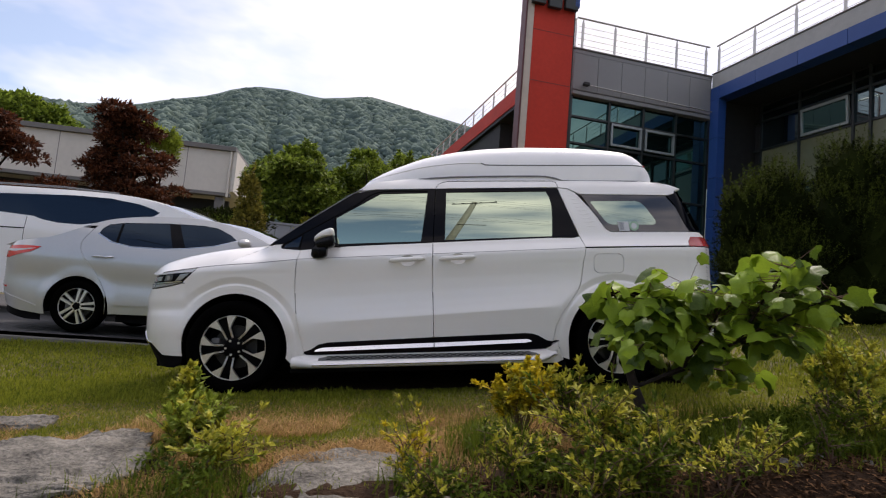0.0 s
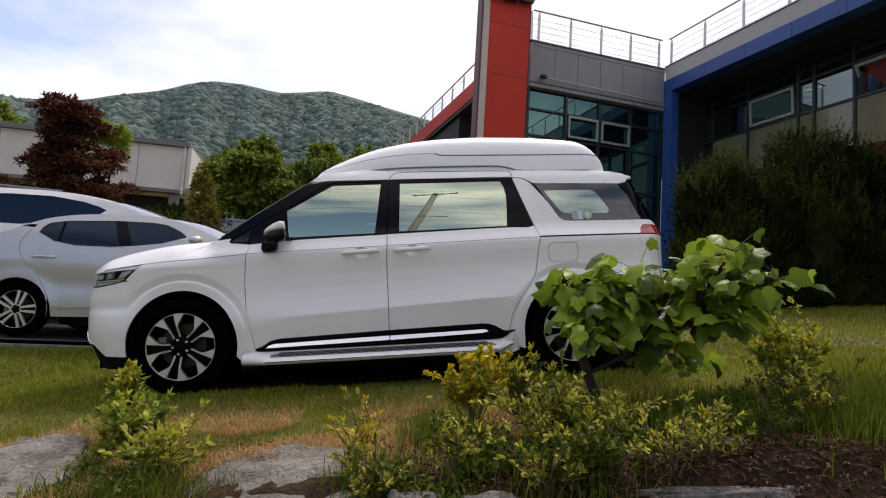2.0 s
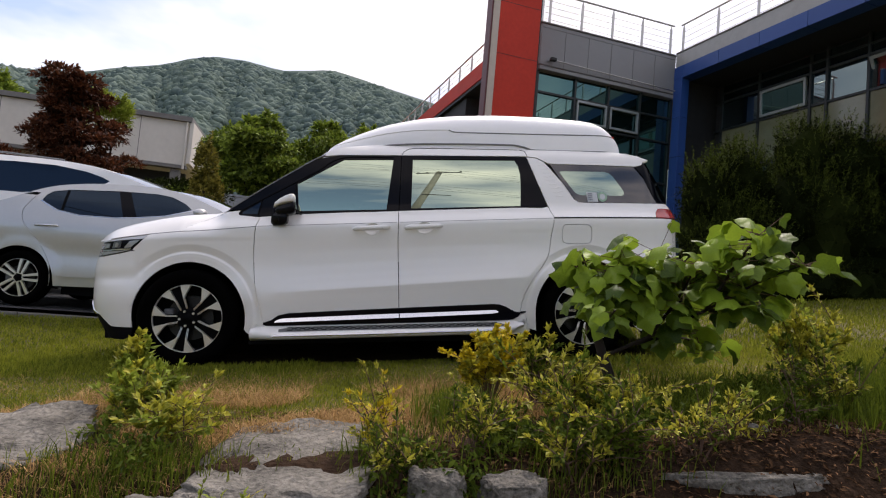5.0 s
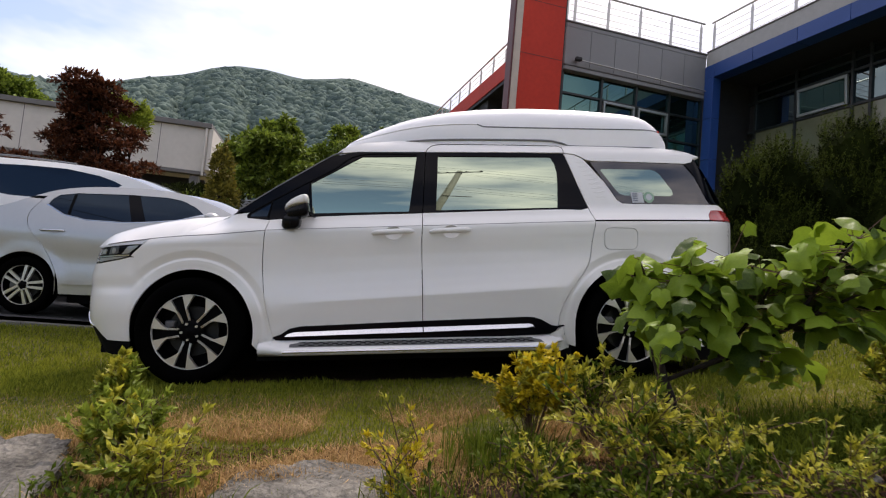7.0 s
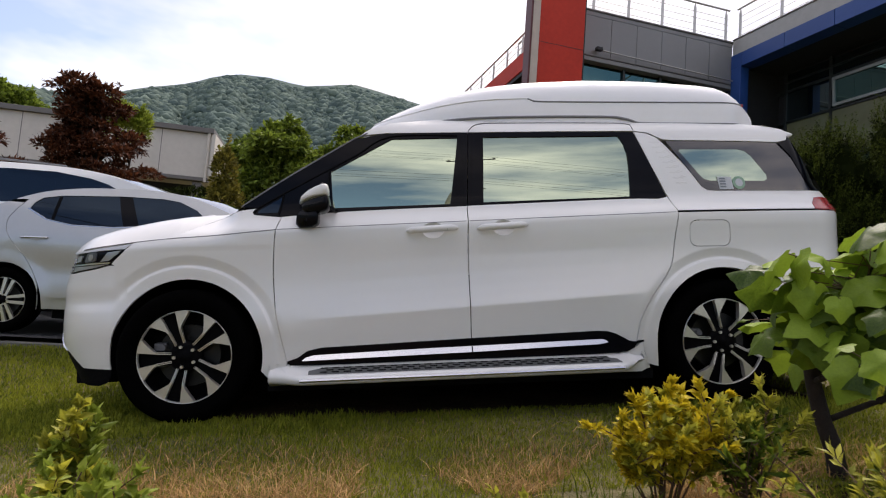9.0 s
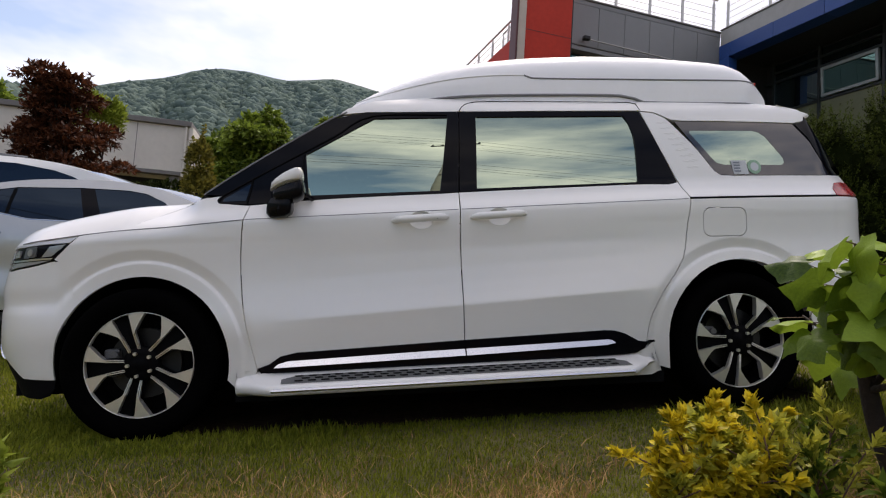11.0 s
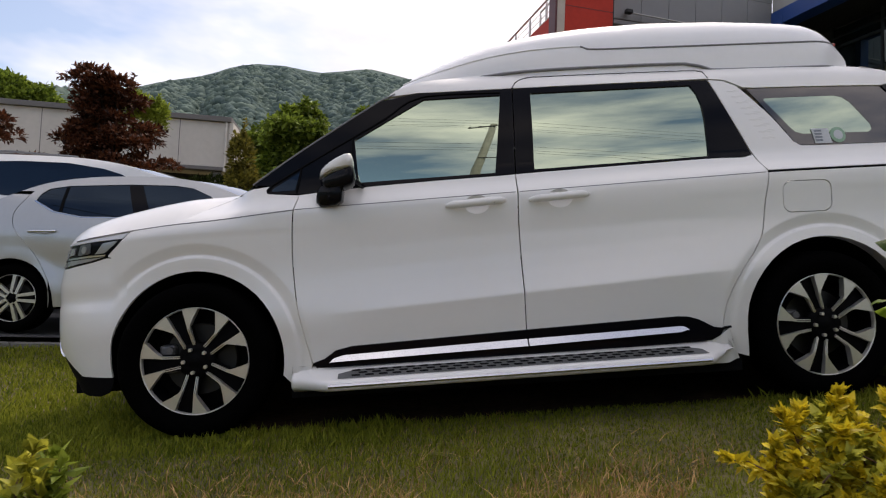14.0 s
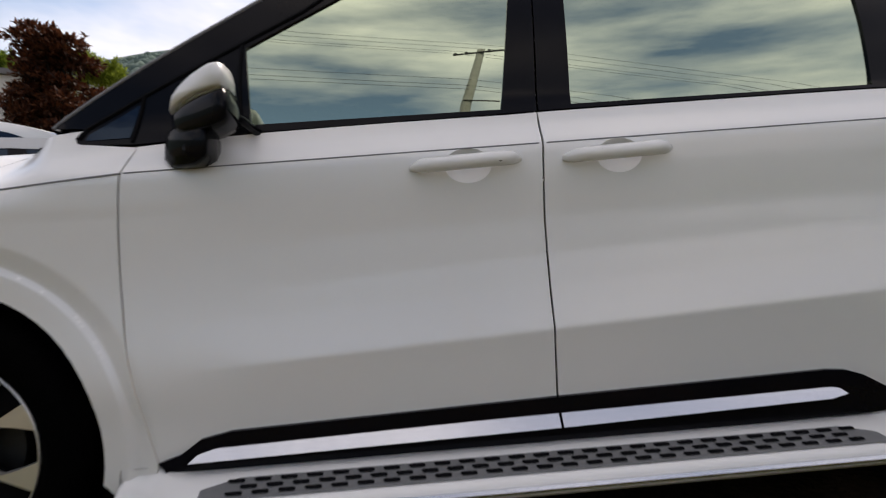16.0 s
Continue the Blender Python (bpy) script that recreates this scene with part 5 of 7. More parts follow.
def saloon_chart(s, z, depth=0.0):
    y = SAL_Y + 0.30 * max(0.0, z - 0.98) + 0.10 * max(0.0, z - 1.25) + 0.06 * max(0.0, 0.35 - z) + 0.018 * math.exp(-((z - 0.62) / 0.12) ** 2)
    y += 0.02 * smoothstep(0.88, 1.0, z)
    x = s
    r = math.hypot(s + 4.39, z - 0.29)
    y -= 0.02 * smoothstep(0.50, 0.40, r)
    if s < -4.85:
        th = min(1.0, (-4.85 - s) / 1.1) * math.pi / 2
        x = -4.85 - 0.78 * math.sin(th) * (1 - 0.12 * smoothstep(0.55, 0.2, z) - 0.1 * smoothstep(0.9, 1.1, z))
        y += (SAL_Y + SAL_HALF - y) * (1 - math.cos(th)) ** 1.3
    return Vector((x, y + depth, z))


saloon = empty("saloon_car", Matrix.Identity(4), "silver saloon car parked on the asphalt beside the lawn", "car")


def mirror_saloon(bm):
    bm.transform(Matrix.Translation((0, 2 * (SAL_Y + SAL_HALF), 0)) @ Matrix.Diagonal((1, -1, 1, 1)))
    bmesh.ops.reverse_faces(bm, faces=bm.faces[:])
    return bm


def sal_panel(name, outline, material, off=0.0, thick=0.01, holes=(), parent=None, label="", both=True, step=0.05):
    ob = part(name, panel_bm(outline, saloon_chart, off, thick, step, holes), material, parent or saloon, label, True)
    if both:
        part(name, mirror_saloon(panel_bm(outline, saloon_chart, off, thick, 0.1, holes)), material, parent or saloon, label, True)
    return ob


s_roof = line2([(-4.88, 1.115), (-4.62, 1.225), (-4.43, 1.325), (-4.17, 1.43), (-3.81, 1.50), (-3.44, 1.53), (-3.10, 1.54), (-2.74, 1.505), (-2.46, 1.425), (-2.18, 1.315), (-2.0, 1.23)], 0.06)
s_win = [(-4.265, 1.235), (-4.235, 1.305), (-4.17, 1.36), (-3.99, 1.40), (-3.41, 1.445), (-2.98, 1.455), (-2.80, 1.435), (-2.62, 1.36), (-2.53, 1.29), (-2.83, 1.19), (-3.15, 1.135), (-3.40, 1.105), (-3.81, 1.095), (-4.07, 1.135)]
s_seam = [(-4.31, 1.33), (-4.40, 1.19), (-4.44, 1.09), (-4.41, 0.97), (-4.32, 0.86), (-4.21, 0.74), (-4.11, 0.60), (-4.03, 0.46)]
s_arch = arc(-4.39, 0.29, 0.375, 200, -12)
quarter_s = [(-4.85, 1.125)] + s_roof[1:7] + [(x - 0.003, z) for x, z in line2(s_seam, 0.05)][1:] + [(-4.02, 0.30), (-4.02, 0.22)] + s_arch[::-1] + [(-4.80, 0.16), (-5.07, 0.185), (-5.7, 0.30), (-5.94, 0.36), (-5.94, 0.985), (-5.3, 1.05)]
sal_panel("rear_quarter", quarter_s, M_SILVER_PAINT)
sal_panel("door_side", [(x + 0.003, z) for x, z in line2(s_seam, 0.05)] + [(-3.99, 0.36), (-3.97, 0.22), (-3.4, 0.245), (-1.9, 0.34), (-1.2, 0.40), (-1.0, 0.85), (-1.5, 1.10), (-2.0, 1.215)] + s_roof[::-1][1:-7], M_SILVER_PAINT, holes=[s_win])
sal_panel("side_glass", s_win, M_TINT, 0.008, 0.004)
sal_panel("window_line", [(-4.285, 1.23), (-4.08, 1.125), (-3.81, 1.083), (-3.40, 1.093), (-3.15, 1.123), (-2.83, 1.178), (-2.50, 1.288), (-2.53, 1.291), (-2.83, 1.187), (-3.15, 1.132), (-3.40, 1.102), (-3.81, 1.092), (-4.07, 1.132), (-4.265, 1.237)], M_CHROME, -0.003, 0.004)
sal_panel("centre_pillar", [(-3.43, 1.435), (-3.31, 1.115), (-3.16, 1.14), (-3.30, 1.445)], M_BLACK_GLOSS, 0.003, 0.006)
sal_panel("rear_divider", [(-4.02, 1.38), (-3.99, 1.39), (-4.0, 1.13), (-4.03, 1.135)], M_BLACK, 0.004, 0.004)
tail_s = sal_panel("tail_lamp", [(-5.9, 0.825), (-5.33, 0.83), (-5.17, 0.872), (-5.0, 0.925), (-4.90, 0.998), (-5.1, 1.0), (-5.35, 0.985), (-5.9, 0.975)], M_RED_LENS, -0.006, 0.02, label="red tail lamp")
sal_panel("lamp_strip", [(-5.6, 0.915), (-5.2, 0.915), (-5.0, 0.955), (-4.95, 0.975), (-5.2, 0.945), (-5.6, 0.94)], M_STICKER, -0.008, 0.004, parent=tail_s)
sal_panel("bumper_line", [(-4.86, 0.245), (-5.1, 0.30), (-5.7, 0.42), (-5.7, 0.445), (-5.1, 0.335), (-4.86, 0.26)], M_SILVER_PAINT, -0.012, 0.012)
sal_panel("reflector", [(-5.30, 0.455), (-5.6, 0.475), (-5.6, 0.49), (-5.30, 0.475)], M_RED_LENS, -0.004, 0.01)
sal_panel("sill_strip", [(-3.95, 0.345), (-3.88, 0.385), (-3.0, 0.45), (-1.9, 0.52), (-1.9, 0.47), (-3.0, 0.39), (-3.85, 0.335)], M_SILVER_PAINT, -0.022, 0.025)
sal_panel("bumper_under", [(-4.8, 0.155), (-5.07, 0.18), (-5.7, 0.295), (-5.7, 0.2), (-5.0, 0.08), (-4.8, 0.08)], M_BLACK, 0.03, 0.0)
hb = tube_bm(smooth_line([saloon_chart(-4.26, 0.925, -0.006), saloon_chart(-4.19, 0.93, -0.03), saloon_chart(-4.07, 0.935, -0.03), saloon_chart(-4.0, 0.942, -0.006)], 0.02), 0.011, 8)
part("handle", hb, M_CHROME, saloon, "", True)
sal_panel("handle_cup", arc(-4.12, 0.945, 0.05, 0, 340, 14), M_SILVER_PAINT, -0.001, 0.0, both=False)
mir = bmesh.new()
bmesh.ops.create_uvsphere(mir, u_segments=14, v_segments=10, radius=1)
mir.transform(pose(-2.40, 2.95, 1.255) @ Matrix.Diagonal((0.085, 0.10, 0.06, 1)))
part("door_mirror", mir, M_SILVER_PAINT, saloon, "", True)


def sal_cross(name, near, material, rise, lift=0.0):
    bm = bmesh.new()
    rows_ = []
    for p in near:
        half = SAL_Y + SAL_HALF - p[1]
        rows_.append([bm.verts.new((p[0] + lift * (1 - u * u), SAL_Y + SAL_HALF + u * half, p[2] + rise * (1 - abs(u) ** 2.5))) for u in [k / 8 - 1 for k in range(17)]])
    for r0, r1 in zip(rows_, rows_[1:]):
        for k in range(16):
            bm.faces.new((r0[k], r0[k + 1], r1[k + 1], r1[k]))
    bmesh.ops.recalc_face_normals(bm, faces=bm.faces[:])
    return part(name, bm, material, saloon, "", True)


edge_of = lambda pts, off=0.002: [saloon_chart(x, z, off) for x, z in pts]
sal_cross("roof", edge_of([p for p in s_roof if -4.2 < p[0] < -2.75]), M_SILVER_PAINT, 0.035)
sal_cross("rear_glass", edge_of([p for p in s_roof if p[0] <= -4.15]), M_TINT, 0.03, -0.1)
sal_cross("windscreen", edge_of([p for p in s_roof if p[0] >= -2.80]), M_SHIELD, 0.03, 0.25)
sal_cross("boot_lid", edge_of([(-4.86, 1.118), (-5.1, 1.09), (-5.3, 1.05)]) + [Vector((-5.5, 3.2, 0.99))], M_SILVER_PAINT, 0.02, -0.03)
sal_cross("bonnet", edge_of([(-2.02, 1.225), (-1.6, 1.13), (-1.2, 1.0), (-1.0, 0.85)]), M_SILVER_PAINT, 0.05, 0.25)


def double_spoke():
    bm = bmesh.new()
    for sgn in (-1, 1):
        pts = [(sgn * 0.010, 0.05), (sgn * 0.038, 0.05), (sgn * 0.064, 0.246), (sgn * 0.026, 0.248)]
        a_ = [bm.verts.new((x, 0.0 if z < 0.2 else 0.006, z)) for x, z in pts]
        b_ = [bm.verts.new((x, 0.035, z)) for x, z in pts]
        bm.faces.new(a_)
        for k in range(4):
            bm.faces.new((a_[k], b_[k], b_[(k + 1) % 4], a_[(k + 1) % 4]))
    bmesh.ops.recalc_face_normals(bm, faces=bm.faces[:])
    return bm


for x, z in ((-4.39, 0.285), (-1.62, 0.46)):
    wheel(saloon, x, z, SAL_Y + 0.03, 14, False, double_spoke, k=0.89)
    wheel(saloon, x, z, SAL_Y + 2 * SAL_HALF - 0.03, 14, False, double_spoke, mirrored=True, k=0.89)
part("floor_pan", join(box_bm(-3.95, -2.1, SAL_Y + 0.15, SAL_Y + 1.7, 0.12, 0.5), box_bm(-5.2, -1.2, SAL_Y + 0.4, SAL_Y + 1.45, 0.2, 0.8)), M_BLACK, saloon)
liner = bmesh.new()
pts = arc(-4.39, 0.29, 0.385, -15, 195, 24)
lo, hi = [liner.verts.new((x, SAL_Y + 0.03, z)) for x, z in pts], [liner.verts.new((x, SAL_Y + 0.4, z)) for x, z in pts]
for k in range(len(pts) - 1):
    liner.faces.new((lo[k], lo[k + 1], hi[k + 1], hi[k]))
liner.faces.new(hi)
part("arch_liner", liner, M_BLACK, saloon)

# the second, older van further back
VY, VHALF = 5.2, 0.95


def oldvan_chart(s, z, depth=0.0):
    y = VY + 0.16 * max(0.0, z - 1.35) + 0.5 * max(0.0, z - 1.98)
    x = s
    if s < -8.4:
        th = min(1.0, (-8.4 - s) / 0.9) * math.pi / 2
        x, y = -8.4 - 0.4 * math.sin(th), y + (VY + VHALF - y) * (1 - math.cos(th)) ** 1.3
    return Vector((x, y + depth, z))


oldvan = empty("white_van", Matrix.Identity(4), "older white minivan parked behind the saloon", "car")


def old_panel(name, outline, material, off=0.0, thick=0.01, holes=()):
    part(name, panel_bm(outline, oldvan_chart, off, thick, 0.06, holes), material, oldvan, "", True)
    far = panel_bm(outline, oldvan_chart, off, thick, 0.12, holes)
    far.transform(Matrix.Translation((0, 2 * (VY + VHALF), 0)) @ Matrix.Diagonal((1, -1, 1, 1)))
    bmesh.ops.reverse_faces(far, faces=far.faces[:])
    part(name, far, material, oldvan, "", True)


v_roof = line2([(-8.5, 1.98), (-7.9, 2.02), (-7.21, 2.045), (-6.2, 2.075), (-5.38, 2.08), (-4.88, 2.045), (-4.48, 1.965), (-4.04, 1.83), (-3.75, 1.70)], 0.1)
v_win = [(-8.2, 1.86), (-7.17, 1.91), (-5.95, 1.985), (-5.36, 1.99), (-4.86, 1.93), (-4.62, 1.865), (-4.51, 1.815), (-4.60, 1.745), (-5.1, 1.62), (-5.74, 1.50), (-6.1, 1.495), (-6.36, 1.53), (-6.52, 1.575), (-7.09, 1.60), (-8.2, 1.58)]
old_panel("body_side", v_roof + [(-3.4, 1.55), (-2.9, 1.3), (-2.8, 0.7), (-2.9, 0.35), (-8.9, 0.25), (-9.2, 0.4), (-9.2, 1.4), (-8.8, 1.9)], M_PAINT, 0, 0.01, [v_win])
old_panel("side_glass", v_win, M_TINT, 0.008, 0.004)
old_panel("door_gap", [(-6.615, 0.9), (-6.605, 0.9), (-6.605, 1.555), (-6.615, 1.555)], M_BLACK, -0.001, 0)
old_panel("slide_rail", [(-8.2, 1.305), (-6.61, 1.35), (-6.61, 1.37), (-8.2, 1.325)], M_BLACK, -0.001, 0)
old_panel("lower_band", [(-9.0, 0.8), (-9.0, 0.95), (-7.2, 0.98), (-7.2, 0.8)], M_BLACK, -0.002, 0)


def old_cross(name, pts, material, rise, lift=0.0):
    bm = bmesh.new()
    rows_ = []
    for x, z in pts:
        p = oldvan_chart(x, z, 0.002)
        half = VY + VHALF - p.y
        rows_.append([bm.verts.new((p.x + lift * (1 - u * u), VY + VHALF + u * half, p.z + rise * (1 - abs(u) ** 2.5))) for u in [k / 8 - 1 for k in range(17)]])
    for r0, r1 in zip(rows_, rows_[1:]):
        for k in range(16):
            bm.faces.new((r0[k], r0[k + 1], r1[k + 1], r1[k]))
    bmesh.ops.recalc_face_normals(bm, faces=bm.faces[:])
    part(name, bm, material, oldvan, "", True)


old_cross("roof", [p for p in v_roof if p[0] < -4.4], M_PAINT, 0.04)
old_cross("windscreen", [p for p in v_roof if p[0] > -4.55], M_SHIELD, 0.03, 0.2)
old_cross("bonnet", [(-3.75, 1.70), (-3.4, 1.55), (-2.9, 1.3), (-2.8, 0.7)], M_PAINT, 0.03, 0.15)
for y in (VY + 0.10, VY + 2 * VHALF - 0.10):
    part("roof_rail", tube_bm([(-8.0, y + 0.12, 2.06), (-7.2, y + 0.12, 2.10), (-6.2, y + 0.12, 2.125), (-5.3, y + 0.14, 2.10)], 0.018), M_STEP, oldvan)
for x in (-7.9, -3.7):
    wheel(oldvan, x, 0.28, VY + 0.04, 0, False, double_spoke, k=0.9)

# ---- plants: everything grown from seeded numbers ----
RNG = np.random.default_rng(7)


def unit(v):
    return v / np.maximum(np.linalg.norm(v, axis=-1, keepdims=True), 1e-9)


def leaf_arrays(pos, aim, length, width, fold=0.25, droop=0.2, up=None):
    """Folded, pointed leaves: two rows of two triangles each, aimed along aim."""
    n = len(pos)
    aim = unit(aim)
    if up is None:
        up = RNG.normal(size=(n, 3)) * 0.5 + np.array((0, 0, 1.0))
    side = unit(np.cross(aim, up))
    nor = np.cross(side, aim)
    length, width = np.broadcast_to(length, n)[:, None], np.broadcast_to(width, n)[:, None]
    mid = pos + aim * length * 0.5
    v = np.stack([pos, mid + side * width + nor * width * fold, mid - side * width + nor * width * fold, pos + aim * length - nor * length * droop, mid], axis=1)
    f = np.array([(0, 4, 1), (0, 2, 4), (4, 3, 1), (4, 2, 3)])
    return v.reshape(-1, 3), (np.arange(n)[:, None, None] * 5 + f[None]).reshape(-1, 3)


def merge(sets):
    vs, fs, k = [], [], 0
    for v, f in sets:
        vs.append(v)
        fs.append(f + k)
        k += len(v)
    return np.concatenate(vs), np.concatenate(fs)


def blades(x, y, height, width, lean=0.5, z=None, strip=True):
    """Single grass blades, each a bent triangle pair."""
    n = len(x)
    z = np.array([ground_z(a, b) for a, b in zip(x, y)]) if z is None else z
    th = RNG.uniform(0, 2 * np.pi, n)
    tilt = RNG.normal(0, lean, n) * height
    ph = RNG.uniform(0, 2 * np.pi, n)
    base = np.stack([x, y, z - 0.004], 1)
    w_ = np.stack([np.cos(th), np.sin(th), np.zeros(n)], 1) * (width / 2)[:, None]
    bend = np.stack([np.cos(ph) * tilt, np.sin(ph) * tilt, np.zeros(n)], 1)
    up = np.zeros((n, 3))
    up[:, 2] = height
    if strip:
        mid = base + up * 0.62 + bend * 0.36
        v = np.stack([base - w_, base + w_, mid - w_ * 0.7, mid + w_ * 0.7, base + up + bend], 1)
        f = np.array([(0, 1, 3), (0, 3, 2), (2, 3, 4)])
        return v.reshape(-1, 3), (np.arange(n)[:, None, None] * 5 + f[None]).reshape(-1, 3)
    v = np.stack([base - w_, base + w_, base + up * 0.6 + bend * 0.46 + w_ * 0.7, base + up + bend], 1)
    f = np.array([(0, 1, 2), (0, 2, 3)])
    return v.reshape(-1, 3), (np.arange(n)[:, None, None] * 4 + f[None]).reshape(-1, 3)


def patchy(x, y, scale, seed):
    return np.array([noise.noise((a * scale, b * scale, seed)) for a, b in zip(x, y)])


def lawn_field(n, x0, x1, y0, y1, h, w):
    x, y = RNG.uniform(x0, x1, n), RNG.uniform(y0, y1, n)
    keep = ~((x < -1.9) & (y > 2.55 + 0.16 * (x + 4.8)))
    keep &= ~((x > -1.72) & (x < 2.2) & (y > 0.16) & (y < 1.9))   # no blades under the van, where its shade is put into the ground colour
    bare = patchy(x, y, 1.3, 3.1)
    edge = (y < -1.55 + 0.25 * np.sin(x * 2.1))
    keep &= ((bare < 0.42) | (y > -1.2)) & ~(edge & (RNG.uniform(size=n) < np.clip((-1.3 - y) * 1.3, 0, 0.9)))
    x, y = x[keep], y[keep]
    hh = h * RNG.uniform(0.55, 1.3, len(x)) * (1 + 0.45 * patchy(x, y, 0.9, 9.0))
    return blades(x, y, hh, w * RNG.uniform(0.8, 1.5, len(x)), 0.45, strip=False)


v, f = merge([lawn_field(190000, -3.6, 3.4, -2.3, 0.45, 0.026, 0.0045), lawn_field(90000, -7.0, -0.6, -0.2, 3.2, 0.045, 0.008), lawn_field(60000, 1.2, 9.5, -0.2, 4.6, 0.05, 0.009), lawn_field(26000, -7.0, -3.4, -2.4, 0.0, 0.045, 0.007), lawn_field(26000, 3.2, 6.5, -2.6, 0.0, 0.06, 0.007)])
tagged(sheet("lawn_grass", v, f, M_GRASS), "short green lawn with yellowing patches", "grass", kind="stuff")
# dry, flattened grass towards the rocks, none on the bare slabs
def off_slabs(x, y):
    return (((x + 0.46) / 0.36) ** 2 + ((y + 2.26) / 0.34) ** 2 > 1) & (((x + 1.68) / 0.42) ** 2 + ((y + 2.0) / 0.42) ** 2 > 1)


n = 70000
x, y = RNG.normal(-0.4, 1.4, n), RNG.normal(-1.62, 0.40, n)
keep = (y > -2.55) & (patchy(x, y, 1.7, 5.0) > -0.12) & ((x < 0.75) | (y > -1.75)) & off_slabs(x, y)
x, y = x[keep], y[keep]
v, f = blades(x, y, RNG.uniform(0.02, 0.06, len(x)), RNG.uniform(0.003, 0.006, len(x)), 1.3)
n2 = 13000
x, y = RNG.uniform(-3, 3.2, n2), RNG.uniform(-2.0, 0.2, n2)
k2 = patchy(x, y, 0.8, 12.0) + 0.5 * patchy(x, y, 4.0, 5.0) > 0.08
n3 = 2600
x3, y3 = np.concatenate([RNG.normal(-1.1, 0.3, n3), RNG.normal(-0.28, 0.26, n3)]), np.concatenate([RNG.normal(-2.3, 0.15, n3), RNG.normal(-1.90, 0.10, n3)])
k3 = off_slabs(x3, y3)
x3, y3 = x3[k3], y3[k3]
v, f = merge([(v, f), blades(x3, y3, RNG.uniform(0.012, 0.045, len(x3)), RNG.uniform(0.002, 0.004, len(x3)), 2.2), blades(x[k2], y[k2], RNG.uniform(0.012, 0.034, k2.sum()), RNG.uniform(0.002, 0.004, k2.sum()), 1.5)])
tagged(sheet("dry_grass", v, f, M_DRY), "straw-coloured dry grass lying by the rocks", "grass", kind="stuff")


def weed_patch(cx, cy, rx, ry, n, h):
    x, y = cx + RNG.normal(0, rx, n), cy + RNG.normal(0, ry, n)
    return blades(x, y, h * RNG.uniform(0.4, 1.2, n), RNG.uniform(0.003, 0.0065, n), 0.45)


v, f = merge([weed_patch(-1.05, -2.42, 0.2, 0.12, 900, 0.10), weed_patch(-0.95, -2.3, 0.10, 0.14, 400, 0.09), weed_patch(0.22, -1.75, 0.10, 0.12, 800, 0.16), weed_patch(0.55, -2.4, 0.2, 0.1, 500, 0.12),
              weed_patch(1.6, -1.55, 0.25, 0.10, 1500, 0.16), weed_patch(2.45, -1.95, 0.28, 0.25, 3200, 0.17), weed_patch(2.9, -1.6, 0.3, 0.25, 1800, 0.15), weed_patch(1.75, -1.80, 0.34, 0.10, 2600, 0.15), weed_patch(2.6, -2.3, 0.3, 0.20, 700, 0.13), weed_patch(3.2, -1.5, 0.35, 0.4, 1600, 0.13), weed_patch(-0.12, -2.3, 0.10, 0.10, 200, 0.13), weed_patch(-2.1, -2.6, 0.3, 0.1, 500, 0.12), weed_patch(1.55, -1.96, 0.26, 0.07, 1900, 0.12), weed_patch(2.25, -2.22, 0.16, 0.18, 1900, 0.13), weed_patch(2.05, -1.85, 0.2, 0.1, 1500, 0.15)])
tagged(sheet("tall_weeds", v, f, M_WEED), "tall green weeds among rocks and shrubs", "grass", kind="stuff")


# rocks half sunk in the slope
def rock(x, y, z, sx, sy, sz, seed, turn, flat=0.5):
    bm = bmesh.new()
    bmesh.ops.create_icosphere(bm, subdivisions=5, radius=1)
    for v_ in bm.verts:
        p = Vector([math.copysign(abs(q_) ** 0.62, q_) for q_ in v_.co])
        p *= 0.86
        if p.z > flat:
            p.z = flat + (p.z - flat) * 0.10
        c_ = noise.cell_vector(p * 1.6 + Vector((seed, 0, 0))) * 0.10
        d = 0.15 * noise.fractal(p * 1.2 + Vector((seed * 3.1, 0, 0)), 1.0, 2.0, 5) + 0.105 * noise.ridged_multi_fractal(Vector((p.x * 1.3, p.y * 7 + p.x * 1.2, p.z * 11)) + Vector((seed, 1, 0)), 0.9, 2.1, 5, 1.0, 2.0)
        q = p * (0.86 + d) + c_ * 0.35
        v_.co = (q.x * sx, q.y * sy, q.z * sz)
    return tagged(part("rock", bm, M_ROCK, None, "", True, pose(x, y, z, 4, -4, turn)), "weathered grey rock with cracked layers sunk in the slope", "rock", "rocks along the slope")


rock(-1.66, -1.96, -0.245, 0.42, 0.48, 0.28, 1.0, 14)
rock(-2.46, -0.98, -0.30, 0.22, 0.16, 0.20, 8.0, 10)
rock(-0.46, -2.27, -0.175, 0.38, 0.56, 0.27, 2.0, -8, 0.46)
rock(-0.84, -2.56, -0.20, 0.12, 0.10, 0.16, 3.0, 20)
rock(0.04, -2.50, -0.085, 0.11, 0.08, 0.17, 4.0, -20)
rock(0.30, -2.52, -0.08, 0.13, 0.08, 0.16, 5.0, 10)
rock(1.20, -2.38, -0.045, 0.42, 0.15, 0.18, 6.0, -5)
for i in range(14):
    x, y = 0.9 + RNG.uniform(0, 1.0), -2.15 + RNG.uniform(-0.12, 0.25)
    s = RNG.uniform(0.008, 0.026)
    bm = bmesh.new()
    bmesh.ops.create_icosphere(bm, subdivisions=2, radius=s)
    for v_ in bm.verts:
        v_.co *= 1 + 0.3 * noise.noise(v_.co * 60 + Vector((i, 0, 0)))
    tagged(part("pebble", bm, M_ROCK, None, "", False, pose(x, y, ground_z(x, y) + s * 0.3)), "small grey pebble on bare earth", "pebble", "pebbles under the young tree")


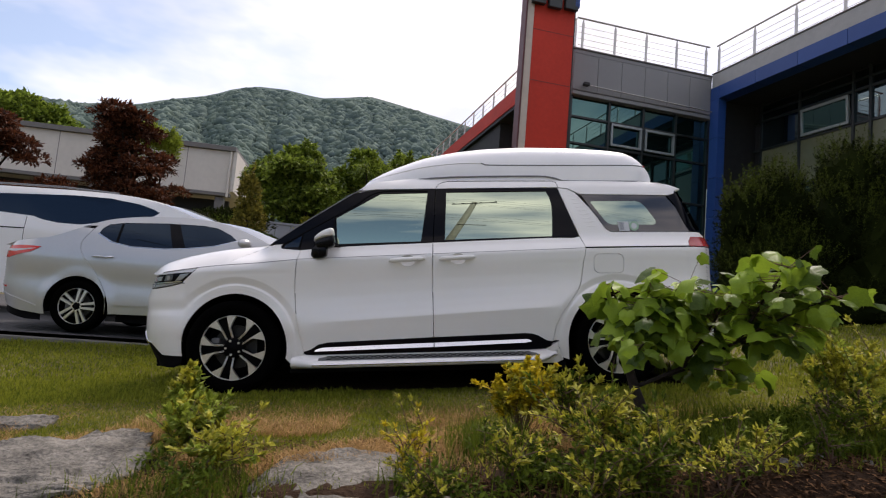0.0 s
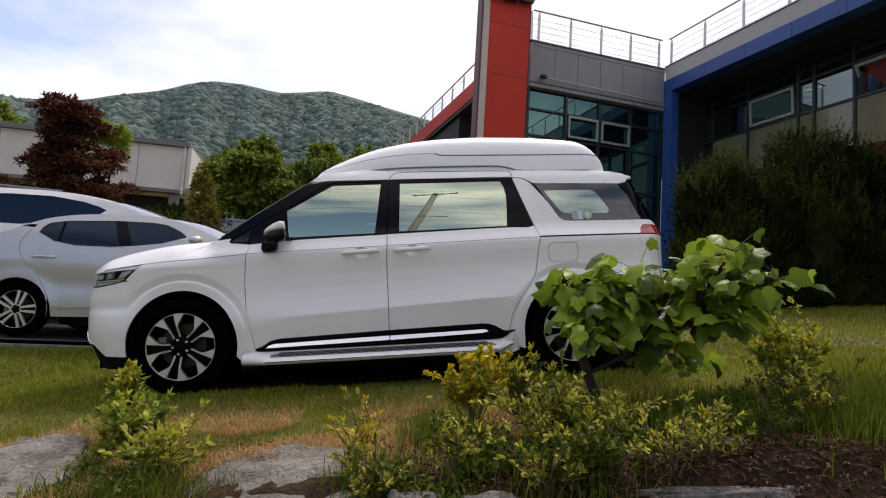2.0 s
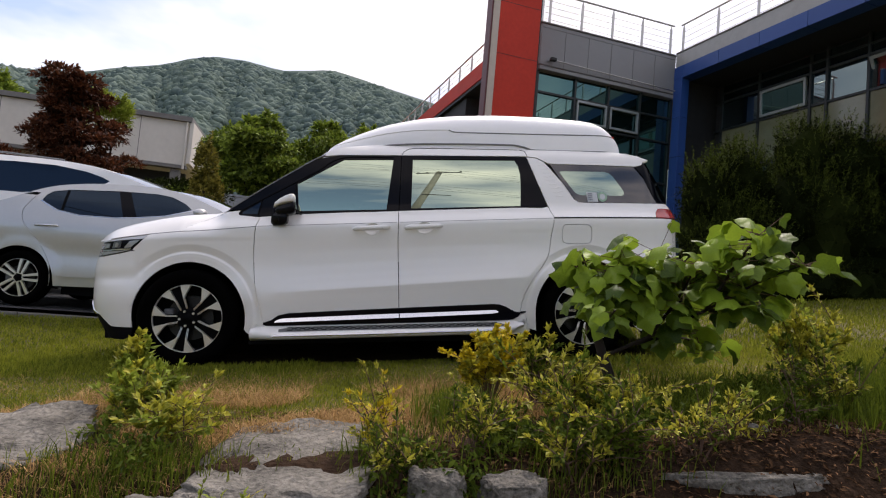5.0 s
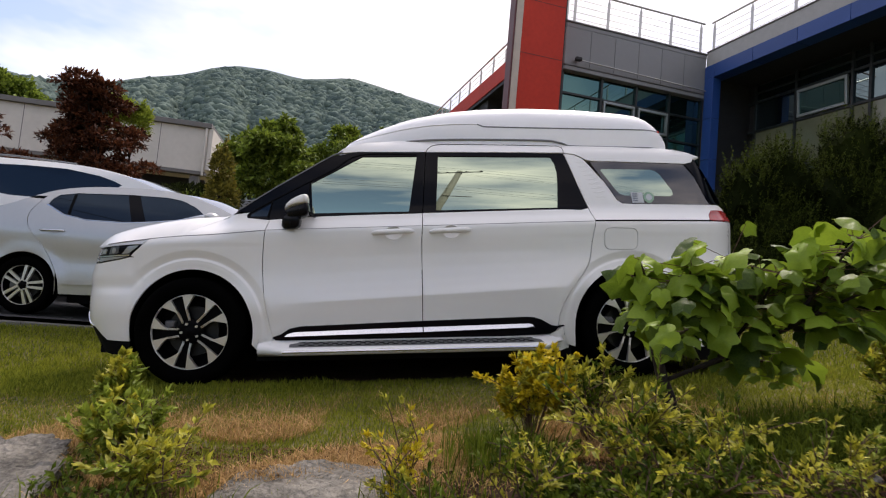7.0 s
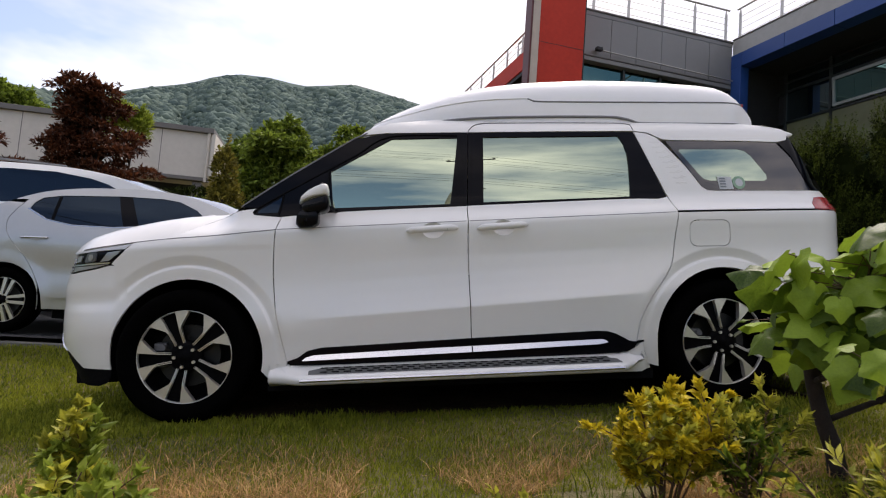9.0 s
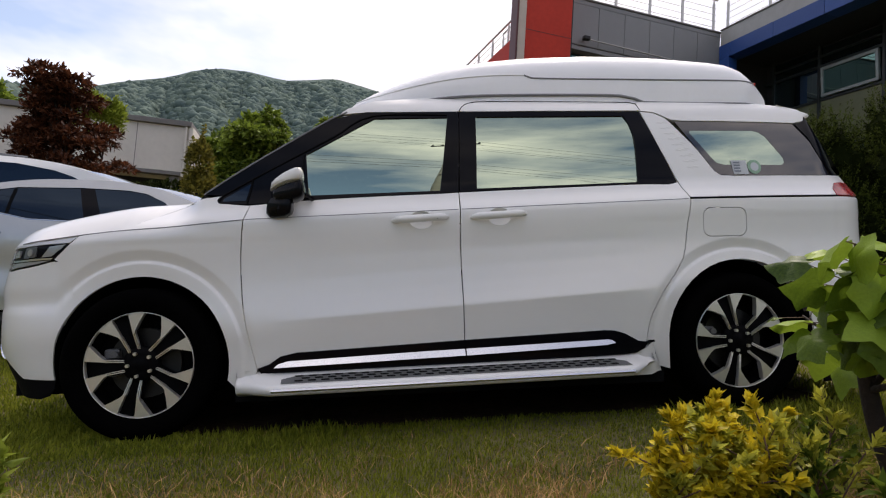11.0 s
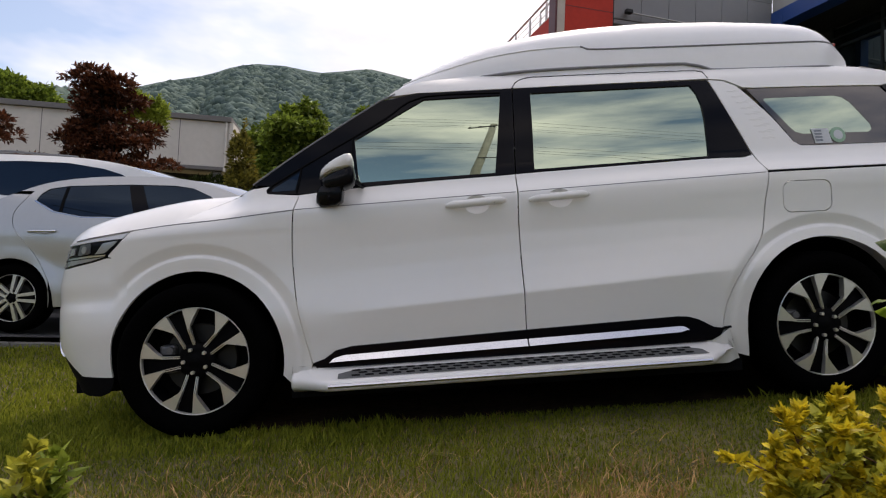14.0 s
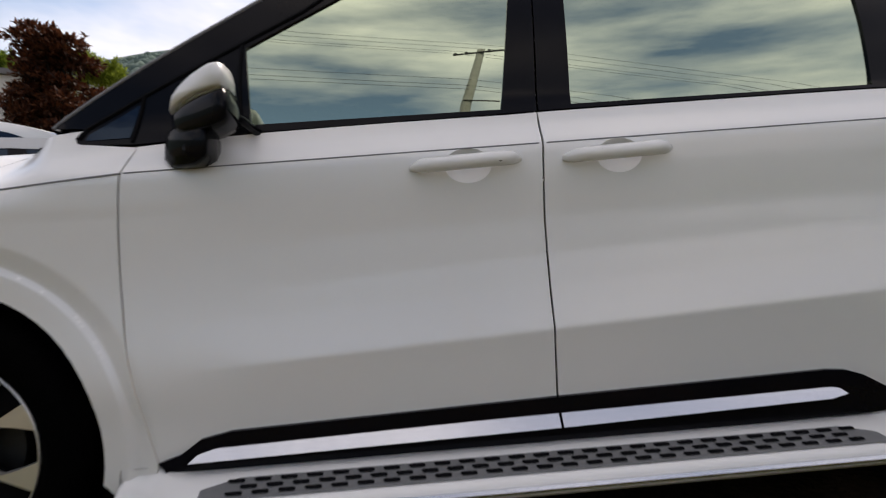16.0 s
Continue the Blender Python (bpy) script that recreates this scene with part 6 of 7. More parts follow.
# fallen leaves and low ground cover on the bed
n = 26000
x, y = RNG.uniform(-2.2, 2.9, n), RNG.uniform(-2.75, -1.5, n)
keep = ((patchy(x, y, 1.9, 8.0) > -0.25) | (x > 0.8)) & off_slabs(x, y)
x, y = x[keep], y[keep]
pos = np.stack([x, y, np.array([ground_z(a, b) for a, b in zip(x, y)]) + RNG.uniform(0.002, 0.012, len(x))], 1)
aim = RNG.normal(size=(len(x), 3)) * np.array((1, 1, 0.25))
tagged(sheet("leaf_litter", *leaf_arrays(pos, aim, RNG.uniform(0.012, 0.055, len(x)), RNG.uniform(0.0015, 0.0075, len(x)), 0.4, 0.1), M_LITTER, None, False), "brown fallen leaves and straw on the bed", "leaf litter", kind="stuff")
# thicker to the right, its dark green also standing in for the tree's shade
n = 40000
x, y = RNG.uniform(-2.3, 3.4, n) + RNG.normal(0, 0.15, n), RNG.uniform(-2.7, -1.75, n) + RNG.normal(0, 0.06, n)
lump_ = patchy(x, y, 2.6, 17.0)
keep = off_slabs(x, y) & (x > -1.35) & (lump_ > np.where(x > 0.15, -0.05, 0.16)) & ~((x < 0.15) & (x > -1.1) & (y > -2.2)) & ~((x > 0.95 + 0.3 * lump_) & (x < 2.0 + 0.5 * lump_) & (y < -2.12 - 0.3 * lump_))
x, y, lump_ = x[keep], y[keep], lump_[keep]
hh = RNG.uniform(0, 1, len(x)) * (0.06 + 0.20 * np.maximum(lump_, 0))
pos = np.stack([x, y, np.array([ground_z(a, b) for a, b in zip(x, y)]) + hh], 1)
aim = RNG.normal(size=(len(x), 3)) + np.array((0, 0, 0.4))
tagged(sheet("shaded_ground_cover", *leaf_arrays(pos, aim, RNG.uniform(0.02, 0.05, len(x)), RNG.uniform(0.005, 0.010, len(x)), 0.3, 0.2), M_SHRUB, None, False), "low green ground cover among the rocks, darkened for the shade there", "ground cover", kind="stuff")


# small shrubs: stems that fork, leaves in whorls along the upper half
def shrub(name, x, y, h, spread, stems, leaf, mats, label, per=30, seed=0, lean=(0, 0), slim=0.2, reach=0.62, z=None):
    rng = np.random.default_rng(seed)
    leaf, per = leaf * 0.86, int(per * 1.3)
    z = ground_z(x, y) - 0.01 if z is None else z
    thing = empty(name, pose(x, y, z), label, "shrub", "low shrubs by the rocks")
    sets = {m_: [] for m_ in mats}
    for k in range(stems):
        a_ = rng.uniform(0, 2 * math.pi)
        r = spread * math.sqrt(rng.uniform(0.02, 1))
        hh = h * rng.uniform(0.55, 1.0) * (1 - 0.35 * (r / spread) ** 2)
        tip = np.array((r * math.cos(a_) + lean[0], r * math.sin(a_) * 0.8 + lean[1], hh))
        b0 = np.array((0.15 * r * math.cos(a_), 0.15 * r * math.sin(a_), 0.0))
        p1 = b0 * 0.5 + tip * 0.4 + np.array((0, 0, 0.18 * hh)) + rng.normal(0, 0.02, 3)
        pts = smooth_line([b0, p1, tip], 0.05)
        part("stem", tube_bm(pts, 0.0045, 5, 0.4), M_TWIG, thing)
        twigs = [pts]
        for q in range(3):
            t0 = pts[int(len(pts) * rng.uniform(1.0 - reach - 0.03, 0.85))]
            off = Vector(rng.normal(0, 1, 3) * (0.22 * spread + 0.03))
            off.z = abs(off.z) + 0.08 * h
            twigs.append([t0, t0 + off * 0.6, t0 + off])
            part("twig", tube_bm([t0, t0 + off * 0.6 + Vector((0, 0, 0.01)), t0 + off], 0.0025, 4, 0.5), M_TWIG, thing)
        for tw in twigs:
            m_ = mats[min(len(mats) - 1, int(rng.uniform(0, len(mats))))]
            n_ = max(6, int(per * (1.0 if tw is pts else 0.7)))
            u = np.sort(1 - rng.uniform(0, 1, n_) ** 1.7 * (reach if tw is pts else 0.95))
            arr = np.array([tuple(q) for q in tw])
            idx = u * (len(arr) - 1)
            i0 = np.clip(idx.astype(int), 0, len(arr) - 2)
            pos = arr[i0] + (arr[i0 + 1] - arr[i0]) * (idx - i0)[:, None]
            d = unit(arr[i0 + 1] - arr[i0])
            aim = unit(rng.normal(size=(n_, 3))) * 0.9 + d * (0.5 + 0.9 * (u > 0.85))[:, None] + np.array((0, 0, 0.28))
            sets[m_].append(leaf_arrays(pos, aim, leaf * rng.uniform(0.6, 1.25, n_), leaf * slim * rng.uniform(0.8, 1.2, n_), 0.3, rng.uniform(0.0, 0.3)))
    for m_, got in sets.items():
        if got:
            tagged(sheet("leaves", *merge(got), m_, thing, False), kind="stuff")
    return thing


GOLD = "golden-leaved low shrub with yellow-orange tips"
LIME = "lime-green leafy low shrub"
shrub("golden_shrub", 0.42, -1.46, 0.43, 0.155, 19, 0.043, (M_GOLD_LEAF, M_LIME_LEAF, M_GOLD_LEAF), GOLD, 56, 1, reach=0.32, slim=0.25)
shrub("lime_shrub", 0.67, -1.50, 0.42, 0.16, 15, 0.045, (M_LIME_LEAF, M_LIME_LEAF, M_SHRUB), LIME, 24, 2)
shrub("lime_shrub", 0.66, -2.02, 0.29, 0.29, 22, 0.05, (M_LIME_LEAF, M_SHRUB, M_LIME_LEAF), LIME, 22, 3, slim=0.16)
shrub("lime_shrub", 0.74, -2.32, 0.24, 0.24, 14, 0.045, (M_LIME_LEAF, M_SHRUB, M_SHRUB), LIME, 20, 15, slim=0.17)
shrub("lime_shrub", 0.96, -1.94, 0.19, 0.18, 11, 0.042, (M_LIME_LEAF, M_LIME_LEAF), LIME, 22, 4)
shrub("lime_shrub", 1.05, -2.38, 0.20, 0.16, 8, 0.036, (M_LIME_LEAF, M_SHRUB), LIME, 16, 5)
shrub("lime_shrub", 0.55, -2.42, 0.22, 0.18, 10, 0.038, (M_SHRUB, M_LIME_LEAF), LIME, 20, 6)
shrub("lime_shrub", -1.37, -1.40, 0.44, 0.08, 8, 0.062, (M_YELLOW_SHRUB, M_LIME_LEAF), LIME, 26, 7, slim=0.24)
shrub("lime_shrub", -1.20, -1.70, 0.27, 0.15, 14, 0.055, (M_YELLOW_SHRUB, M_LIME_LEAF, M_YELLOW_SHRUB), LIME, 24, 8, slim=0.24)
shrub("lime_shrub", -0.98, -2.08, 0.20, 0.15, 12, 0.046, (M_YELLOW_SHRUB, M_LIME_LEAF, M_LIME_LEAF), LIME, 22, 16, slim=0.22)
shrub("lime_shrub", -0.62, -2.62, 0.25, 0.13, 9, 0.034, (M_LIME_LEAF, M_YELLOW_SHRUB), LIME, 16, 9)
shrub("golden_shrub", -0.18, -2.14, 0.24, 0.12, 9, 0.034, (M_GOLD_LEAF, M_LIME_LEAF), GOLD, 18, 10)
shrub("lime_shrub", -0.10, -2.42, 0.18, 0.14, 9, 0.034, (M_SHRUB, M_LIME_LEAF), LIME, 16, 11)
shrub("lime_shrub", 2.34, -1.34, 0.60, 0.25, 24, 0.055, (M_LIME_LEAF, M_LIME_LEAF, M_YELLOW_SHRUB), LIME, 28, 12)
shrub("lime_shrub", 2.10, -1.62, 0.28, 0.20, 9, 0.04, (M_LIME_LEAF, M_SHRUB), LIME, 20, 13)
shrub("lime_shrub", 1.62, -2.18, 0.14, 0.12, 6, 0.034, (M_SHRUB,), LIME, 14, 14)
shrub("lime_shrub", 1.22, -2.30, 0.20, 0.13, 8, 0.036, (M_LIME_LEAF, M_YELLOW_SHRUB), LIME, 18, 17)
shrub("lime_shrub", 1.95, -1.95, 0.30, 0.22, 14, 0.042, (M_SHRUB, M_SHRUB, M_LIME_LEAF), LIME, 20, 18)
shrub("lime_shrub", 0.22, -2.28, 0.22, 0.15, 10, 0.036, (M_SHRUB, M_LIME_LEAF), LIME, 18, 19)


# young tree with broad lobed leaves, each leaf a piece of its own
def broad_leaf_mesh(seed):
    rng = np.random.default_rng(seed)
    bm = bmesh.new()
    out_ = [(0.0, 0.0), (0.11, -0.11), (0.27, -0.13), (0.43, -0.05), (0.53, 0.09), (0.50, 0.24), (0.53, 0.36), (0.57, 0.50), (0.45, 0.59), (0.31, 0.66), (0.18, 0.83), (0.0, 0.99)]
    ring = out_ + [(-x, y) for x, y in out_[1:-1]][::-1]
    cen = bm.verts.new((0, 0.35, 0.06))

    def lay(x, y):
        a_ = math.atan2(x, y - 0.05)
        return (x, y, -0.40 * (abs(x) ** 1.4) - (0.3 + 0.06 * seed) * max(0, y - 0.3) ** 1.6 + 0.07 * math.hypot(x, y) * math.cos(5.2 * a_ + 0.4 * seed) + 0.03 * math.sin(9 * x + seed) + rng.normal(0, 0.014))
    vs_ = [bm.verts.new(lay(x, y)) for x, y in ring]
    mids = [bm.verts.new(lay(x * 0.55, 0.35 + (y - 0.35) * 0.55)) for x, y in ring]
    for k in range(len(ring)):
        j = (k + 1) % len(ring)
        bm.faces.new((mids[k], vs_[k], vs_[j], mids[j]))
        bm.faces.new((cen, mids[k], mids[j]))
    return mesh_of("leaf", bm, M_LEAF, True)


young = empty("young_tree", pose(1.21, -1.20, 0.09), "young tree with broad lobed green leaves and a dark thin trunk", "tree")
trunk_pts = smooth_line([(0.0, 0, -0.04), (-0.02, 0, 0.10), (-0.07, 0.0, 0.22), (-0.12, -0.01, 0.36), (-0.15, -0.02, 0.48)], 0.04)
part("trunk", tube_bm(trunk_pts, 0.036, 10, 0.62), M_BARK, young, "", True)
# each limb: its line, how many leaves it bears, and how far they spread from it
BRANCHES = [([(-0.12, -0.01, 0.36), (-0.08, -0.14, 0.54), (-0.05, -0.24, 0.66)], 46, 0.085),
            ([(-0.13, -0.01, 0.40), (-0.11, -0.07, 0.58), (-0.09, -0.14, 0.71)], 40, 0.085),
            ([(-0.14, -0.02, 0.44), (-0.08, -0.12, 0.62), (-0.06, -0.20, 0.78)], 40, 0.11),
            ([(-0.14, -0.02, 0.46), (0.04, -0.06, 0.62), (0.16, -0.10, 0.78)], 40, 0.12),
            ([(-0.06, 0.0, 0.22), (0.16, -0.10, 0.36), (0.40, -0.26, 0.54), (0.58, -0.40, 0.70), (0.74, -0.56, 0.82)], 58, 0.10),
            ([(0.16, -0.10, 0.36), (0.28, -0.16, 0.58), (0.36, -0.22, 0.80)], 46, 0.12),
            ([(0.40, -0.26, 0.54), (0.47, -0.38, 0.78), (0.52, -0.50, 0.96)], 50, 0.10),
            ([(0.10, -0.06, 0.31), (0.34, 0.05, 0.36), (0.56, 0.12, 0.34), (0.68, 0.14, 0.26)], 26, 0.08),
            ([(-0.12, -0.01, 0.36), (-0.18, -0.28, 0.44), (-0.25, -0.54, 0.50)], 12, 0.05),
            ([(-0.12, -0.01, 0.36), (0.02, 0.22, 0.46), (-0.01, 0.42, 0.58)], 14, 0.08),
            ([(0.16, -0.10, 0.36), (0.32, 0.06, 0.56), (0.46, 0.12, 0.74)], 34, 0.12),
            ([(0.42, -0.26, 0.54), (0.60, -0.24, 0.56), (0.76, -0.22, 0.58)], 22, 0.09),
            ([(-0.14, -0.02, 0.44), (-0.22, -0.10, 0.66), (-0.30, -0.15, 0.80)], 4, 0.03)]
for pts, *_ in BRANCHES:
    part("branch", tube_bm(smooth_line(pts, 0.06), 0.012, 7, 0.35), M_BARK, young, "", True)
leaf_meshes = [broad_leaf_mesh(k) for k in range(8)]
stalk_mesh = mesh_of("leaf_stalk", rod_bm((0, 0, 0), (0, 0, 1), 0.0022, 0.0016, 4), M_TWIG)
rng = np.random.default_rng(21)
for pts, share, wide in BRANCHES:
    line_ = smooth_line(pts, 0.02)
    for k in range(share):
        u = 1 - rng.uniform(0, 1) ** 1.25 * 0.72
        root = line_[min(len(line_) - 1, int(len(line_) * u))]
        tip = root + Vector((rng.normal(0, wide), rng.normal(0, wide), abs(rng.normal(0.0, wide * 0.75)) - 0.02))
        if tip.z < 0.20 or (tip.z < 0.44 and -0.34 < tip.x < 0.05 and tip.y > -0.35):
            continue
        young_leaf = u > 0.93 and rng.uniform() < 0.35
        size = rng.uniform(0.05, 0.08) if young_leaf else rng.uniform(0.075, 0.145)
        heading = math.degrees(math.atan2(tip.y - root.y, tip.x - root.x)) - 90 + rng.normal(0, 55)
        ob = new("leaf", leaf_meshes[int(rng.integers(8))])
        ob.parent = young
        ob.matrix_basis = Matrix.Translation(tip) @ pose(0, 0, 0, 0, 0, heading) @ pose(0, 0, 0, rng.normal(-32, 30), rng.normal(0, 28), 0) @ Matrix.Scale(size, 4)
        d = tip - root
        if d.length > 0.03:
            st = new("leaf_stalk", stalk_mesh)
            st.parent = young
            st.matrix_basis = Matrix.Translation(root) @ d.to_track_quat("Z", "Y").to_matrix().to_4x4() @ Matrix.Diagonal((1, 1, d.length, 1))


# larger masses: dark yews, trees, maples, a golden conifer
def crown(name, blobs, n, leaf, wide, material, parent, up_bias=0.2, shoots=0, seed=0, shell=0.55, droop=0.2, tip=None):
    """Leaves on and under the skins of several rough ellipsoids (x, y, z, rx, ry, rz)."""
    rng = np.random.default_rng(seed)
    vol = np.array([b[3] * b[4] + b[4] * b[5] + b[3] * b[5] for b in blobs])
    pick = rng.choice(len(blobs), n, p=vol / vol.sum())
    bl = np.array(blobs)[pick]
    d = unit(rng.normal(size=(n, 3)))
    d[:, 2] = np.where(d[:, 2] < -0.35, -d[:, 2], d[:, 2])
    lump = np.array([noise.noise(Vector(q) * 3.0 + Vector((seed, i % 7, 0))) for i, q in zip(pick, d)])
    rad = (shell + (1 - shell) * rng.uniform(0, 1, n) ** 0.5) * (1 + 0.30 * lump)
    pos = bl[:, :3] + d * bl[:, 3:] * rad[:, None]
    aim = d + rng.normal(size=(n, 3)) * 0.6 + np.array((0, 0, up_bias))
    got = [leaf_arrays(pos, aim, leaf * rng.uniform(0.6, 1.3, n), wide * rng.uniform(0.7, 1.3, n), 0.3, droop)]
    tips = []
    for k in range(shoots):
        b = blobs[int(rng.integers(len(blobs)))]
        a_ = rng.uniform(0, 2 * math.pi)
        rr = math.sqrt(rng.uniform(0, 0.8))
        p0 = np.array((b[0] + b[3] * rr * math.cos(a_), b[1] + b[4] * rr * math.sin(a_), b[2] + b[5] * math.sqrt(max(0.0, 1 - rr * rr)) * 0.95))
        m_ = 22
        t = np.linspace(0, 1, m_)
        ln = rng.uniform(0.12, 0.34)
        tilt = rng.normal(0, 0.25, 3) + np.array((0, 0, 1))
        q = p0 + t[:, None] * ln * tilt
        aim = rng.normal(size=(m_, 3)) * 0.7 + np.array((0, 0, 0.9))
        (got if tip is None else tips).append(leaf_arrays(q, aim, leaf * 0.9, wide * 0.9, 0.2, 0.1))
    if tips:
        tagged(sheet("lit_young_growth", *merge(tips), tip, parent, False), kind="stuff")
    return tagged(sheet(name, *merge(got), material, parent, False), kind="stuff")


def tree(name, x, y, z, label, category, trunk_h, r, blobs, n, leaf, wide, material, seed, **kw):
    thing = empty(name, pose(x, y, z), label, category, kw.pop("group", ""))
    part("trunk", tube_bm(smooth_line([(0, 0, -0.1), (0.05, 0.03, trunk_h * 0.5), (0.0, 0.0, trunk_h)], 0.3), r, 9, 0.55), M_BARK, thing, "", True)
    rng = np.random.default_rng(seed)
    for b in blobs[:6]:
        part("limb", tube_bm(smooth_line([(0, 0, trunk_h * 0.55), (b[0] * 0.5, b[1] * 0.5, trunk_h * 0.45 + b[2] * 0.5), b[:3]], 0.25), r * 0.5, 6, 0.3), M_BARK, thing, "", True)
    crown("crown", blobs, n, leaf, wide, material, thing, seed=seed, **kw)
    return thing


def yew(x, y, z, label, trunk_h, blobs, sprays, shoots, seed):
    """A conifer shrub: a dark, lumpy core added for its shaded inside, and many upright sprays set with needles."""
    thing = empty("conifer_shrub", pose(x, y, z), label, "shrub", GY)
    part("trunk", tube_bm(smooth_line([(0, 0, -0.1), (0.04, 0.02, trunk_h * 0.5), (0, 0, trunk_h)], 0.3), 0.07, 9, 0.5), M_BARK, thing, "", True)
    # added solid lumps that stand in for the shade between the sprays
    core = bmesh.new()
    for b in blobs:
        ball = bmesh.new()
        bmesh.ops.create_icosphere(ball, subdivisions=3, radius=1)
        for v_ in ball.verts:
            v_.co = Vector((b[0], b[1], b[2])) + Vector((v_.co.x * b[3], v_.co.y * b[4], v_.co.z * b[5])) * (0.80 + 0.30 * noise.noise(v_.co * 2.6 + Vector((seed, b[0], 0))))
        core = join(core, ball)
    part("shade_core", core, M_PINE, thing)
    rng = np.random.default_rng(seed)
    area = np.array([b[3] * b[5] for b in blobs])
    sets = {M_PINE: [], M_PINE_LIT: []}
    pick = rng.choice(len(blobs), sprays, p=area / area.sum())
    for i in range(sprays):
        b = np.array(blobs[pick[i]])
        d = unit(rng.normal(size=3))
        d[2] = abs(d[2]) if d[2] < -0.3 else d[2]
        p0 = b[:3] + d * b[3:] * rng.uniform(0.72, 1.0)
        # sprays on the upper side take the lighter, lit colour
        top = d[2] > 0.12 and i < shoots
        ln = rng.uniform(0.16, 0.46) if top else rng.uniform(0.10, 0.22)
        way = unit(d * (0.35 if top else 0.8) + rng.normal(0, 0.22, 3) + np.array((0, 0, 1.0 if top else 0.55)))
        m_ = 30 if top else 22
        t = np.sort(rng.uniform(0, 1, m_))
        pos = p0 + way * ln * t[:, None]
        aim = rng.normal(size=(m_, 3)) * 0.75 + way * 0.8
        sets[M_PINE_LIT if top else M_PINE].append(leaf_arrays(pos, aim, rng.uniform(0.035, 0.070, m_) * (1.15 - 0.5 * t), 0.0065, 0.2, 0.1))
    for m_, got in sets.items():
        if got:
            tagged(sheet("needles" if m_ is M_PINE else "lit_young_growth", *merge(got), m_, thing, False), kind="stuff")


YEW = "dense dark green conifer shrub, lit tops put into its pale upright shoots"
GY = "conifer shrubs by the building"
yew(5.55, 4.6, 0.75, YEW, 1.2, [(0, 0, 1.1, 0.75, 0.7, 0.95), (-0.38, -0.1, 1.75, 0.36, 0.5, 0.60), (0.22, 0, 2.0, 0.46, 0.5, 0.70), (-0.3, -0.3, 0.6, 0.6, 0.6, 0.6), (0.3, -0.35, 0.9, 0.6, 0.5, 0.6)], 2000, 900, 31)
yew(7.2, 4.6, 0.85, YEW, 1.4, [(0, 0, 1.3, 1.1, 0.9, 1.3), (-0.7, -0.2, 1.5, 0.6, 0.6, 0.8), (0.5, 0, 2.3, 0.75, 0.7, 0.85), (-0.2, 0, 2.5, 0.5, 0.5, 0.65), (0.8, -0.3, 1.0, 0.8, 0.7, 0.9)], 2700, 1300, 32)
yew(9.2, 4.4, 0.95, YEW, 1.4, [(0, 0, 1.3, 1.1, 0.9, 1.3), (-0.5, -0.2, 2.0, 0.8, 0.7, 0.9), (0.5, 0, 2.0, 0.8, 0.7, 0.85)], 1600, 700, 33)
yew(5.9, 3.9, 0.8, "low dark green spreading shrub at the lawn's edge", 0.3, [(-0.6, 0, 0.3, 0.7, 0.5, 0.45), (0.5, 0, 0.3, 0.8, 0.5, 0.45), (1.6, 0.1, 0.3, 0.8, 0.5, 0.5), (2.8, 0.1, 0.3, 0.8, 0.5, 0.5)], 1000, 40, 34)

MAPLE = "dense purple-leaved maple tree"
def layered(outline, n, seed):
    """Flat sprays of foliage filling an upright outline of (height, left, right)."""
    rng = np.random.default_rng(seed)
    z, lo, hi = (np.array(q) for q in zip(*outline))
    got = []
    for _ in range(n):
        h = rng.uniform(z[0], z[-1])
        x0, x1 = float(np.interp(h, z, lo)), float(np.interp(h, z, hi))
        got.append((rng.uniform(x0, x1), rng.normal(0, 0.45), h, rng.uniform(0.28, 0.55), rng.uniform(0.3, 0.6), rng.uniform(0.12, 0.26)))
    return got


tree("maple_tree", -9.85, 15.1, -0.3, MAPLE, "tree", 3.8, 0.16, layered([(2.7, -1.1, 1.1), (3.6, -1.3, 1.4), (4.4, -1.25, 1.45), (5.0, -1.1, 1.0), (5.5, -1.0, 0.35), (6.2, -0.8, 0.2), (6.5, -0.6, 0.0)], 70, 41), 17000, 0.19, 0.036, M_MAPLE, 41, shell=0.3, shoots=14, group="maple trees")
tree("maple_tree", -14.8, 15.1, -0.3, MAPLE, "tree", 3.5, 0.16, layered([(2.7, -1.5, 2.2), (3.6, -2.2, 3.0), (4.2, -2.2, 2.6), (5.0, -2.0, 1.5), (5.8, -1.8, 0.6), (6.2, -1.4, 0.0)], 70, 42), 15000, 0.18, 0.036, M_MAPLE, 42, group="maple trees")
tree("lime_tree", -9.85, 16.9, -0.45, "bright lime-leaved small tree behind the maple", "tree", 4.3, 0.11, [(0.00, 0.00, 5.80, 0.61, 0.58, 0.58), (-0.43, 0.00, 6.31, 0.29, 0.36, 0.51), (0.36, 0.00, 6.02, 0.36, 0.43, 0.43)], 2400, 0.20, 0.030, M_YELLOW_SHRUB, 43, up_bias=0.8, shoots=26)
tree("golden_conifer", -3.86, 8.0, 0.0, "small golden-green conifer with scaly sprays", "tree", 2.2, 0.06, [(0, 0, 2.6, 0.22, 0.25, 0.5), (0.05, 0, 2.0, 0.34, 0.35, 0.55), (-0.1, 0, 1.4, 0.4, 0.4, 0.6), (0.1, 0, 0.8, 0.45, 0.4, 0.6)], 7000, 0.09, 0.026, M_CYPRESS, 44, up_bias=0.7, shoots=10)
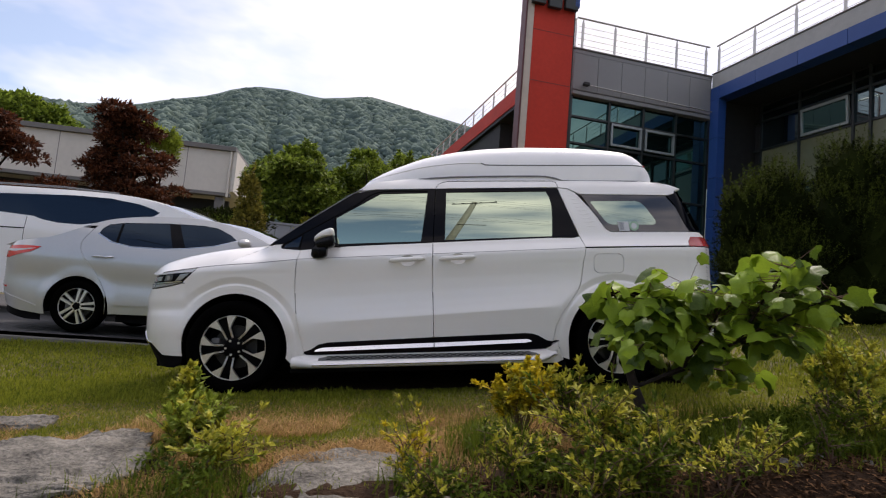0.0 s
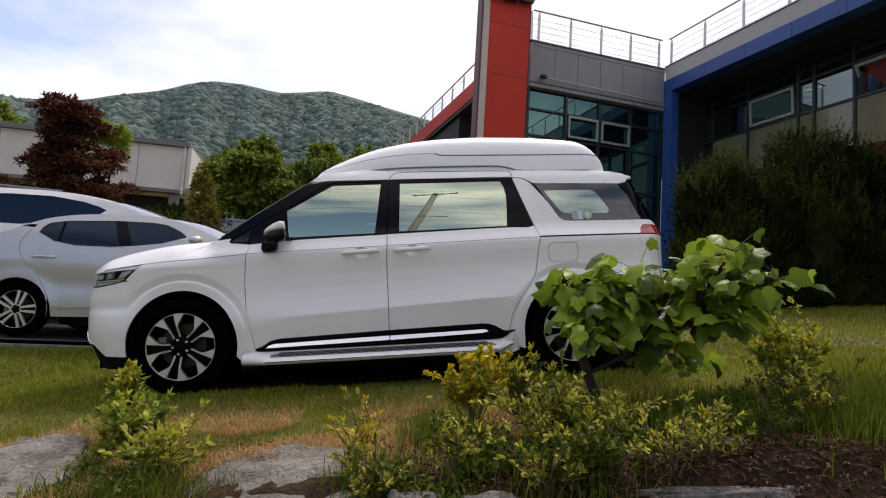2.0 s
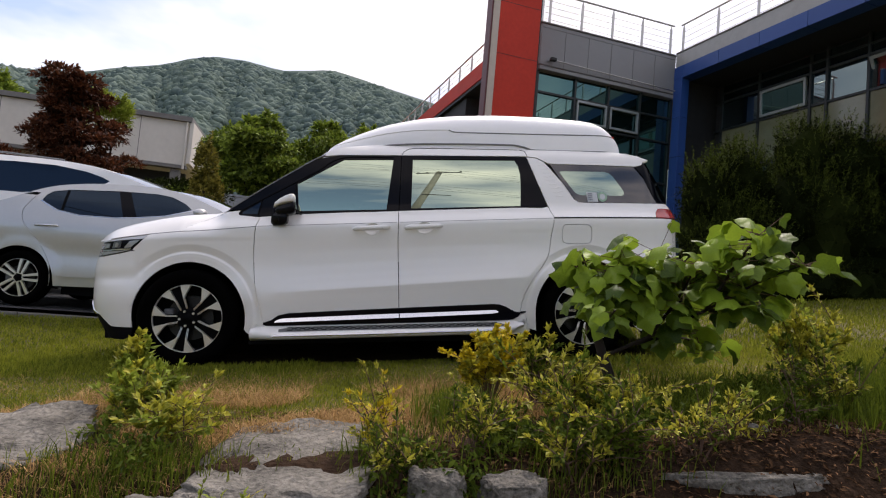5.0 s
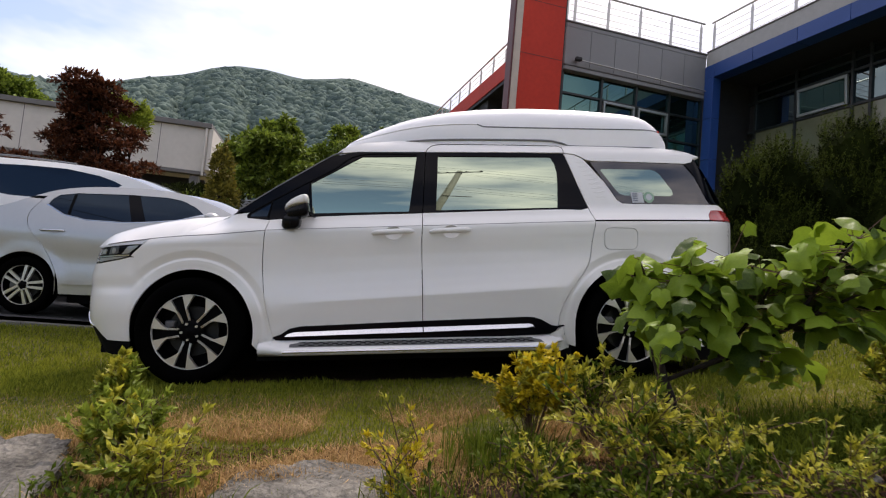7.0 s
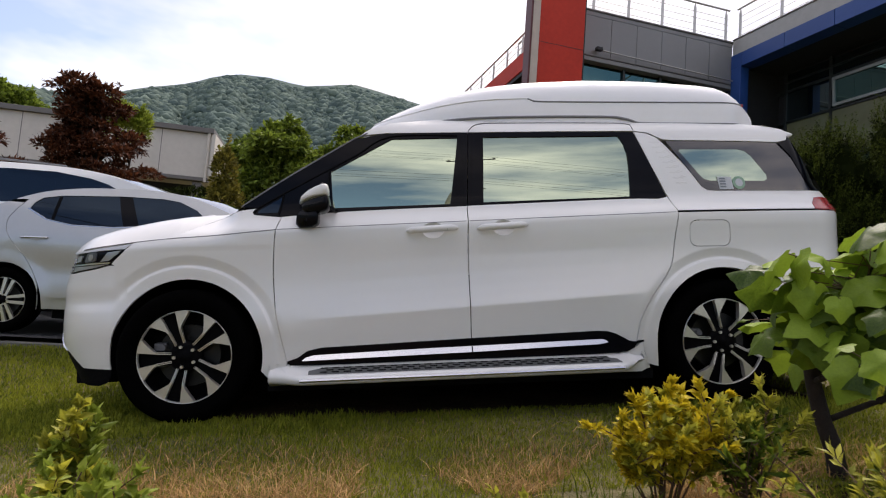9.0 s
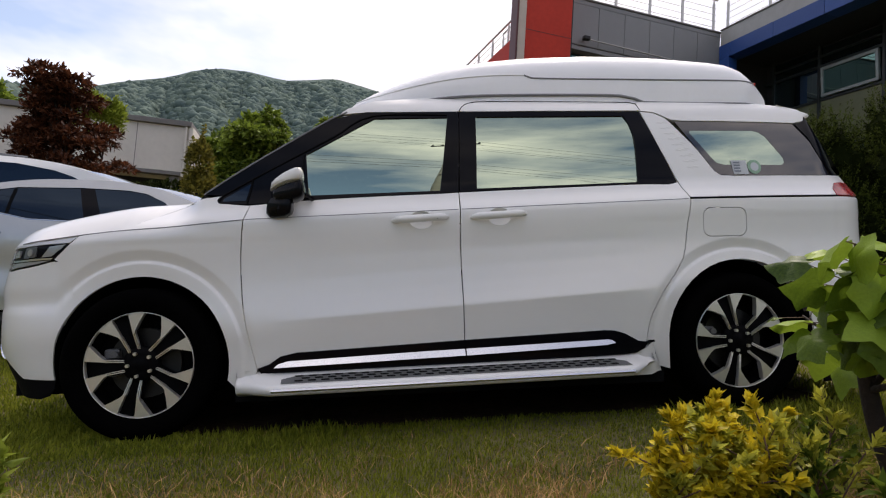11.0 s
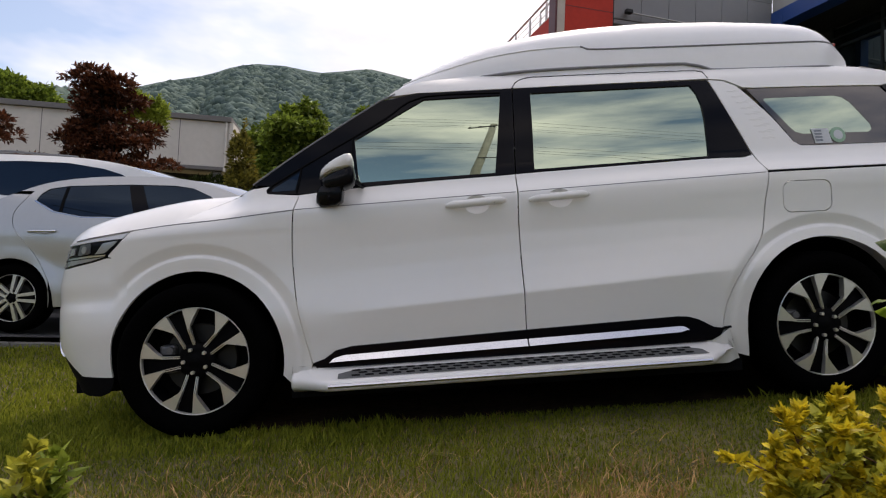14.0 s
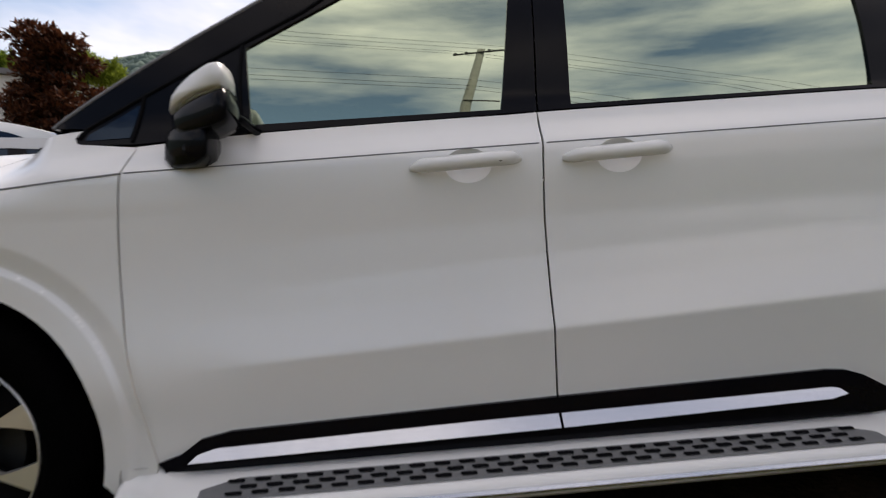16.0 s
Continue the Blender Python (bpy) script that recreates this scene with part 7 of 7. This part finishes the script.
tree("spreading_conifer", -4.6, 9.2, 0.0, "low spreading dark green conifer beside the hall", "shrub", 1.6, 0.06, [(0, 0, 2.2, 1.0, 0.6, 0.28), (-0.9, 0, 1.9, 0.8, 0.6, 0.25), (0.4, 0, 1.6, 1.0, 0.7, 0.35), (-0.4, 0, 1.2, 1.2, 0.8, 0.4)], 8000, 0.10, 0.016, M_PINE, 45, up_bias=0.1)

GREEN = "leafy green broadleaved tree"
GT = "trees behind the fence"
for i, (x, y, h, wdt, m_) in enumerate(((-3.75, 12.6, 4.9, 1.15, M_TREE), (-2.9, 13.2, 4.2, 1.2, M_TREE), (-1.9, 14.5, 5.3, 1.4, M_TREE), (-0.4, 15.5, 5.9, 1.5, M_TREE), (1.4, 17.0, 6.2, 1.8, M_TREE), (-5.4, 16.5, 5.4, 1.4, M_TREE))):
    rng = np.random.default_rng(50 + i)
    blobs = [(0, 0, h * 0.66, wdt * 0.7, wdt * 0.7, h * 0.24)] + [(q * wdt, rng.normal(-0.1, wdt * 0.4), h * (0.95 - 0.42 * abs(q) ** 1.6 - 0.35 * rng.uniform() ** 1.6), wdt * rng.uniform(0.20, 0.36), wdt * 0.35, h * rng.uniform(0.04, 0.08)) for q in rng.uniform(-1.15, 1.15, 26)]
    tree("broadleaf_tree", x, y, 0.2, GREEN, "tree", h * 0.6, 0.10, blobs, 10000, 0.17, 0.045, m_, 60 + i, up_bias=0.2, shell=0.5, shoots=40, droop=0.35, group=GT)
crown_hedge = empty("creeper_hedge", pose(-2.2, 12.2, 2.3), "pale green creeper spilling over the fence", "hedge")
crown("foliage", [(k * 0.8 - 0.8, 0.1, 0.15 + 0.1 * math.sin(k * 2), 0.7, 0.4, 0.35) for k in range(7)], 8000, 0.13, 0.034, M_LIME_LEAF, crown_hedge, seed=70)
tree("far_tree", -30.2, 38.3, -1.5, "tall dark green trees behind the hall", "tree", 9, 0.35, [(0, 0, 12.3, 4.8, 3.5, 2.4), (4.8, 0, 10.5, 3.9, 3, 1.9), (-4.5, 0, 12.6, 4.5, 3, 2.4), (8.4, 0, 9.2, 2.6, 3, 1.1), (-2.0, 0, 13.5, 2.0, 2, 1.6), (2.6, 0, 12.4, 1.8, 2, 1.4)], 20000, 0.42, 0.11, M_TREE, 71)

# ---- wooded mountain ----
# behind the viewpoint the ridge is unseen, added to block the low sky
AZ = [-180, -110, -70, -45, -33.3, -30, -26.6, -24.2, -20.6, -18.4, -16.5, -13.7, -10.5, -7.8, -5.8, -3.5, 1.2, 3.6, 12, 25, 45, 70, 110, 180]
EL = [7.0, 9.0, 10.5, 12.4, 13.4, 13.9, 14.6, 15.6, 16.7, 17.75, 18.3, 18.5, 18.25, 18.7, 19.1, 18.8, 17.95, 17.5, 15.8, 13, 10, 8, 8, 7]


def slope(az, t):
    """A place on the mountain: az in degrees, t from its foot to its ridge."""
    d = 110 + 230 * t
    top = math.tan(radians(float(np.interp(az, AZ, EL)))) * 340
    z = top * (t ** 0.85) * (0.93 + 0.07 * t) + (8 * noise.noise((az * 0.11, t * 3.2, 0.5)) + 9 * noise.noise((az * 0.34 + t, t * 1.1, 4.5)) + 4 * noise.noise((az * 0.8, t * 5, 9.0))) * math.sin(math.pi * min(1, t))
    a_ = radians(az)
    return (d * math.sin(a_), d * math.cos(a_) - 4, z)


mv, mf = [], []
NA, NT = 300, 46
for j in range(NT):
    for i in range(NA):
        mv.append(slope(-180 + 360 * i / (NA - 1), j / (NT - 1) * 1.06 if j < NT - 1 else 1.1))
for j in range(NT - 1):
    for i in range(NA - 1):
        mf.append((j * NA + i, j * NA + i + 1, (j + 1) * NA + i + 1, (j + 1) * NA + i))
mountain = tagged(sheet("mountain", mv, mf, M_HAZY_WOODS), "broad mountain covered in dense woods, haze put into their blue-green colour", "mountain", kind="structure")
ico = bmesh.new()
bmesh.ops.create_icosphere(ico, subdivisions=1, radius=1)
iv = np.array([v_.co for v_ in ico.verts])
ifc = np.array([[v_.index for v_ in f_.verts] for f_ in ico.faces])
ico.free()
rng = np.random.default_rng(99)
NB = 46000
az = rng.uniform(-44, 16, NB)
tt = rng.uniform(0.02, 1.0, NB) ** 0.8
cen = np.array([slope(a_, t_) for a_, t_ in zip(az, tt)])
grove = np.array([noise.noise((a_ * 0.5, t_ * 9.0, 2.0)) for a_, t_ in zip(az, tt)])
size = (0.8 + 1.8 * rng.uniform(0, 1, NB) ** 2.2) * (0.8 + 0.4 * tt) * (1 + 0.6 * grove) * np.where(tt > 0.93, 0.7, 1.0)
cen[:, 2] += size * rng.uniform(-0.3, 0.45, NB)
bump = 1 + rng.normal(0, 0.13, (NB, len(iv)))
wv = cen[:, None, :] + iv[None] * (size[:, None] * bump)[:, :, None] * np.array((1.0, 1.0, 0.85))
wf = (np.arange(NB)[:, None, None] * len(iv) + ifc[None]).reshape(-1, 3)
tagged(sheet("mountain_woods", wv.reshape(-1, 3), wf, M_HAZY_WOODS, None, True), "countless rounded tree crowns covering the mountain, paled for haze", "woods", kind="stuff")

# ---- power pole and lines on the near side of the place, seen in the windows ----
pole = empty("power_pole", pose(0.0, -11.0, -0.7, 0, 4.4, 0), "grey concrete power pole with a cross-arm", "pole")
part("shaft", tube_bm([(0, 0, 0), (0, 0, 13.6)], 0.17, 14, 0.65), M_POLE, pole, "", True)
arm_turn = pose(0, 0.12, 13.2, 0, 0, 26)
part("cross_arm", box_bm(-0.85, 0.85, -0.045, 0.045, -0.05, 0.05, 0.01, arm_turn), M_CABLE, pole)
for x in (-0.8, -0.45, 0.25, 0.8):
    part("insulator", rod_bm(arm_turn @ Vector((x, 0, 0.05)), arm_turn @ Vector((x, 0, 0.22)), 0.05, 0.035), M_CABLE, pole)
part("low_arm", box_bm(-0.1, 0.8, 0.10, 0.17, 8.9, 8.97, 0.01), M_CABLE, pole)
wires = empty("power_lines", pose(1.05, -11.0, 0), "thin black power lines sagging from the pole", "cable")
for x, y, z in ((-0.75, -0.25, 12.7), (-0.4, -0.1, 12.7), (0.22, 0.2, 12.7), (0.72, 0.48, 12.7), (-0.3, 0.1, 9.9), (-0.3, 0.1, 9.4), (-0.3, 0.1, 9.1)):
    for side in (-1, 1):
        pts = [(x + side * 36 * t, y + (11 if side < 0 else -13) * t, z - 1.3 * 4 * t * (1 - t) * 0.6) for t in np.linspace(0, 1, 14)]
        part("wire", tube_bm(pts, 0.014, 4), M_CABLE, wires)
